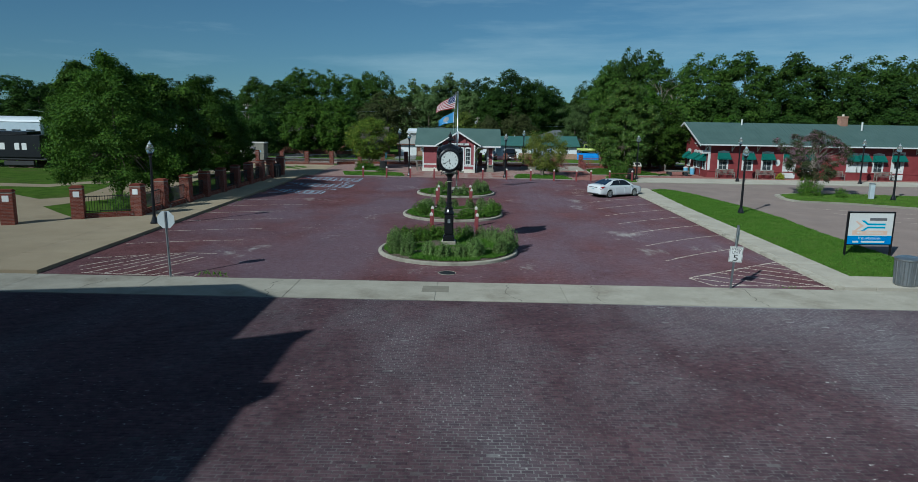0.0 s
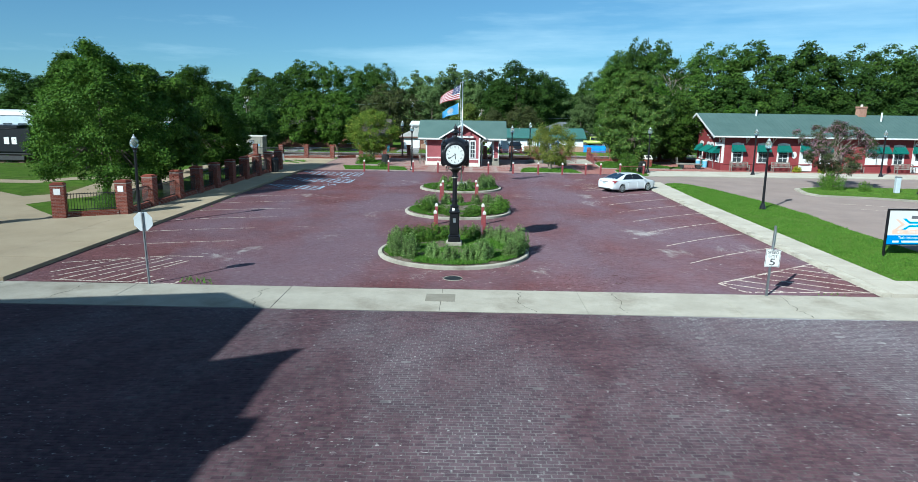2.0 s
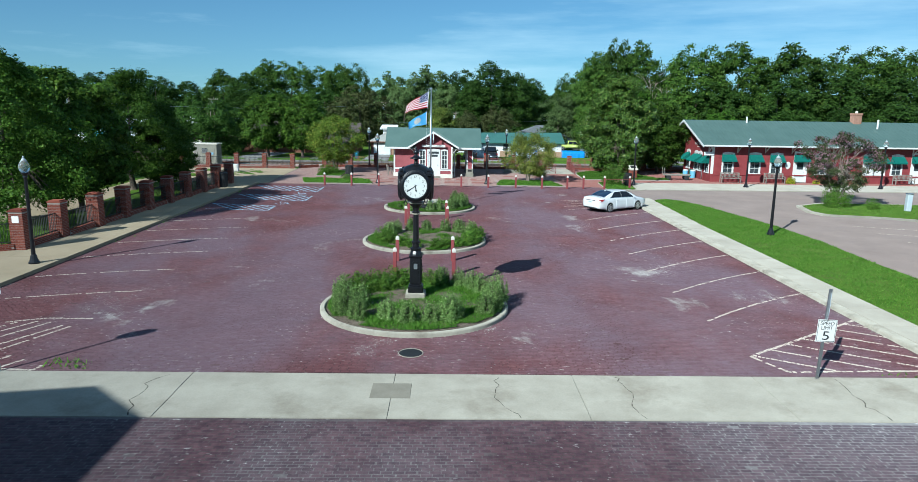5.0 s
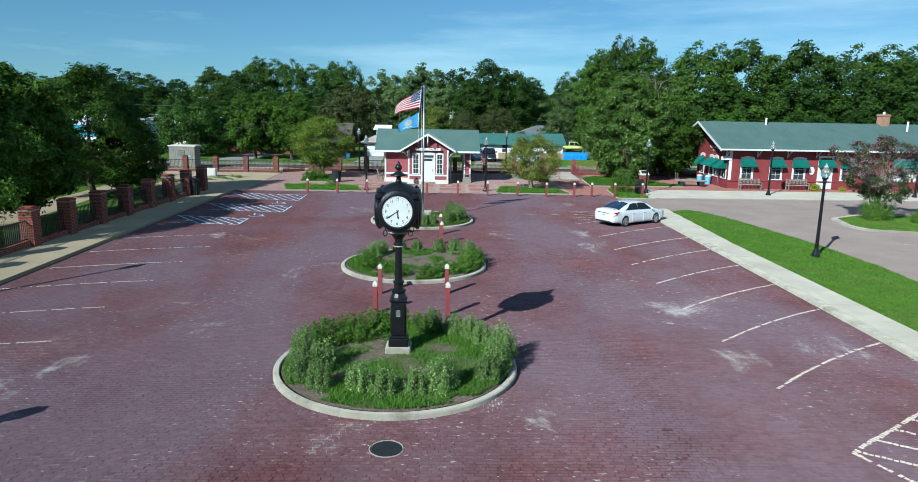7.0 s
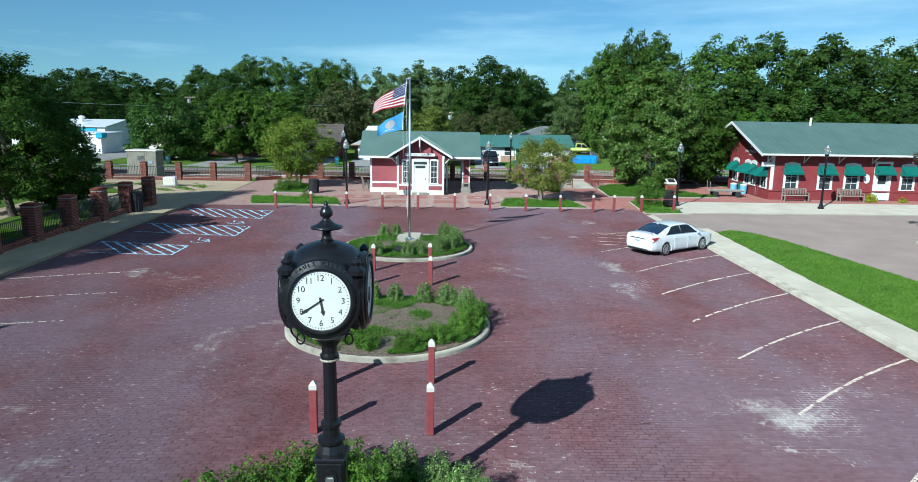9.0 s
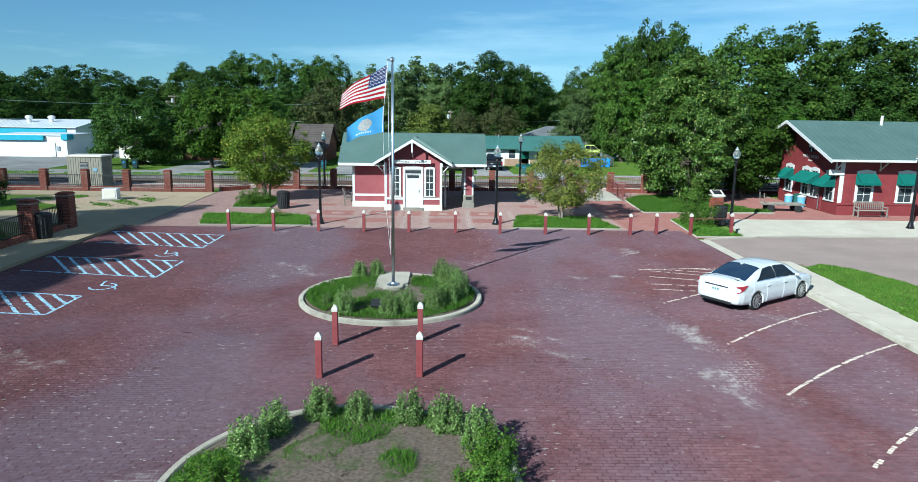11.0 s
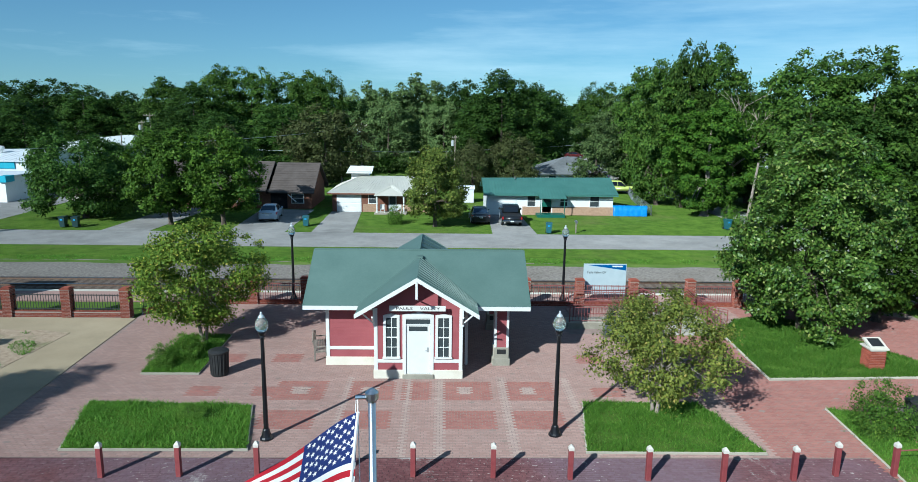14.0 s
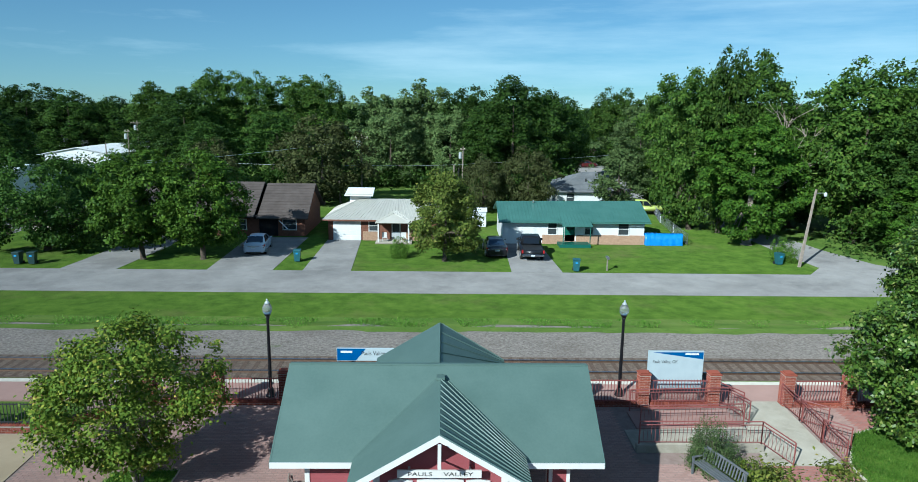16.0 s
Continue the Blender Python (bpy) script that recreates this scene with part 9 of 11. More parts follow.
M_POLEWOOD = surface("grey_pole_wood", (0.22, 0.18, 0.15), (0.36, 0.31, 0.26), 0.9, 4, 40, 0.5)


def seamed(parent, pts, mat, thick=0.09, step=0.45, name="roof"):
    r = part(name, slab(bmesh.new(), pts, thick), mat, parent)
    if step:
        s = part("roof_seams", ribs_on(bmesh.new(), pts[0], pts[1], pts[2], pts[3], step, 0.03, 0.05), mat, r)
        tagged(s, "", "", "", "stuff")
    return r


def shingled(parent, pts, mat, name="roof", course=0.45):
    """A roof face laid in overlapping courses."""
    p0, p1, q1, q0 = (Vector(p) for p in pts)
    nrm = (p1 - p0).cross(q0 - p0).normalized()
    r = part(name, slab(bmesh.new(), pts, 0.1), mat, parent)
    n = max(3, int((q0 - p0).length / course))
    bm = bmesh.new()
    for i in range(n):
        a, b = p0.lerp(q0, i / n), p1.lerp(q1, i / n)
        c, d = p1.lerp(q1, (i + 1) / n), p0.lerp(q0, (i + 1) / n)
        slab(bm, [a + nrm * 0.035, b + nrm * 0.035, c + nrm * 0.006, d + nrm * 0.006], 0.03)
    tagged(part("shingling", bm, mat, r), "", "", "", "stuff")
    return r


def walls(parent, x0, x1, y0, y1, z0, z1, mat, th=0.2, base=None, base_h=0.9, siding=0.2):
    for nm, a in (("front_wall", (x0, x1, y0, y0 + th)), ("back_wall", (x0, x1, y1 - th, y1)), ("side_wall", (x0, x0 + th, y0 + th, y1 - th)), ("side_wall", (x1 - th, x1, y0 + th, y1 - th))):
        w = part(nm, box(bmesh.new(), *a, z0, z1), mat, parent)
    if base:
        part("brick_wainscot", box(bmesh.new(), x0 - 0.06, x1 + 0.06, y0 - 0.08, y0 + 0.01, z0, z0 + base_h), base, parent, "tan brick wainscot")


def gable(parent, x, y0, y1, z0, z1, mat, th=0.2):
    """Triangle closing the roof's end at x."""
    bm = bmesh.new()
    tri = [(y0, z0), (y1, z0), ((y0 + y1) / 2, z1)]
    a, b = [bm.verts.new((x - th / 2, p, q)) for p, q in tri], [bm.verts.new((x + th / 2, p, q)) for p, q in tri]
    bm.faces.new(a[::-1])
    bm.faces.new(b)
    for i in range(3):
        bm.faces.new((a[i], a[(i + 1) % 3], b[(i + 1) % 3], b[i]))
    bmesh.ops.recalc_face_normals(bm, faces=bm.faces)
    return part("gable_wall", bm, mat, parent)


def garage_door(parent, x0, x1, y, z0, h, mat=None):
    d = part("garage_door", box(bmesh.new(), x0, x1, y - 0.03, y + 0.05, z0, z0 + h), mat or M_HOUSEWHITE, parent, "white panelled garage door")
    for i in range(4):
        part("door_panel", box(bmesh.new(), x0 + 0.08, x1 - 0.08, y - 0.05, y - 0.025, z0 + h * i / 4 + 0.04, z0 + h * (i + 1) / 4 - 0.04, 0.01), mat or M_HOUSEWHITE, d)


def plain_window(parent, x, y, z, w, h, cols=1, rows=2, mat=None):
    return window_part(parent, pose(x, y, z), w, h, cols, rows, 0.08, 0.06, True, mat)


# green-roofed house
G = thing("house", label="white house with a green metal roof and tan brick wainscot", category="house", group="houses of the far street")
Z = FAR
walls(G, 4.9, 19.2, 127.8, 135.2, Z, Z + 2.45, M_HOUSEWHITE, base=None)
part("brick_wainscot", box(bmesh.new(), 8.9, 19.26, 127.72, 127.81, Z, Z + 0.95), M_TANBRICK, G, "tan brick wainscot")
seamed(G, [(4.45, 127.1, Z + 2.35), (19.6, 127.1, Z + 2.45), (19.6, 131.5, Z + 3.95), (4.45, 131.5, Z + 3.75)], M_GREENROOF2, 0.09, 0.35)
seamed(G, [(19.6, 135.9, Z + 2.35), (4.45, 135.9, Z + 2.35), (4.45, 131.5, Z + 3.78), (19.6, 131.5, Z + 3.95)], M_GREENROOF2, 0.09, 0.35)
seamed(G, [(10.6, 126.0, Z + 2.12), (13.6, 126.0, Z + 2.12), (13.4, 128.6, Z + 2.95), (10.7, 128.6, Z + 2.95)], M_GREENROOF2, 0.07, 0.35, "porch_roof")
part("fascia", box(bmesh.new(), 4.4, 19.65, 127.04, 127.1, Z + 2.24, Z + 2.36), M_GREENROOF2, G)
gable(G, 5.0, 127.8, 135.2, Z + 2.45, Z + 3.66, M_HOUSEWHITE)
gable(G, 19.1, 127.8, 135.2, Z + 2.45, Z + 3.76, M_HOUSEWHITE)
for px_ in (10.75, 13.4):
    part("porch_post", tube(bmesh.new(), (px_, 126.15, Z), (px_, 126.15, Z + 2.1), 0.05, 0.05, 8), M_GREENDOOR, G)
part("porch_step", box(bmesh.new(), 10.4, 13.5, 126.0, 127.7, Z - 0.1, Z + 0.28, 0.03), M_GREENDOOR, G, "green porch step")
garage_door(G, 5.3, 8.2, 127.8, Z, 2.05)
d = part("door", box(bmesh.new(), 11.15, 12.15, 127.72, 127.83, Z + 0.3, Z + 2.3, 0.01), M_GREENDOOR, G, "dark green front door")
part("door_pane", box(bmesh.new(), 11.3, 12.0, 127.70, 127.73, Z + 1.5, Z + 2.1), M_GLASS, d)
part("door_trim", box(bmesh.new(), 12.18, 12.3, 127.70, 127.82, Z + 0.3, Z + 2.35), M_HOUSEWHITE, G)
part("door_trim", box(bmesh.new(), 11.0, 11.12, 127.70, 127.82, Z + 0.3, Z + 2.35), M_HOUSEWHITE, G)
for wx, ww in ((9.9, 0.85), (13.6, 0.8), (17.1, 1.0)):
    plain_window(G, wx, 127.8, Z + 1.0, ww, 1.15)
part("roof_vent", tube(bmesh.new(), (8.3, 131.0, Z + 3.7), (8.3, 131.0, Z + 4.0), 0.08, 0.08, 8), M_STEEL, G)
t = thing("tarpaulin_cover", label="bright blue tarpaulin over a stack beside the house", category="tarpaulin")
bm = bmesh.new()
nx = 24
gv = []
rt = random.Random(5)
for j, (yy, zz) in enumerate(((127.4, FAR), (127.45, FAR + 0.6), (127.5, FAR + 1.05), (127.9, FAR + 1.15), (128.6, FAR + 1.1), (128.7, FAR))):
    gv.append([bm.verts.new((19.3 + 3.8 * i / nx, yy + rt.uniform(-0.05, 0.05), zz + (rt.uniform(-0.07, 0.07) if 0 < j < 5 else 0))) for i in range(nx + 1)])
for a, b in zip(gv, gv[1:]):
    for i in range(nx):
        bm.faces.new((a[i], a[i + 1], b[i + 1], b[i]))
for c in (0, nx):
    bm.faces.new([r[c] for r in gv])
bmesh.ops.recalc_face_normals(bm, faces=bm.faces)
part("tarpaulin", bm, M_TARP, t, "", True)

# grey-shingled house behind it
H = thing("house", label="white house with a hipped grey shingle roof", category="house", group="houses of the far street")
walls(H, 14.2, 24.0, 151.5, 161, Z, Z + 2.5, M_HOUSEWHITE)
for nm, q in (("roof", [(13.5, 150.8, Z + 2.4), (24.7, 150.8, Z + 2.4), (20.4, 156.2, Z + 4.6), (18.6, 156.2, Z + 4.6)]), ("roof", [(24.7, 161.7, Z + 2.4), (13.5, 161.7, Z + 2.4), (18.6, 156.2, Z + 4.6), (20.4, 156.2, Z + 4.6)]),
              ("hip", [(13.5, 161.7, Z + 2.4), (13.5, 150.8, Z + 2.4), (18.6, 156.1, Z + 4.6), (18.6, 156.3, Z + 4.6)]), ("hip", [(24.7, 150.8, Z + 2.4), (24.7, 161.7, Z + 2.4), (20.4, 156.3, Z + 4.6), (20.4, 156.1, Z + 4.6)])):
    shingled(H, q, M_SHINGLEGREY, nm)
for vx in (18.4, 19.6):
    part("roof_vent", tube(bmesh.new(), (vx, 153.5, Z + 3.4), (vx, 153.5, Z + 3.9), 0.1, 0.1, 8), M_BLACKDULL, H)
plain_window(H, 16.0, 151.5, Z + 1.0, 1.0, 1.1)

# white metal-roofed house
Wh = thing("house", label="brick house with a pale ribbed metal hip roof", category="house", group="houses of the far street")
walls(Wh, -12.7, -1.6, 128.8, 136.6, Z, Z + 2.3, M_BROWNBRICK)
for q in ([(-13.2, 128.2, Z + 2.2), (-1.1, 128.2, Z + 2.2), (-3.6, 132.6, Z + 3.75), (-9.9, 132.6, Z + 3.75)], [(-1.1, 137.1, Z + 2.2), (-13.2, 137.1, Z + 2.2), (-9.9, 132.6, Z + 3.75), (-3.6, 132.6, Z + 3.75)],
          [(-13.2, 137.1, Z + 2.2), (-13.2, 128.2, Z + 2.2), (-9.9, 132.5, Z + 3.75), (-9.9, 132.7, Z + 3.75)], [(-1.1, 128.2, Z + 2.2), (-1.1, 137.1, Z + 2.2), (-3.6, 132.7, Z + 3.75), (-3.6, 132.5, Z + 3.75)]):
    seamed(Wh, q, M_WHITEROOF, 0.08, 0.4)
seamed(Wh, [(-7.8, 130.6, Z + 2.1), (-7.8, 127.0, Z + 2.1), (-6.0, 128.0, Z + 2.95), (-6.0, 131.6, Z + 2.95)], M_WHITEROOF, 0.07, 0.4, "porch_roof")
seamed(Wh, [(-4.2, 127.0, Z + 2.1), (-4.2, 130.6, Z + 2.1), (-6.0, 131.6, Z + 2.95), (-6.0, 128.0, Z + 2.95)], M_WHITEROOF, 0.07, 0.4, "porch_roof")
part("porch_hip", slab(bmesh.new(), [(-7.8, 127.0, Z + 2.1), (-4.2, 127.0, Z + 2.1), (-6.0, 128.05, Z + 2.95)], 0.06), M_WHITEROOF, Wh)
part("fascia", box(bmesh.new(), -13.2, -7.8, 128.12, 128.2, Z + 2.05, Z + 2.2), M_BROWNBRICK, Wh)
for px_ in (-7.5, -4.5):
    part("porch_post", box(bmesh.new(), px_ - 0.07, px_ + 0.07, 127.2, 127.34, Z, Z + 2.05), M_WHITE, Wh)
garage_door(Wh, -12.2, -9.4, 128.78, Z, 2.0)
part("brick_wainscot", box(bmesh.new(), -9.2, -7.6, 128.7, 128.81, Z, Z + 0.9), M_TANBRICK, Wh)
part("brick_wainscot", box(bmesh.new(), -4.9, -1.7, 128.7, 128.81, Z, Z + 0.9), M_TANBRICK, Wh)
plain_window(Wh, -8.1, 128.78, Z + 1.0, 0.9, 1.0)
plain_window(Wh, -3.2, 128.78, Z + 1.0, 1.0, 1.0)
dd = part("door", box(bmesh.new(), -6.3, -5.4, 128.72, 128.83, Z + 0.12, Z + 2.0), M_SIGNBACK, Wh, "pale storm door")
part("door_pane", box(bmesh.new(), -6.2, -5.5, 128.70, 128.73, Z + 0.9, Z + 1.85), M_GLASS, dd)
part("porch_floor", box(bmesh.new(), -7.8, -4.2, 127.0, 128.7, Z - 0.05, Z + 0.12), M_WALK, Wh)
part("chimney", box(bmesh.new(), -11.0, -8.9, 132.6, 133.8, Z + 3.0, Z + 4.1), M_HOUSEWHITE, Wh)
part("roof_box", box(bmesh.new(), -11.4, -8.6, 132.0, 134.6, Z + 4.1, Z + 4.3, 0.03), M_WHITEROOF, Wh, "raised pale metal cap on the roof")
slab_bm = slab(bmesh.new(), [(-11.5, 131.9, Z + 4.12), (-8.5, 131.9, Z + 4.12), (-8.4, 133.2, Z + 4.85), (-11.2, 133.2, Z + 4.85)], 0.06)
part("solar_panel", slab_bm, M_WHITEMETAL, Wh, "tilted pale metal panel")
for cx, cz in ((-6.9, 0.5), (-5.0, 0.45)):
    b = thing("porch_chair", cx, 127.6, Z + 0.12, 10, "white metal porch chair", "chair", "porch chairs")
    part("seat", box(bmesh.new(), -0.25, 0.25, -0.25, 0.25, 0.38, 0.42, 0.01), M_WHITE, b)
    part("backrest", box(bmesh.new(), -0.25, 0.25, 0.22, 0.26, 0.42, 0.9, 0.01), M_WHITE, b)
    for lx in (-0.22, 0.22):
        for ly in (-0.22, 0.22):
            part("leg", tube(bmesh.new(), (lx, ly, 0), (lx, ly, 0.39), 0.02, 0.02, 6), M_WHITE, b)

S = thing("garden_shed", 2.75, 137.9, Z, 0, "white metal garden shed behind the house", "shed")
walls(S, -1.05, 1.05, -0.75, 0.75, 0, 1.75, M_WHITEMETAL, 0.06)
seamed(S, [(-1.15, -0.85, 1.72), (1.15, -0.85, 1.72), (1.15, 0, 2.1), (-1.15, 0, 2.1)], M_WHITEMETAL, 0.05, 0.4)
seamed(S, [(1.15, 0.85, 1.72), (-1.15, 0.85, 1.72), (-1.15, 0, 2.1), (1.15, 0, 2.1)], M_WHITEMETAL, 0.05, 0.4)
part("door", box(bmesh.new(), -0.5, 0.5, -0.78, -0.74, 0.05, 1.65), M_WHITEMETAL, S)
gable(S, -1.0, -0.75, 0.75, 1.75, 2.0, M_WHITEMETAL, 0.05)
gable(S, 1.0, -0.75, 0.75, 1.75, 2.0, M_WHITEMETAL, 0.05)

# brown-roofed house
Br = thing("house", label="brown brick house with a steep brown shingle roof", category="house", group="houses of the far street")
walls(Br, -35.0, -15.4, 130.6, 139.4, Z, Z + 2.2, M_BROWNBRICK)
for a, b, lift in ((-20.2, -15.0, 0.0), (-35.4, -20.5, 0.12)):
    shingled(Br, [(a, 129.9, Z + 1.95 + lift), (b, 129.9, Z + 1.95 + lift), (b, 135.0, Z + 5.0 + lift), (a, 135.0, Z + 5.0 + lift)], M_SHINGLE)
    shingled(Br, [(b, 140.1, Z + 1.95 + lift), (a, 140.1, Z + 1.95 + lift), (a, 135.0, Z + 5.0 + lift), (b, 135.0, Z + 5.0 + lift)], M_SHINGLE)
part("roof_step", box(bmesh.new(), -20.55, -20.15, 130.2, 139.6, Z + 1.8, Z + 2.2), M_DARK, Br)
gable(Br, -15.5, 130.6, 139.4, Z + 2.2, Z + 4.75, M_BROWNBRICK)
gable(Br, -34.9, 130.6, 139.4, Z + 2.2, Z + 4.75, M_BROWNBRICK)
# no opening here: a dark panel on the wall paints the carport's shade
part("porch_recess", box(bmesh.new(), -20.1, -18.2, 130.5, 130.62, Z + 0.05, Z + 2.0), M_DARK, Br, "flat dark panel painted as the shade of an open carport")
plain_window(Br, -17.0, 130.58, Z + 0.7, 1.3, 1.0)
plain_window(Br, -22.0, 130.58, Z + 0.7, 1.0, 1.0)
plain_window(Br, -24.5, 130.58, Z + 0.7, 1.0, 1.0)
part("chimney", box(bmesh.new(), -27.2, -26.2, 134.4, 135.4, Z + 4.6, Z + 5.9, 0.03), M_BROWNBRICK, Br)
part("porch_bracket", tube(bmesh.new(), (-18.0, 130.2, Z + 1.7), (-17.0, 129.7, Z + 0.9), 0.06, 0.06, 6), M_WHITE, Br)

# far left: shops, metal hall, small grey house
N = thing("shop", label="white block shop with a turquoise band", category="building", group="far buildings")
walls(N, -62.0, -52.0, 133.2, 140.0, Z, Z + 3.0, M_HOUSEWHITE)
part("roof", box(bmesh.new(), -62.2, -51.8, 133.0, 140.2, Z + 2.95, Z + 3.1, 0.03), M_WHITEMETAL, N)
part("band", box(bmesh.new(), -62.2, -55.0, 132.8, 133.15, Z + 2.3, Z + 3.0, 0.02), M_TURQ, N, "bright turquoise band")
part("band", box(bmesh.new(), -52.6, -51.7, 132.9, 134.6, Z + 2.4, Z + 3.15, 0.02), M_TURQ, N, "bright turquoise band")
part("door", box(bmesh.new(), -54.4, -53.6, 133.1, 133.21, Z + 0.05, Z + 2.0), M_WHITE, N)
part("wall_box", box(bmesh.new(), -53.4, -53.0, 133.05, 133.21, Z + 0.9, Z + 1.5), M_STEEL, N)
N2 = thing("metal_building", label="long pale blue metal building with a low roof", category="building", group="far buildings")
walls(N2, -76.0, -59.5, 150.0, 166.0, Z, Z + 3.5, M_WHITEMETAL)
seamed(N2, [(-76.3, 149.6, Z + 3.5), (-59.2, 149.6, Z + 3.5), (-59.2, 158, Z + 4.6), (-76.3, 158, Z + 4.6)], M_WHITEMETAL, 0.1, 0.8)
seamed(N2, [(-59.2, 166.4, Z + 3.5), (-76.3, 166.4, Z + 3.5), (-76.3, 158, Z + 4.6), (-59.2, 158, Z + 4.6)], M_WHITEMETAL, 0.1, 0.8)
part("band", box(bmesh.new(), -75.9, -61.0, 149.85, 149.99, Z + 2.4, Z + 3.3), M_TURQ, N2)
gable(N2, -59.6, 150, 166, Z + 3.5, Z + 4.45, M_WHITEMETAL)
for vx, vy in ((-69.5, 154.5), (-66.0, 155.0)):
    part("roof_vent", lathe(bmesh.new(), [(0.35, Z + 4.0), (0.35, Z + 4.6), (0.6, Z + 4.9), (0.5, Z + 5.2), (0.1, Z + 5.3)], 12, vx, vy), M_WHITE, N2)
Hall = thing("metal_hall", label="large white ribbed metal hall with a roller door", category="building", group="far buildings")
walls(Hall, -80.0, -66.8, 197.5, 225.0, Z, Z + 3.1, M_WHITEMETAL)
seamed(Hall, [(-80.4, 225.4, Z + 3.0), (-80.4, 197.1, Z + 3.0), (-73.4, 197.1, Z + 4.3), (-73.4, 225.4, Z + 4.3)], M_WHITEMETAL, 0.1, 1.0)
seamed(Hall, [(-66.4, 197.1, Z + 3.0), (-66.4, 225.4, Z + 3.0), (-73.4, 225.4, Z + 4.3), (-73.4, 197.1, Z + 4.3)], M_WHITEMETAL, 0.1, 1.0)
gb = gable(Hall, 0.0, -6.6, 6.6, Z + 3.1, Z + 4.2, M_WHITEMETAL)
gb.matrix_basis = Matrix.Translation((-73.4, 197.6, 0)) @ Matrix.Rotation(math.pi / 2, 4, "Z")
bm = bmesh.new()
for i in range(33):
    box(bm, -79.9 + i * 0.4, -79.82 + i * 0.4, 197.44, 197.5, Z, Z + 3.05)
tagged(part("wall_ribs", bm, M_WHITEMETAL, Hall), kind="stuff")
garage_door(Hall, -72.6, -69.4, 197.42, Z, 2.3)
Gh = thing("house", label="small pale house with a dark gable roof", category="house", group="far buildings")
walls(Gh, -101.3, -92.0, 234.0, 242.0, Z, Z + 2.6, M_HOUSEWHITE)
shingled(Gh, [(-101.6, 242.4, Z + 2.5), (-101.6, 233.5, Z + 2.5), (-99.2, 233.5, Z + 3.9), (-99.2, 242.4, Z + 3.9)], M_SHINGLEGREY)
shingled(Gh, [(-91.6, 233.5, Z + 2.5), (-91.6, 242.4, Z + 2.5), (-99.2, 242.4, Z + 3.9), (-99.2, 233.5, Z + 3.9)], M_SHINGLEGREY)
plain_window(Gh, -99.5, 233.98, Z + 0.9, 1.2, 1.2)
Fw = thing("house", label="white two-storey house among the trees", category="house", group="far buildings")
walls(Fw, 31.0, 34.5, 231.0, 238.0, Z, Z + 5.6, M_HOUSEWHITE)
shingled(Fw, [(30.5, 230.5, Z + 5.5), (35.0, 230.5, Z + 5.5), (35.0, 234.5, Z + 7.4), (30.5, 234.5, Z + 7.4)], M_SHINGLEGREY)
shingled(Fw, [(35.0, 238.5, Z + 5.5), (30.5, 238.5, Z + 5.5), (30.5, 234.5, Z + 7.4), (35.0, 234.5, Z + 7.4)], M_SHINGLEGREY)
plain_window(Fw, 32.2, 230.98, Z + 3.6, 1.0, 1.3)
plain_window(Fw, 33.6, 230.98, Z + 1.0, 1.0, 1.3)
Fr = thing("house", label="white house half hidden by the trees", category="house", group="far buildings")
walls(Fr, 48.0, 53.0, 160.0, 167.0, Z, Z + 3.2, M_HOUSEWHITE)
shingled(Fr, [(47.5, 159.5, Z + 3.1), (53.5, 159.5, Z + 3.1), (53.5, 163.5, Z + 5.0), (47.5, 163.5, Z + 5.0)], M_SHINGLEGREY)
shingled(Fr, [(53.5, 167.5, Z + 3.1), (47.5, 167.5, Z + 3.1), (47.5, 163.5, Z + 5.0), (53.5, 163.5, Z + 5.0)], M_SHINGLEGREY)
for fx, fy in ((-44.5, 132.5), (-40.0, 128.0)):
    f = thing("board_fence", fx, fy, Z, -20, "pale board fence under the trees", "fence", "board fences")
    for i in range(14):
        part("board", box(bmesh.new(), i * 0.2, i * 0.2 + 0.185, -0.012, 0.012, 0, 1.75 + 0.03 * (i % 3), 0.004), M_CREAM, f)
    part("rail", box(bmesh.new(), 0, 2.8, 0.013, 0.06, 0.4, 0.5), M_CREAM, f)
    part("rail", box(bmesh.new(), 0, 2.8, 0.013, 0.06, 1.3, 1.4), M_CREAM, f)


# ---- utility poles and wires ----
def utility_pole(x, y, h, lean=(0, 0), arm=0.0, can=False, r=0.14, z=FAR, mat=None):
    p = thing("utility_pole", x, y, z, 0, "weathered wooden utility pole" + (" with a transformer" if can else ""), "utility pole", "utility poles")
    top = Vector((lean[0], lean[1], h))
    part("pole", tube(bmesh.new(), (0, 0, -0.2), top, r, r * 0.65, 10), mat or M_POLEWOOD, p)
    if arm:
        part("crossarm", box(bmesh.new(), top.x - arm, top.x + arm, top.y - 0.2, top.y - 0.08, h - 0.55, h - 0.42), M_POLEWOOD, p)
        for k in (-0.9, -0.45, 0.45, 0.9):
            part("insulator", tube(bmesh.new(), (top.x + arm * k, top.y - 0.14, h - 0.42), (top.x + arm * k, top.y - 0.14, h - 0.2), 0.05, 0.03, 6), M_CREAM, p)
    if can:
        part("transformer", lathe(bmesh.new(), [(0.2, h - 1.9), (0.27, h - 1.85), (0.27, h - 1.0), (0.2, h - 0.92), (0.05, h - 0.85)], 12, top.x - 0.45, top.y), M_SIGNBACK, p)
    return p


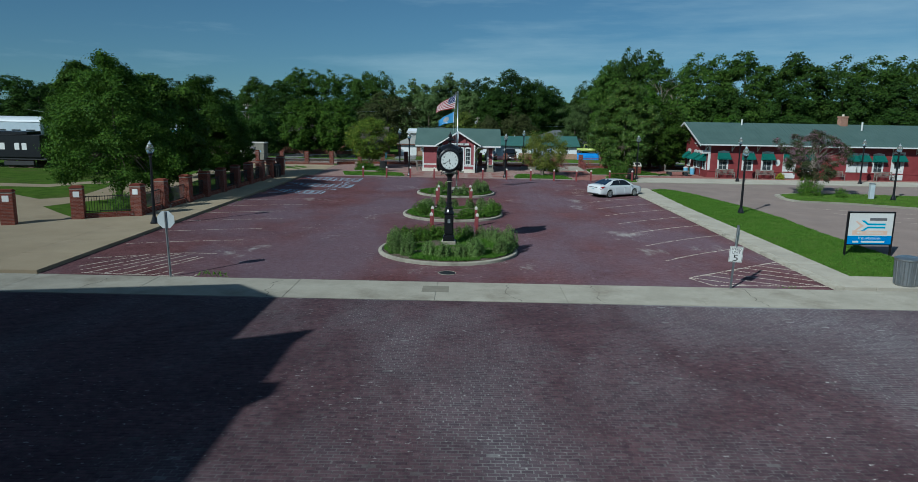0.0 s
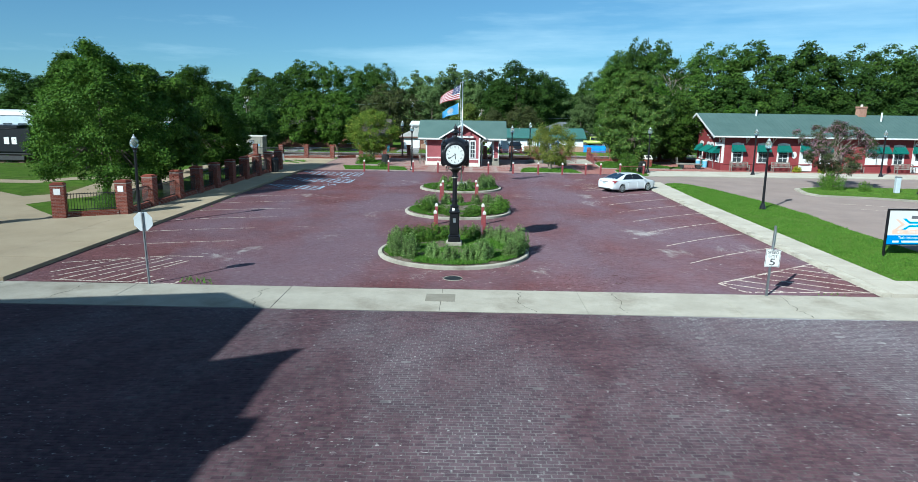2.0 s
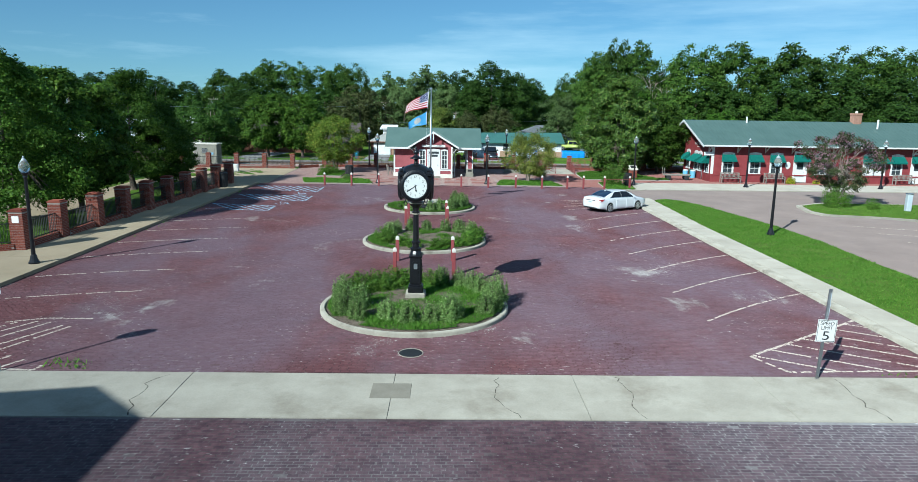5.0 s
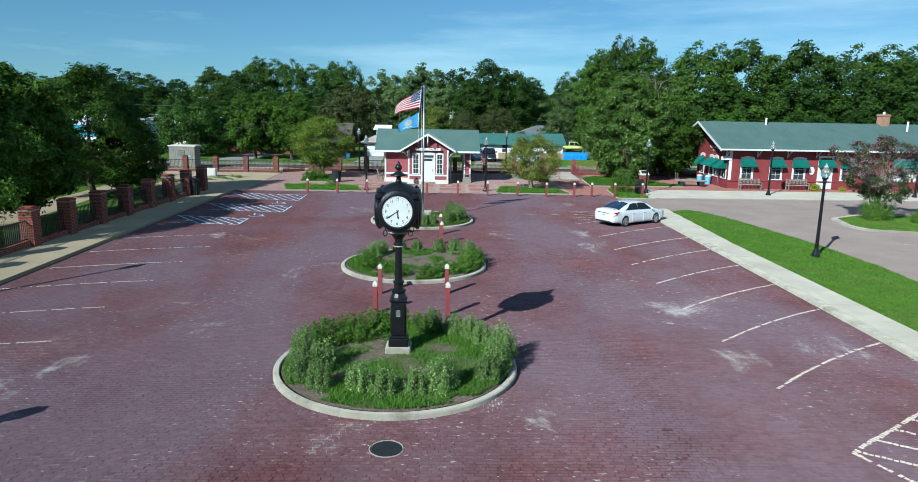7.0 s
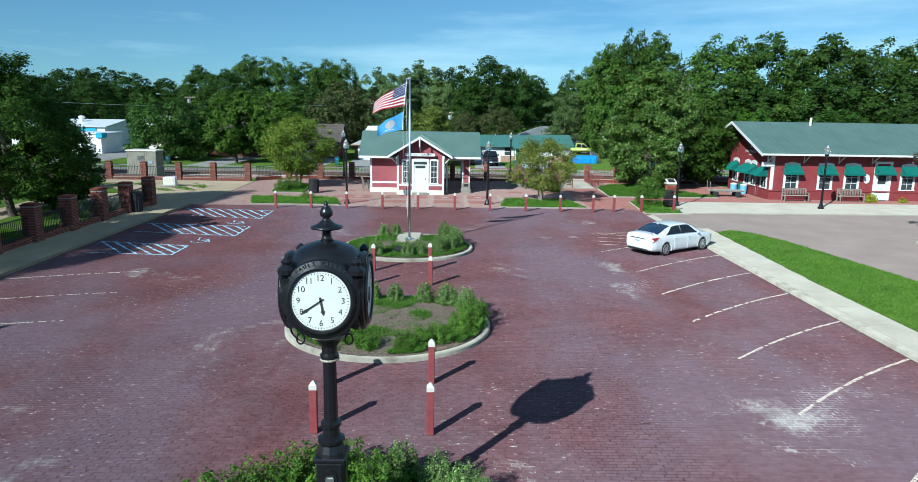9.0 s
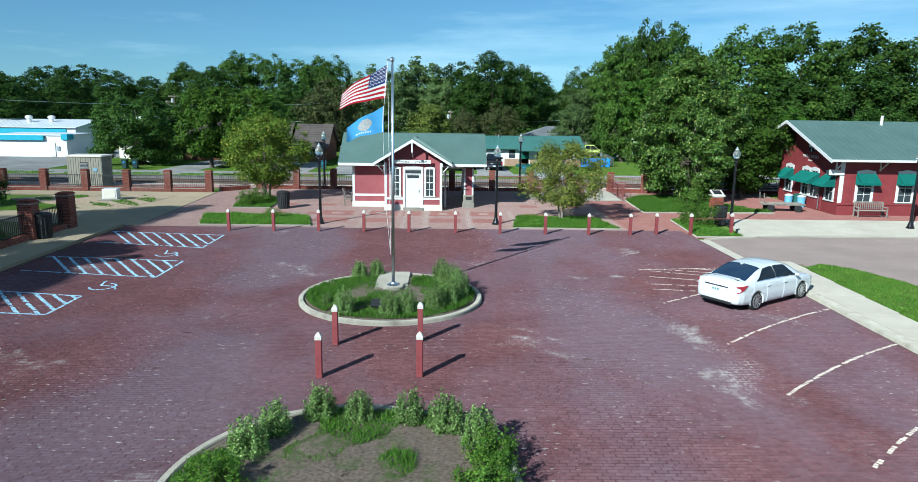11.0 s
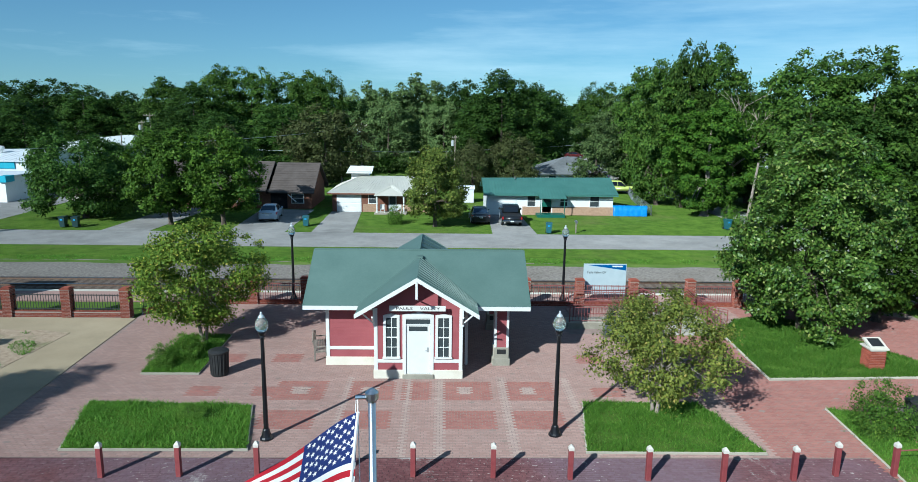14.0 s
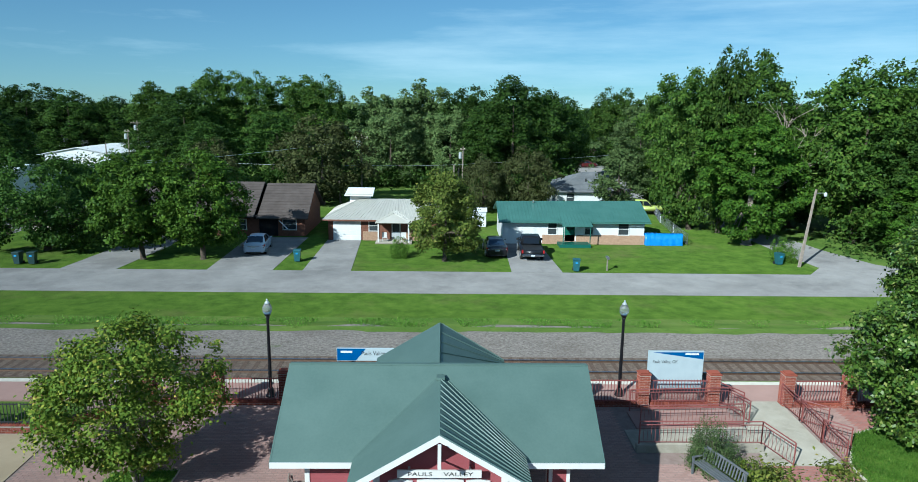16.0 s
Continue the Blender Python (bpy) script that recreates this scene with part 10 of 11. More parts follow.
p = utility_pole(30.45, 118.7, 6.9, (0.75, 0.0), r=0.15)
part("lamp_arm", tube(bmesh.new(), (0.72, 0, 6.55), (1.5, -0.1, 6.6), 0.035, 0.03, 8), M_STEEL, p)
lh = lathe(bmesh.new(), [(0.06, 0.1), (0.14, 0.0), (0.15, -0.16), (0.09, -0.26), (0.02, -0.28)][::-1], 12)
put(part("lamp_head", lh, M_LENS, p, "pale lamp head"), Matrix.Translation((1.55, -0.1, 6.55)))
utility_pole(-13.1, 160.3, 9.2, (0.1, 0), 0.9, True)
utility_pole(-15.5, 155.5, 5.9, (-0.25, 0))
utility_pole(1.85, 169.3, 7.1, (0.1, 0), 0.5, True)
utility_pole(0.4, 160.0, 5.0)
utility_pole(1.1, 161.0, 4.4)
utility_pole(-94.2, 230.0, 7.9, (0, 0), 1.3)
utility_pole(-62.5, 200.0, 9.6, (0, 0), 1.3, True)
utility_pole(-64.7, 191.0, 5.8)
utility_pole(-60.4, 191.0, 8.3, (0, 0), 0.6, True)
utility_pole(32.0, 190.0, 7.5, (0, 0), 0.6, True)
utility_pole(-49.0, 92.5 + 12, 9.5, (0, 0), 0.0, True, 0.13)


def wire(pts, sag=0.4, r=0.014):
    cu = bpy.data.curves.new("overhead_wire", "CURVE")
    cu.dimensions, cu.bevel_depth, cu.bevel_resolution = "3D", r, 1
    for a, b in zip(pts, pts[1:]):
        s = cu.splines.new("POLY")
        s.points.add(15)
        for i in range(16):
            k = i / 15
            q = Vector(a).lerp(Vector(b), k)
            s.points[i].co = (q.x, q.y, q.z - 4 * sag * k * (1 - k), 1)
    me = bpy.data.meshes.new_from_object(new("overhead_wire_path", cu))
    me.materials.append(M_SIGNBACK)
    bpy.data.objects.remove(bpy.data.objects["overhead_wire_path"])
    return tagged(new("overhead_wire", me), "thin pale overhead wires between the poles", "wire", "", "structure")


wire([(-62.5, 165, 3.9), (-26.3, 160, 3.25), (-13.1, 160, 3.3), (1.9, 166, 3.1), (30, 180, 4.0)], 0.15, 0.02)
wire([(-90.0, 145, 5.6), (-49.0, 104.5, 6.5), (-13.1, 160.2, 7.0)], 0.9, 0.02)

# ---- bins and boxes at the far kerb ----
def wheelie_bin(x, y, mat, label, rz=0):
    b = thing("wheelie_bin", x, y, FAR, rz, label, "wheelie bin", "wheelie bins at the kerb")
    bm = bmesh.new()
    lo = [bm.verts.new((a, c, 0.06)) for a, c in ((-0.22, -0.25), (0.22, -0.25), (0.22, 0.25), (-0.22, 0.25))]
    hi = [bm.verts.new((a, c, 1.0)) for a, c in ((-0.3, -0.36), (0.3, -0.36), (0.3, 0.36), (-0.3, 0.36))]
    bm.faces.new(lo[::-1])
    bm.faces.new(hi)
    for i in range(4):
        bm.faces.new((lo[i], lo[(i + 1) % 4], hi[(i + 1) % 4], hi[i]))
    part("body", bm, mat, b)
    part("lid", box(bmesh.new(), -0.32, 0.32, -0.40, 0.38, 1.0, 1.07, 0.025), mat, b)
    for sx in (-0.27, 0.27):
        part("wheel", tube(bmesh.new(), (sx - 0.03, 0.3, 0.12), (sx + 0.03, 0.3, 0.12), 0.12, 0.12, 12), M_BLACKDULL, b)
    part("label_plate", box(bmesh.new(), -0.1, 0.1, -0.36, -0.33, 0.7, 0.85), M_CARSKY, b)
    return b


M_BIN = surface("dark_green_plastic", (0.015, 0.04, 0.04), (0.025, 0.06, 0.06), 0.5, 3, 30, 0.1)
M_BINTEAL = surface("blue_grey_plastic", (0.02, 0.10, 0.12), (0.04, 0.15, 0.17), 0.5, 3, 30, 0.1)
wheelie_bin(-36.8, 117.3, M_BIN, "dark green wheelie bin on the kerb")
wheelie_bin(-35.6, 117.3, M_BIN, "dark green wheelie bin on the kerb", 8)
wheelie_bin(10.2, 116.4, M_BINTEAL, "blue-grey wheelie bin beside the driveway", -6)
wheelie_bin(-13.8, 119.1, M_BINTEAL, "blue-grey wheelie bin beside the driveway", 5)
wheelie_bin(29.0, 119.5, M_BINTEAL, "teal wheelie bin by the leaning pole", 5)
wheelie_bin(27.4, 143.0, M_BINTEAL, "teal wheelie bin by the side street", 15)
mb = thing("mailbox", 12.9, 116.7, FAR, 0, "grey mailbox on a wooden post", "mailbox")
part("post", box(bmesh.new(), -0.05, 0.05, -0.05, 0.05, -0.1, 1.0), M_WOOD, mb)
part("box", tube(bmesh.new(), (0, -0.28, 1.12), (0, 0.28, 1.12), 0.13, 0.13, 12), M_STEEL, mb)

# chain-link fence beside the side street
cf = thing("chain_link_fence", label="grey chain-link fence along the side yard", category="fence")
path = [(23.6, 127.6), (24.2, 134), (25.0, 141), (26.2, 147)]
for i, (a, b) in enumerate(zip(path, path[1:])):
    bm = bmesh.new()
    A, Bv = Vector((*a, FAR)), Vector((*b, FAR))
    n = 34
    for k in range(n):
        for s in (-1, 1):
            u0, u1 = k / n, min(1, max(0, k / n + s * 0.16))
            tube(bm, A.lerp(Bv, u0) + Vector((0, 0, 0.05)), A.lerp(Bv, u1) + Vector((0, 0, 1.15)), 0.006, 0.006, 3, False)
    tagged(part("mesh", bm, M_STEEL, cf), kind="stuff")
    part("top_rail", tube(bmesh.new(), A + Vector((0, 0, 1.18)), Bv + Vector((0, 0, 1.18)), 0.025, 0.025, 6), M_STEEL, cf)
    for k in (0, 0.5):
        q = A.lerp(Bv, k)
        part("post", tube(bmesh.new(), q, q + Vector((0, 0, 1.25)), 0.03, 0.03, 6), M_STEEL, cf)

# ---- steam engine and coach in the park ----
M_SILVER = surface("silver_coach_paint", (0.42, 0.50, 0.56), (0.52, 0.60, 0.65), 0.4, 2, 20, 0.1)
T = thing("locomotive_tender", label="black steam locomotive tender with white markings in the park", category="locomotive")
part("tank", box(bmesh.new(), -53.0, -41.8, 72.0, 74.8, 1.08, 3.3, 0.06), M_BLACK, T)
part("coal_bunker", box(bmesh.new(), -52.0, -43.2, 72.3, 74.5, 3.3, 3.6, 0.05), M_BLACK, T)
part("frame", box(bmesh.new(), -53.4, -41.4, 72.2, 74.6, 0.85, 1.08, 0.03), M_BLACKDULL, T)
part("rim_rail", tube(bmesh.new(), (-53, 71.98, 3.25), (-41.8, 71.98, 3.25), 0.03, 0.03, 6), M_BLACK, T)
for bx in (-44.2, -50.6):
    part("bogie", box(bmesh.new(), bx - 1.5, bx + 1.5, 72.15, 72.35, 0.3, 0.75, 0.05), M_BLACKDULL, T)
    for wx in (-0.95, 0.95):
        for yy in (72.45, 74.2):
            part("wheel", tube(bmesh.new(), (bx + wx, yy, 0.5), (bx + wx, yy + 0.13, 0.5), 0.48, 0.48, 20), M_RAIL, T)
for k, wd in enumerate((0.62, 0.62, 0.1, 0.62, 0.62)):
    lx = -46.55 + k * 0.72
    if wd > 0.2:
        part("marking", box(bmesh.new(), lx, lx + wd * 0.78, 71.985, 71.998, 1.85, 2.5, 0.004), M_WHITE, T, "plain white marking")
for yy in (72.5, 74.25):
    part("rail", box(bmesh.new(), -56, -38, yy, yy + 0.07, -0.05, 0.06), M_RAIL, T)
C2 = thing("railway_coach", label="silver railway coach with a white roof in the park", category="railway coach")
part("side", box(bmesh.new(), -72.0, -47.9, 82.0, 85.0, 1.1, 4.4, 0.08), M_SILVER, C2)
bm = bmesh.new()
for i in range(9):
    a0, a1 = math.pi * i / 9, math.pi * (i + 1) / 9
    q = [(83.5 - 1.6 * math.cos(a), 4.35 + 0.6 * math.sin(a)) for a in (a0, a1)]
    slab(bm, [(-72.1, q[0][0], q[0][1]), (-47.8, q[0][0], q[0][1]), (-47.8, q[1][0], q[1][1]), (-72.1, q[1][0], q[1][1])], 0.05)
part("roof", bm, M_WHITEMETAL, C2, "white arched roof")
for k in range(14):
    part("window", box(bmesh.new(), -71.0 + k * 1.65, -70.0 + k * 1.65, 81.96, 82.0, 2.5, 3.5, 0.01), M_GLASS, C2)
part("underframe", box(bmesh.new(), -71.5, -48.4, 82.3, 84.7, 0.3, 1.1), M_BLACKDULL, C2)
for bx in (-51, -68):
    for wx in (-1.1, 1.1):
        part("wheel", tube(bmesh.new(), (bx + wx, 82.3, 0.5), (bx + wx, 84.7, 0.5), 0.45, 0.45, 18), M_RAIL, C2)


# ---- painted lines on the lot ----
def painted_line(p0, p1, width=0.1, mat=None, z=0.006, rng=None, wear=0.12, step=0.1, parent=None, name="parking_line"):
    """A line brushed over the bricks: a row of short patches, one for each brick that it crosses, some worn away."""
    (x0, y0), (x1, y1) = p0, p1
    L = math.hypot(x1 - x0, y1 - y0)
    n = max(1, int(L / step))
    ux, uy = (x1 - x0) / L, (y1 - y0) / L
    vs = []
    for i in range(n):
        if rng.random() < wear:
            continue
        a, b = i * L / n, (i + rng.uniform(0.72, 0.95)) * L / n
        w = width / 2 * rng.uniform(0.75, 1.1)
        o = rng.normal(0, width * 0.08)
        q = [(x0 + ux * s - uy * (k + o), y0 + uy * s + ux * (k + o), z) for s, k in ((a, -w), (b, -w), (b, w), (a, w))]
        vs.append(q)
    return soup(name, np.array(vs), 1, [mat or M_PAINTWHITE], parent)


rl = np.random.default_rng(17)
lines = thing("parking_lines", label="worn white parking lines on the brick lot", category="road marking", kind="structure")
def bowed_line(p0, p1, bow, width, parent, wear):
    """A parking line that bends a little on its way: the brush followed a slack string."""
    pts = [(p0[0] + (p1[0] - p0[0]) * q, p0[1] + (p1[1] - p0[1]) * q + bow * 4 * q * (1 - q)) for q in (0, 0.25, 0.5, 0.75, 1)]
    for a, b, q in zip(pts, pts[1:], (1.0, 0.6, 0.25, 0.1)):
        painted_line(a, b, width, None, 0.006, rl, wear * (0.4 + q), 0.107, parent)


for y in (33.9, 37.25, 40.5, 43.75, 47.0, 50.1, 53.4):
    bowed_line((8.5, y), (13.2, y + 3.4), 0.22, 0.085, lines, 0.14)
for y in (35.3, 38.55, 41.95, 45.1, 48.2, 51.3):
    bowed_line((-10.4, y + 1.45), (-15.2, y), 0.12, 0.085, lines, 0.14)
# hatched corners
def hatch(tri, n, mat, d, width=0.1, parent=None, border=True):
    """Outline of a polygon and parallel strokes across it along direction d."""
    pts = [Vector((*p, 0)) for p in tri]
    if border:
        for a, b in zip(pts, pts[1:] + pts[:1]):
            painted_line((a.x, a.y), (b.x, b.y), width, mat, 0.006, rl, 0.08, parent=parent)
    d = Vector((*d, 0)).normalized()
    nn = Vector((-d.y, d.x, 0))
    lo, hi = min(p.dot(nn) for p in pts), max(p.dot(nn) for p in pts)
    for i in range(1, n):
        s = lo + (hi - lo) * i / n
        hits = []
        for a, b in zip(pts, pts[1:] + pts[:1]):
            da, db = a.dot(nn) - s, b.dot(nn) - s
            if da * db < 0:
                hits.append(a.lerp(b, da / (da - db)))
        if len(hits) == 2 and (hits[0] - hits[1]).length > 0.3:
            painted_line((hits[0].x, hits[0].y), (hits[1].x, hits[1].y), width * 0.95, mat, 0.0065, rl, 0.06, parent=parent)


hatch([(8.5, 30.8), (9.0, 29.7), (13.5, 29.9), (13.4, 34.2)], 8, None, (-1.0, 0.62), 0.1, lines)
for p0, p1 in (((-14.05, 29.69), (-9.84, 29.43)), ((-9.84, 29.43), (-9.78, 29.76)), ((-14.72, 30.7), (-13.18, 33.1)), ((-14.31, 30.08), (-12.47, 33.14)), ((-13.84, 29.76), (-11.94, 33.26)), ((-13.18, 29.73), (-11.5, 33.2)),
               ((-12.58, 29.63), (-10.99, 32.87)), ((-12.02, 29.59), (-10.72, 32.8)), ((-11.38, 29.55), (-10.95, 30.38)), ((-10.77, 29.51), (-10.46, 30.13)), ((-15.17, 32.14), (-11.82, 33.54)), ((-11.82, 33.54), (-10.44, 33.53))):
    painted_line(p0, p1, 0.09, None, 0.006, rl, 0.1, 0.107, lines)
for p0, p1 in (((8.5, 61.95), (13.0, 62.5)), ((10.6, 62.2), (12.9, 61.75)), ((9.5, 62.0), (12.6, 61.2)), ((8.9, 61.8), (12.2, 60.5)), ((8.6, 60.85), (11.6, 60.0)), ((8.35, 59.75), (10.9, 59.4)), ((8.2, 59.05), (10.2, 58.75)),
               ((8.0, 57.3), (10.4, 59.0)), ((10.4, 59.0), (12.6, 60.7))):
    painted_line(p0, p1, 0.08, None, 0.006, rl, 0.12, 0.107, lines)
blue = thing("disabled_bay_markings", label="pale blue hatched disabled parking bays on the brick lot", category="road marking", kind="structure")
for k, (tl, tr_, bl_, br_) in enumerate((((-15.3, 69.0), (-9.7, 68.3), (-14.8, 66.4), (-9.7, 65.35)), ((-15.3, 63.4), (-9.55, 62.75), (-14.9, 61.0), (-9.55, 60.1)), ((-15.3, 58.4), (-10.9, 57.6), (-14.9, 56.0), (-10.9, 55.6)))):
    for p0, p1 in ((tl, tr_), (bl_, br_), (tr_, br_)):
        painted_line(p0, p1, 0.085, M_PAINTBLUE, 0.006, rl, 0.06, parent=blue)
    for i in range(8):
        x0 = -15.2 + i * 0.66 + (0.2 if k == 1 else 0)
        top = tl[1] + (tr_[1] - tl[1]) * (x0 - tl[0]) / (tr_[0] - tl[0])
        x1 = x0 + 2.1
        low = bl_[1] + (br_[1] - bl_[1]) * (x1 - bl_[0]) / (br_[0] - bl_[0])
        f = min(1.0, (br_[0] - x0) / 2.1)
        if f > 0.15:
            painted_line((x0, top), (x0 + 2.1 * f, top + (low - top) * f), 0.115, M_PAINTBLUE, 0.0065, rl, 0.04, parent=blue)
# wheelchair mark
for cx, cy in ((-10.7, 64.0), (-10.8, 58.8)):
    k = [(cx + 0.42 * math.cos(a), cy + 0.42 * math.sin(a)) for a in [math.radians(200 + i * 22) for i in range(12)]]
    for a, b in zip(k, k[1:]):
        painted_line(a, b, 0.08, M_PAINTBLUE, 0.006, rl, 0.0, 0.1, blue)
    painted_line((cx - 0.25, cy + 0.75), (cx - 0.12, cy + 0.1), 0.08, M_PAINTBLUE, 0.006, rl, 0, 0.1, blue)
    painted_line((cx - 0.12, cy + 0.1), (cx + 0.35, cy + 0.05), 0.08, M_PAINTBLUE, 0.006, rl, 0, 0.1, blue)
    painted_line((cx + 0.35, cy + 0.05), (cx + 0.6, cy - 0.35), 0.08, M_PAINTBLUE, 0.006, rl, 0, 0.1, blue)
lot2 = thing("asphalt_lines", label="faint white lines on the asphalt lot", category="road marking", kind="structure")
for y in (47.5, 50.0, 52.4):
    painted_line((24.0, y), (29.5, y - 2.2), 0.07, None, 0.0, rl, 0.15, 0.2, lot2)


M_CRACK = surface("dirt_in_cracks", (0.05, 0.045, 0.035), (0.10, 0.09, 0.07), 0.95, 5, 40, 0.2)
cracks = thing("gutter_cracks", label="thin dark cracks across the concrete gutter", category="crack", kind="structure")
rc = random.Random(31)
for x0 in (-21.0, -13.2, -6.4, 1.9, 4.6, 9.9, 17.5, 24.0):
    x_, y_ = x0, 26.98
    while y_ < 29.2:
        nx_, ny_ = x_ + rc.uniform(-0.16, 0.2), y_ + rc.uniform(0.12, 0.3)
        painted_line((x_, y_), (nx_, min(ny_, 29.3)), rc.uniform(0.012, 0.03), M_CRACK, 0.0085, rl, 0.0, 0.3, cracks, "crack")
        x_, y_ = nx_, ny_


# ---- paving of single bricks ----
def brick_fields(x0, x1, y0, y1, bl, bw, rng, keep=None, joint=0.008, jitter=0.003, skew=None, wander=0.0):
    """Middles and turns of bricks laid in running courses along x."""
    ny, nx = int((y1 - y0) / (bw + joint)), int((x1 - x0) / (bl + joint)) + 1
    j, i = np.meshgrid(np.arange(ny), np.arange(nx), indexing="ij")
    course = np.random.default_rng(4).uniform(-0.2, 0.2, ny) if wander else np.zeros(ny)
    x = x0 + (i + 0.5 + 0.5 * (j % 2) - 0.25 + course[:, None]) * (bl + joint)
    y = y0 + (j + 0.5) * (bw + joint)
    x, y = x.ravel().astype(float), y.ravel().astype(float)
    x += rng.normal(0, jitter, len(x))
    ok = (x - bl / 2 > x0) & (x + bl / 2 < x1)
    if wander:
        y = y + wander * np.sin(x * 0.55 + 0.3 * np.sin(y * 0.2)) + rng.normal(0, 0.002, len(x))
        ok &= (y - bw / 2 > y0) & (y + bw / 2 < y1)
    if keep is not None:
        ok &= keep(x, y)
    return x[ok], y[ok]


def brick_soup(name, x, y, bl, bw, z, rng, mats, parent=None, index=None, tilt=0.003, lift=0.001):
    """Bricks with a chamfered top and sides, each with its own small tilt and height."""
    n = len(x)
    c = 0.007
    top = np.array([(-bl / 2 + c, -bw / 2 + c, 0), (bl / 2 - c, -bw / 2 + c, 0), (bl / 2 - c, bw / 2 - c, 0), (-bl / 2 + c, bw / 2 - c, 0)])
    low = np.array([(-bl / 2, -bw / 2, -0.02), (bl / 2, -bw / 2, -0.02), (bl / 2, bw / 2, -0.02), (-bl / 2, bw / 2, -0.02)])
    P = np.concatenate([top, low])[None] * np.ones((n, 1, 1))
    h = rng.normal(0, lift, n)
    tx, ty = rng.normal(0, tilt, n), rng.normal(0, tilt * 2, n)
    P[:, :4, 2] += h[:, None] + P[:, :4, 0] * tx[:, None] + P[:, :4, 1] * ty[:, None]
    P[:, :, 0] += x[:, None]
    P[:, :, 1] += y[:, None]
    P[:, :, 2] += z
    me = bpy.data.meshes.new(name)
    me.vertices.add(n * 8)
    me.vertices.foreach_set("co", P.reshape(-1).astype(np.float32))
    fc = np.array([(0, 1, 2, 3), (0, 4, 5, 1), (1, 5, 6, 2), (2, 6, 7, 3), (3, 7, 4, 0)])
    loops = (np.arange(n)[:, None, None] * 8 + fc[None]).reshape(-1).astype(np.int32)
    me.loops.add(len(loops))
    me.loops.foreach_set("vertex_index", loops)
    me.polygons.add(n * 5)
    me.polygons.foreach_set("loop_start", np.arange(0, n * 20, 4, dtype=np.int32))
    if index is not None:
        me.polygons.foreach_set("material_index", np.repeat(index, 5).astype(np.int32))
    me.polygons.foreach_set("use_smooth", np.zeros(n * 5, dtype=bool))
    me.update(calc_edges=True)
    for m in mats:
        me.materials.append(m)
    ob = new(name, me)
    ob.parent = parent
    return tagged(ob, kind="stuff")


def single_bricks(x, y, bl, bw, z, mat, parent, rng, name="brick"):
    """Bricks as objects of their own on one shared mesh."""
    bm = bmesh.new()
    c = 0.007
    t = [bm.verts.new(p) for p in ((-bl / 2 + c, -bw / 2 + c, 0), (bl / 2 - c, -bw / 2 + c, 0), (bl / 2 - c, bw / 2 - c, 0), (-bl / 2 + c, bw / 2 - c, 0))]
    l = [bm.verts.new(p) for p in ((-bl / 2, -bw / 2, -0.02), (bl / 2, -bw / 2, -0.02), (bl / 2, bw / 2, -0.02), (-bl / 2, bw / 2, -0.02))]
    bm.faces.new(t)
    for i in range(4):
        bm.faces.new((t[(i + 1) % 4], t[i], l[i], l[(i + 1) % 4]))
    me = bpy.data.meshes.new(name)
    bm.to_mesh(me)
    bm.free()
    me.materials.append(mat)
    for a, b in zip(x, y):
        o = new(name, me)
        o.parent = parent
        o.matrix_basis = pose(a, b, z + rng.normal(0, 0.001), rng.normal(0, 0.3), rng.normal(0, 0.15), 0)


re_ = np.random.default_rng(23)
BL, BW = 0.205, 0.098
street = thing("brick_street", label="old purple-red brick street laid in long courses", category="road", kind="structure")
x, y = brick_fields(-26, 26, 13.5, 26.9, BL, BW, re_, None, 0.012, 0.006, wander=0.03)
near = (np.abs(x - 1.2) < 1.6) & (y > 17.0) & (y < 18.95)
pick = np.flatnonzero(near)[:300]
mask = np.ones(len(x), bool)
mask[pick] = False
gone = re_.random(len(x)) < 0.006
brick_soup("bricks", x[mask & ~gone], y[mask & ~gone], BL, BW, 0.0, re_, [M_BRICK], street)
single_bricks(x[pick], y[pick], BL, BW, 0.0, M_BRICK, street, re_)

lot = thing("brick_lot", label="red-purple brick parking lot laid in long courses", category="parking lot", kind="structure")


def off_islands(x, y):
    ok = np.ones(len(x), bool)
    for cx, cy, r in ISLES:
        ok &= (x - cx) ** 2 + (y - cy) ** 2 > (r - 0.08) ** 2
    return ok & ((x + 0.66) ** 2 + (y - 30.85) ** 2 > 0.36 ** 2)


x, y = brick_fields(LOT[0], LOT[1], LOT[2], LOT[3], BL, BW, re_, off_islands, 0.010, 0.006, wander=0.03)
near = (np.abs(x - 2.6) < 1.6) & (y > 39.0) & (y < 40.95)
pick = np.flatnonzero(near)[:300]
mask = np.ones(len(x), bool)
mask[pick] = False
gone = re_.random(len(x)) < 0.004
brick_soup("bricks", x[mask & ~gone], y[mask & ~gone], BL, BW, 0.0, re_, [M_BRICK_LOT], lot)
single_bricks(x[pick], y[pick], BL, BW, 0.0, M_BRICK_LOT, lot, re_)

plaza = thing("paved_plaza", label="red and grey brick-paved plaza before the small station", category="plaza", kind="structure")
BEDS = [GRASS_L, GRASS_C, GRASS_K, GRASS_M, BED_L]


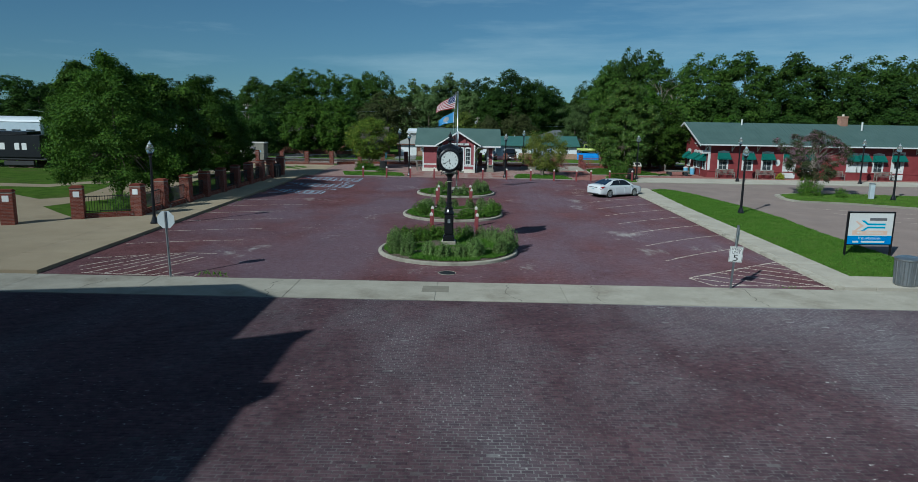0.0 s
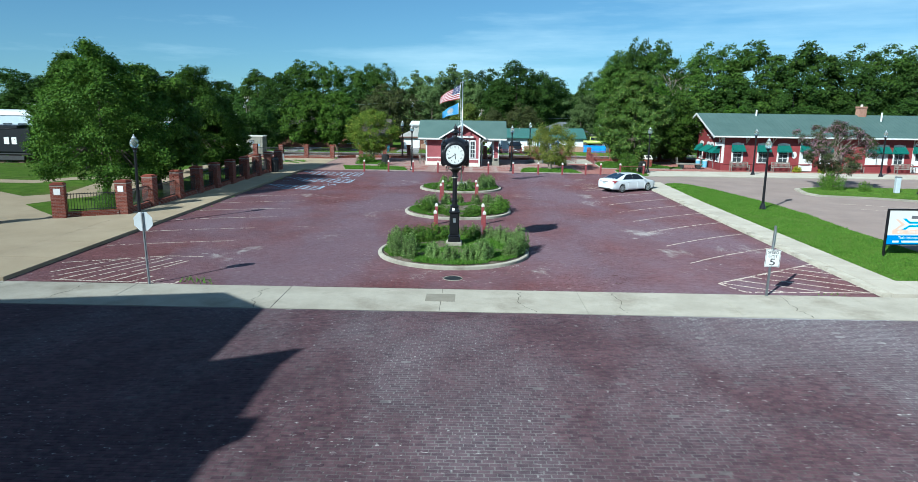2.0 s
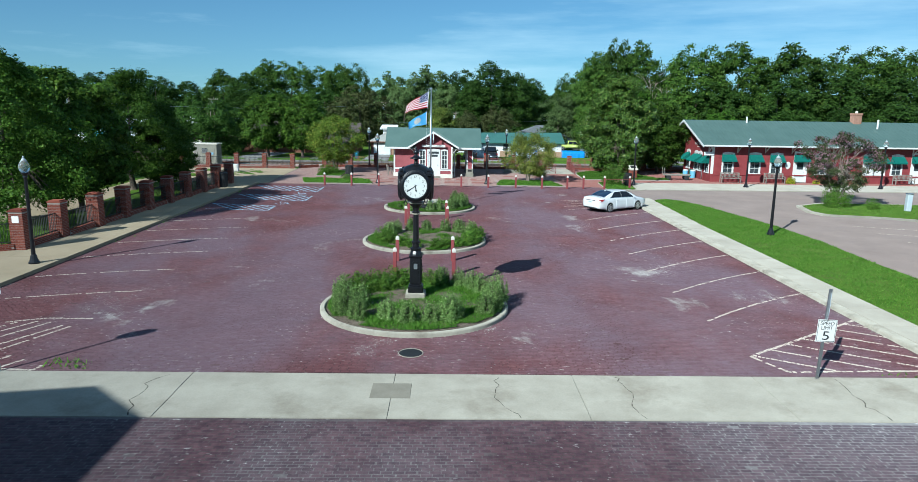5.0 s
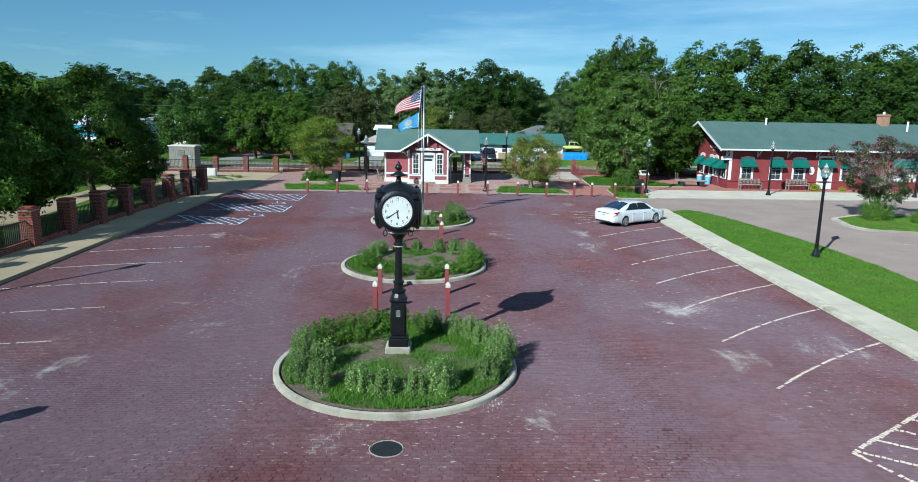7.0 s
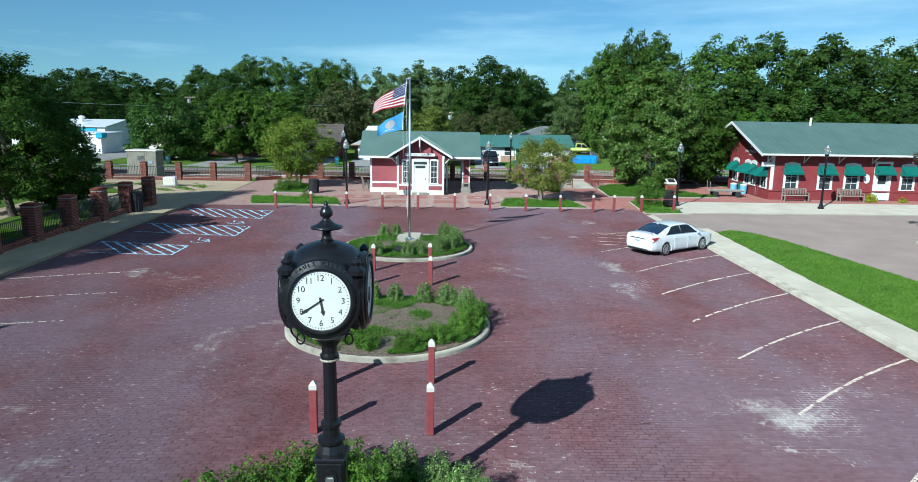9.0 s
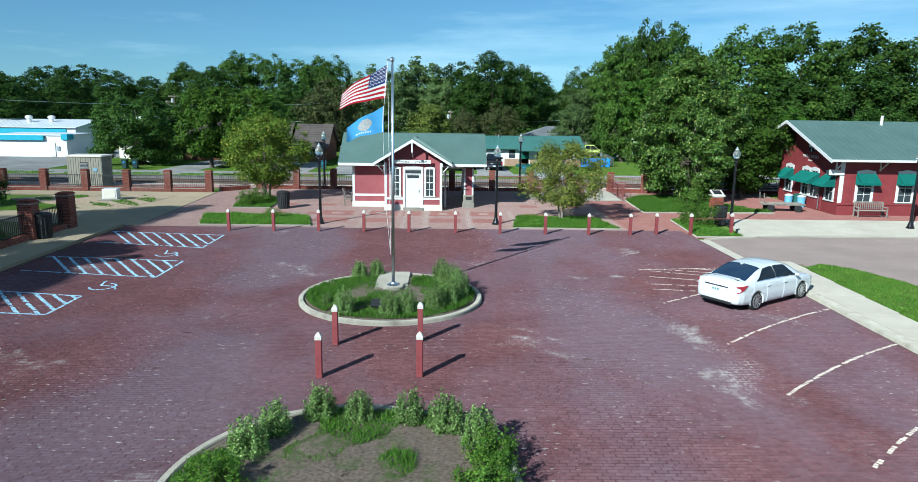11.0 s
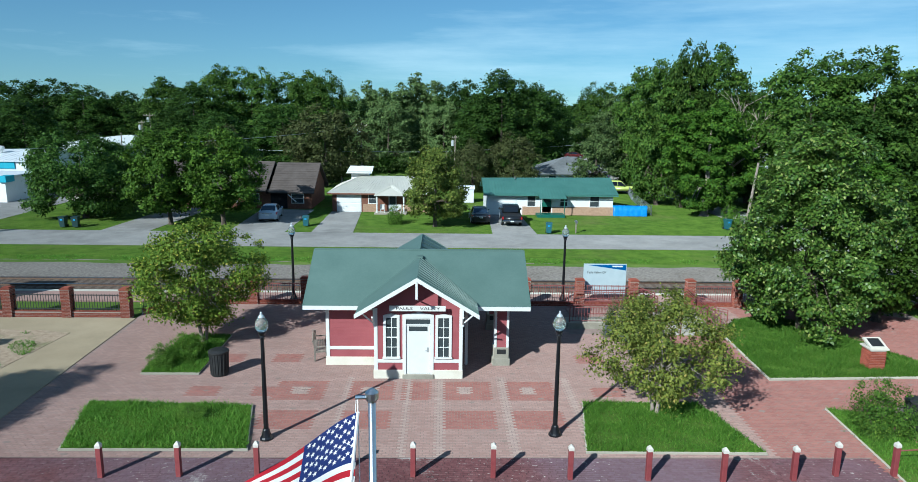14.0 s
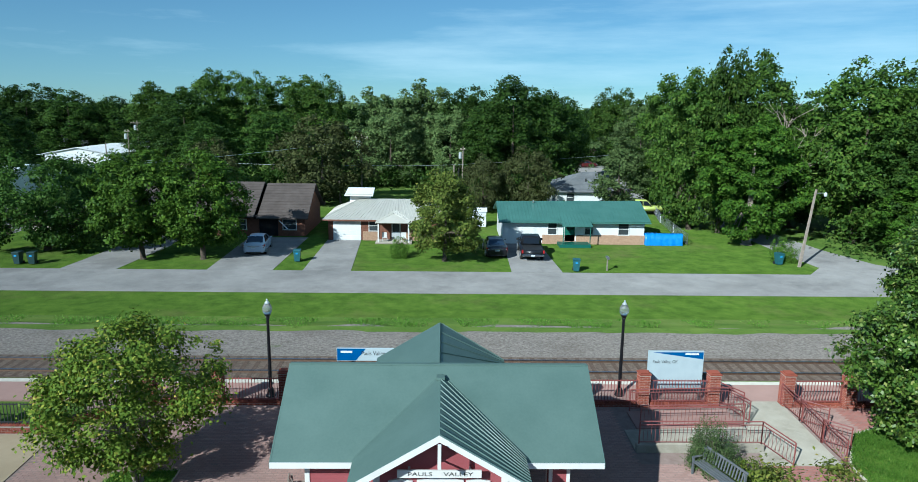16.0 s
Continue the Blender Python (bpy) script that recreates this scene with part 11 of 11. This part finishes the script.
def on_plaza(x, y):
    ok = in_poly(x, y, [(-14.9, 70.75), (13.2, 70.75), (13.3, 69.0), (13.5, 68.8), (15.8, 69.0), (15.2, 74.45), (30, 74.7), (60, 74.75), (60, 76.75), (24.7, 76.8), (24.7, 84.6), (21.5, 86.9), (-15.2, 86.9)])
    for b in BEDS:
        ok &= ~in_poly(x, y, b)
    ok &= ~((x > 5.95) & (x < 13.3) & (y > 82.3))
    ok &= ~((x > -4.83) & (x < 0.67) & (y > 77.0) & (y < 83.5) & ~((x < -2.73) & (y < 78.3)))
    return ok


x, y = brick_fields(-15.3, 60, 68.8, 87.0, 0.2, 0.1, re_, on_plaza, 0.008, 0.003)
idx = np.zeros(len(x), int)
for cx in (-5.43, -2.83, -1.04, 0.77, 3.17):
    sq = (np.abs(x - cx) < (0.95 if cx != -1.04 else 0.5)) & (np.abs(y - 75.75) < 0.85)
    idx[sq] = 1
    idx[(np.abs(x - cx) < 0.28) & (np.abs(y - 75.75) < 0.32)] = 2 if cx != -1.04 else 1
for cx in (-5.43, -2.83, 0.77, 3.17):
    for cy in (73.3,):
        idx[(np.abs(x - cx) < 0.95) & (np.abs(y - cy) < 0.7)] = 1
for cx in (-9.0, -6.6, 6.2, 9.0):
    for cy in (75.6, 79.0):
        idx[(np.abs(x - cx) < 0.6) & (np.abs(y - cy) < 0.45)] = 1
for c0, c1 in ((-3.75, -3.55), (-1.5, -1.25), (-0.28, -0.05), (2.1, 2.35), (4.6, 4.85)):
    idx[(x > c0) & (x < c1) & (y < 77)] = 2
idx[(x > 10.4) & (y < 82.6) & (y > 68)] = 1
idx[(x > 15.3) & (y > 74)] = 1
brick_soup("pavers", x, y, 0.2, 0.1, 0.0, re_, [M_PAVER, M_PAVER_RED, M_PAVER_PALE], plaza, idx, 0.002, 0.0015)


# ---- the plan above was drawn a tenth too large: bring all of it to true size ----
TRUE = Matrix.Diagonal((0.91, 0.91, 0.91, 1))
bpy.context.view_layer.update()
for ob in list(scene.objects):
    if ob.parent is None and ob.type in ("MESH", "EMPTY"):
        ob.matrix_world = TRUE @ ob.matrix_world
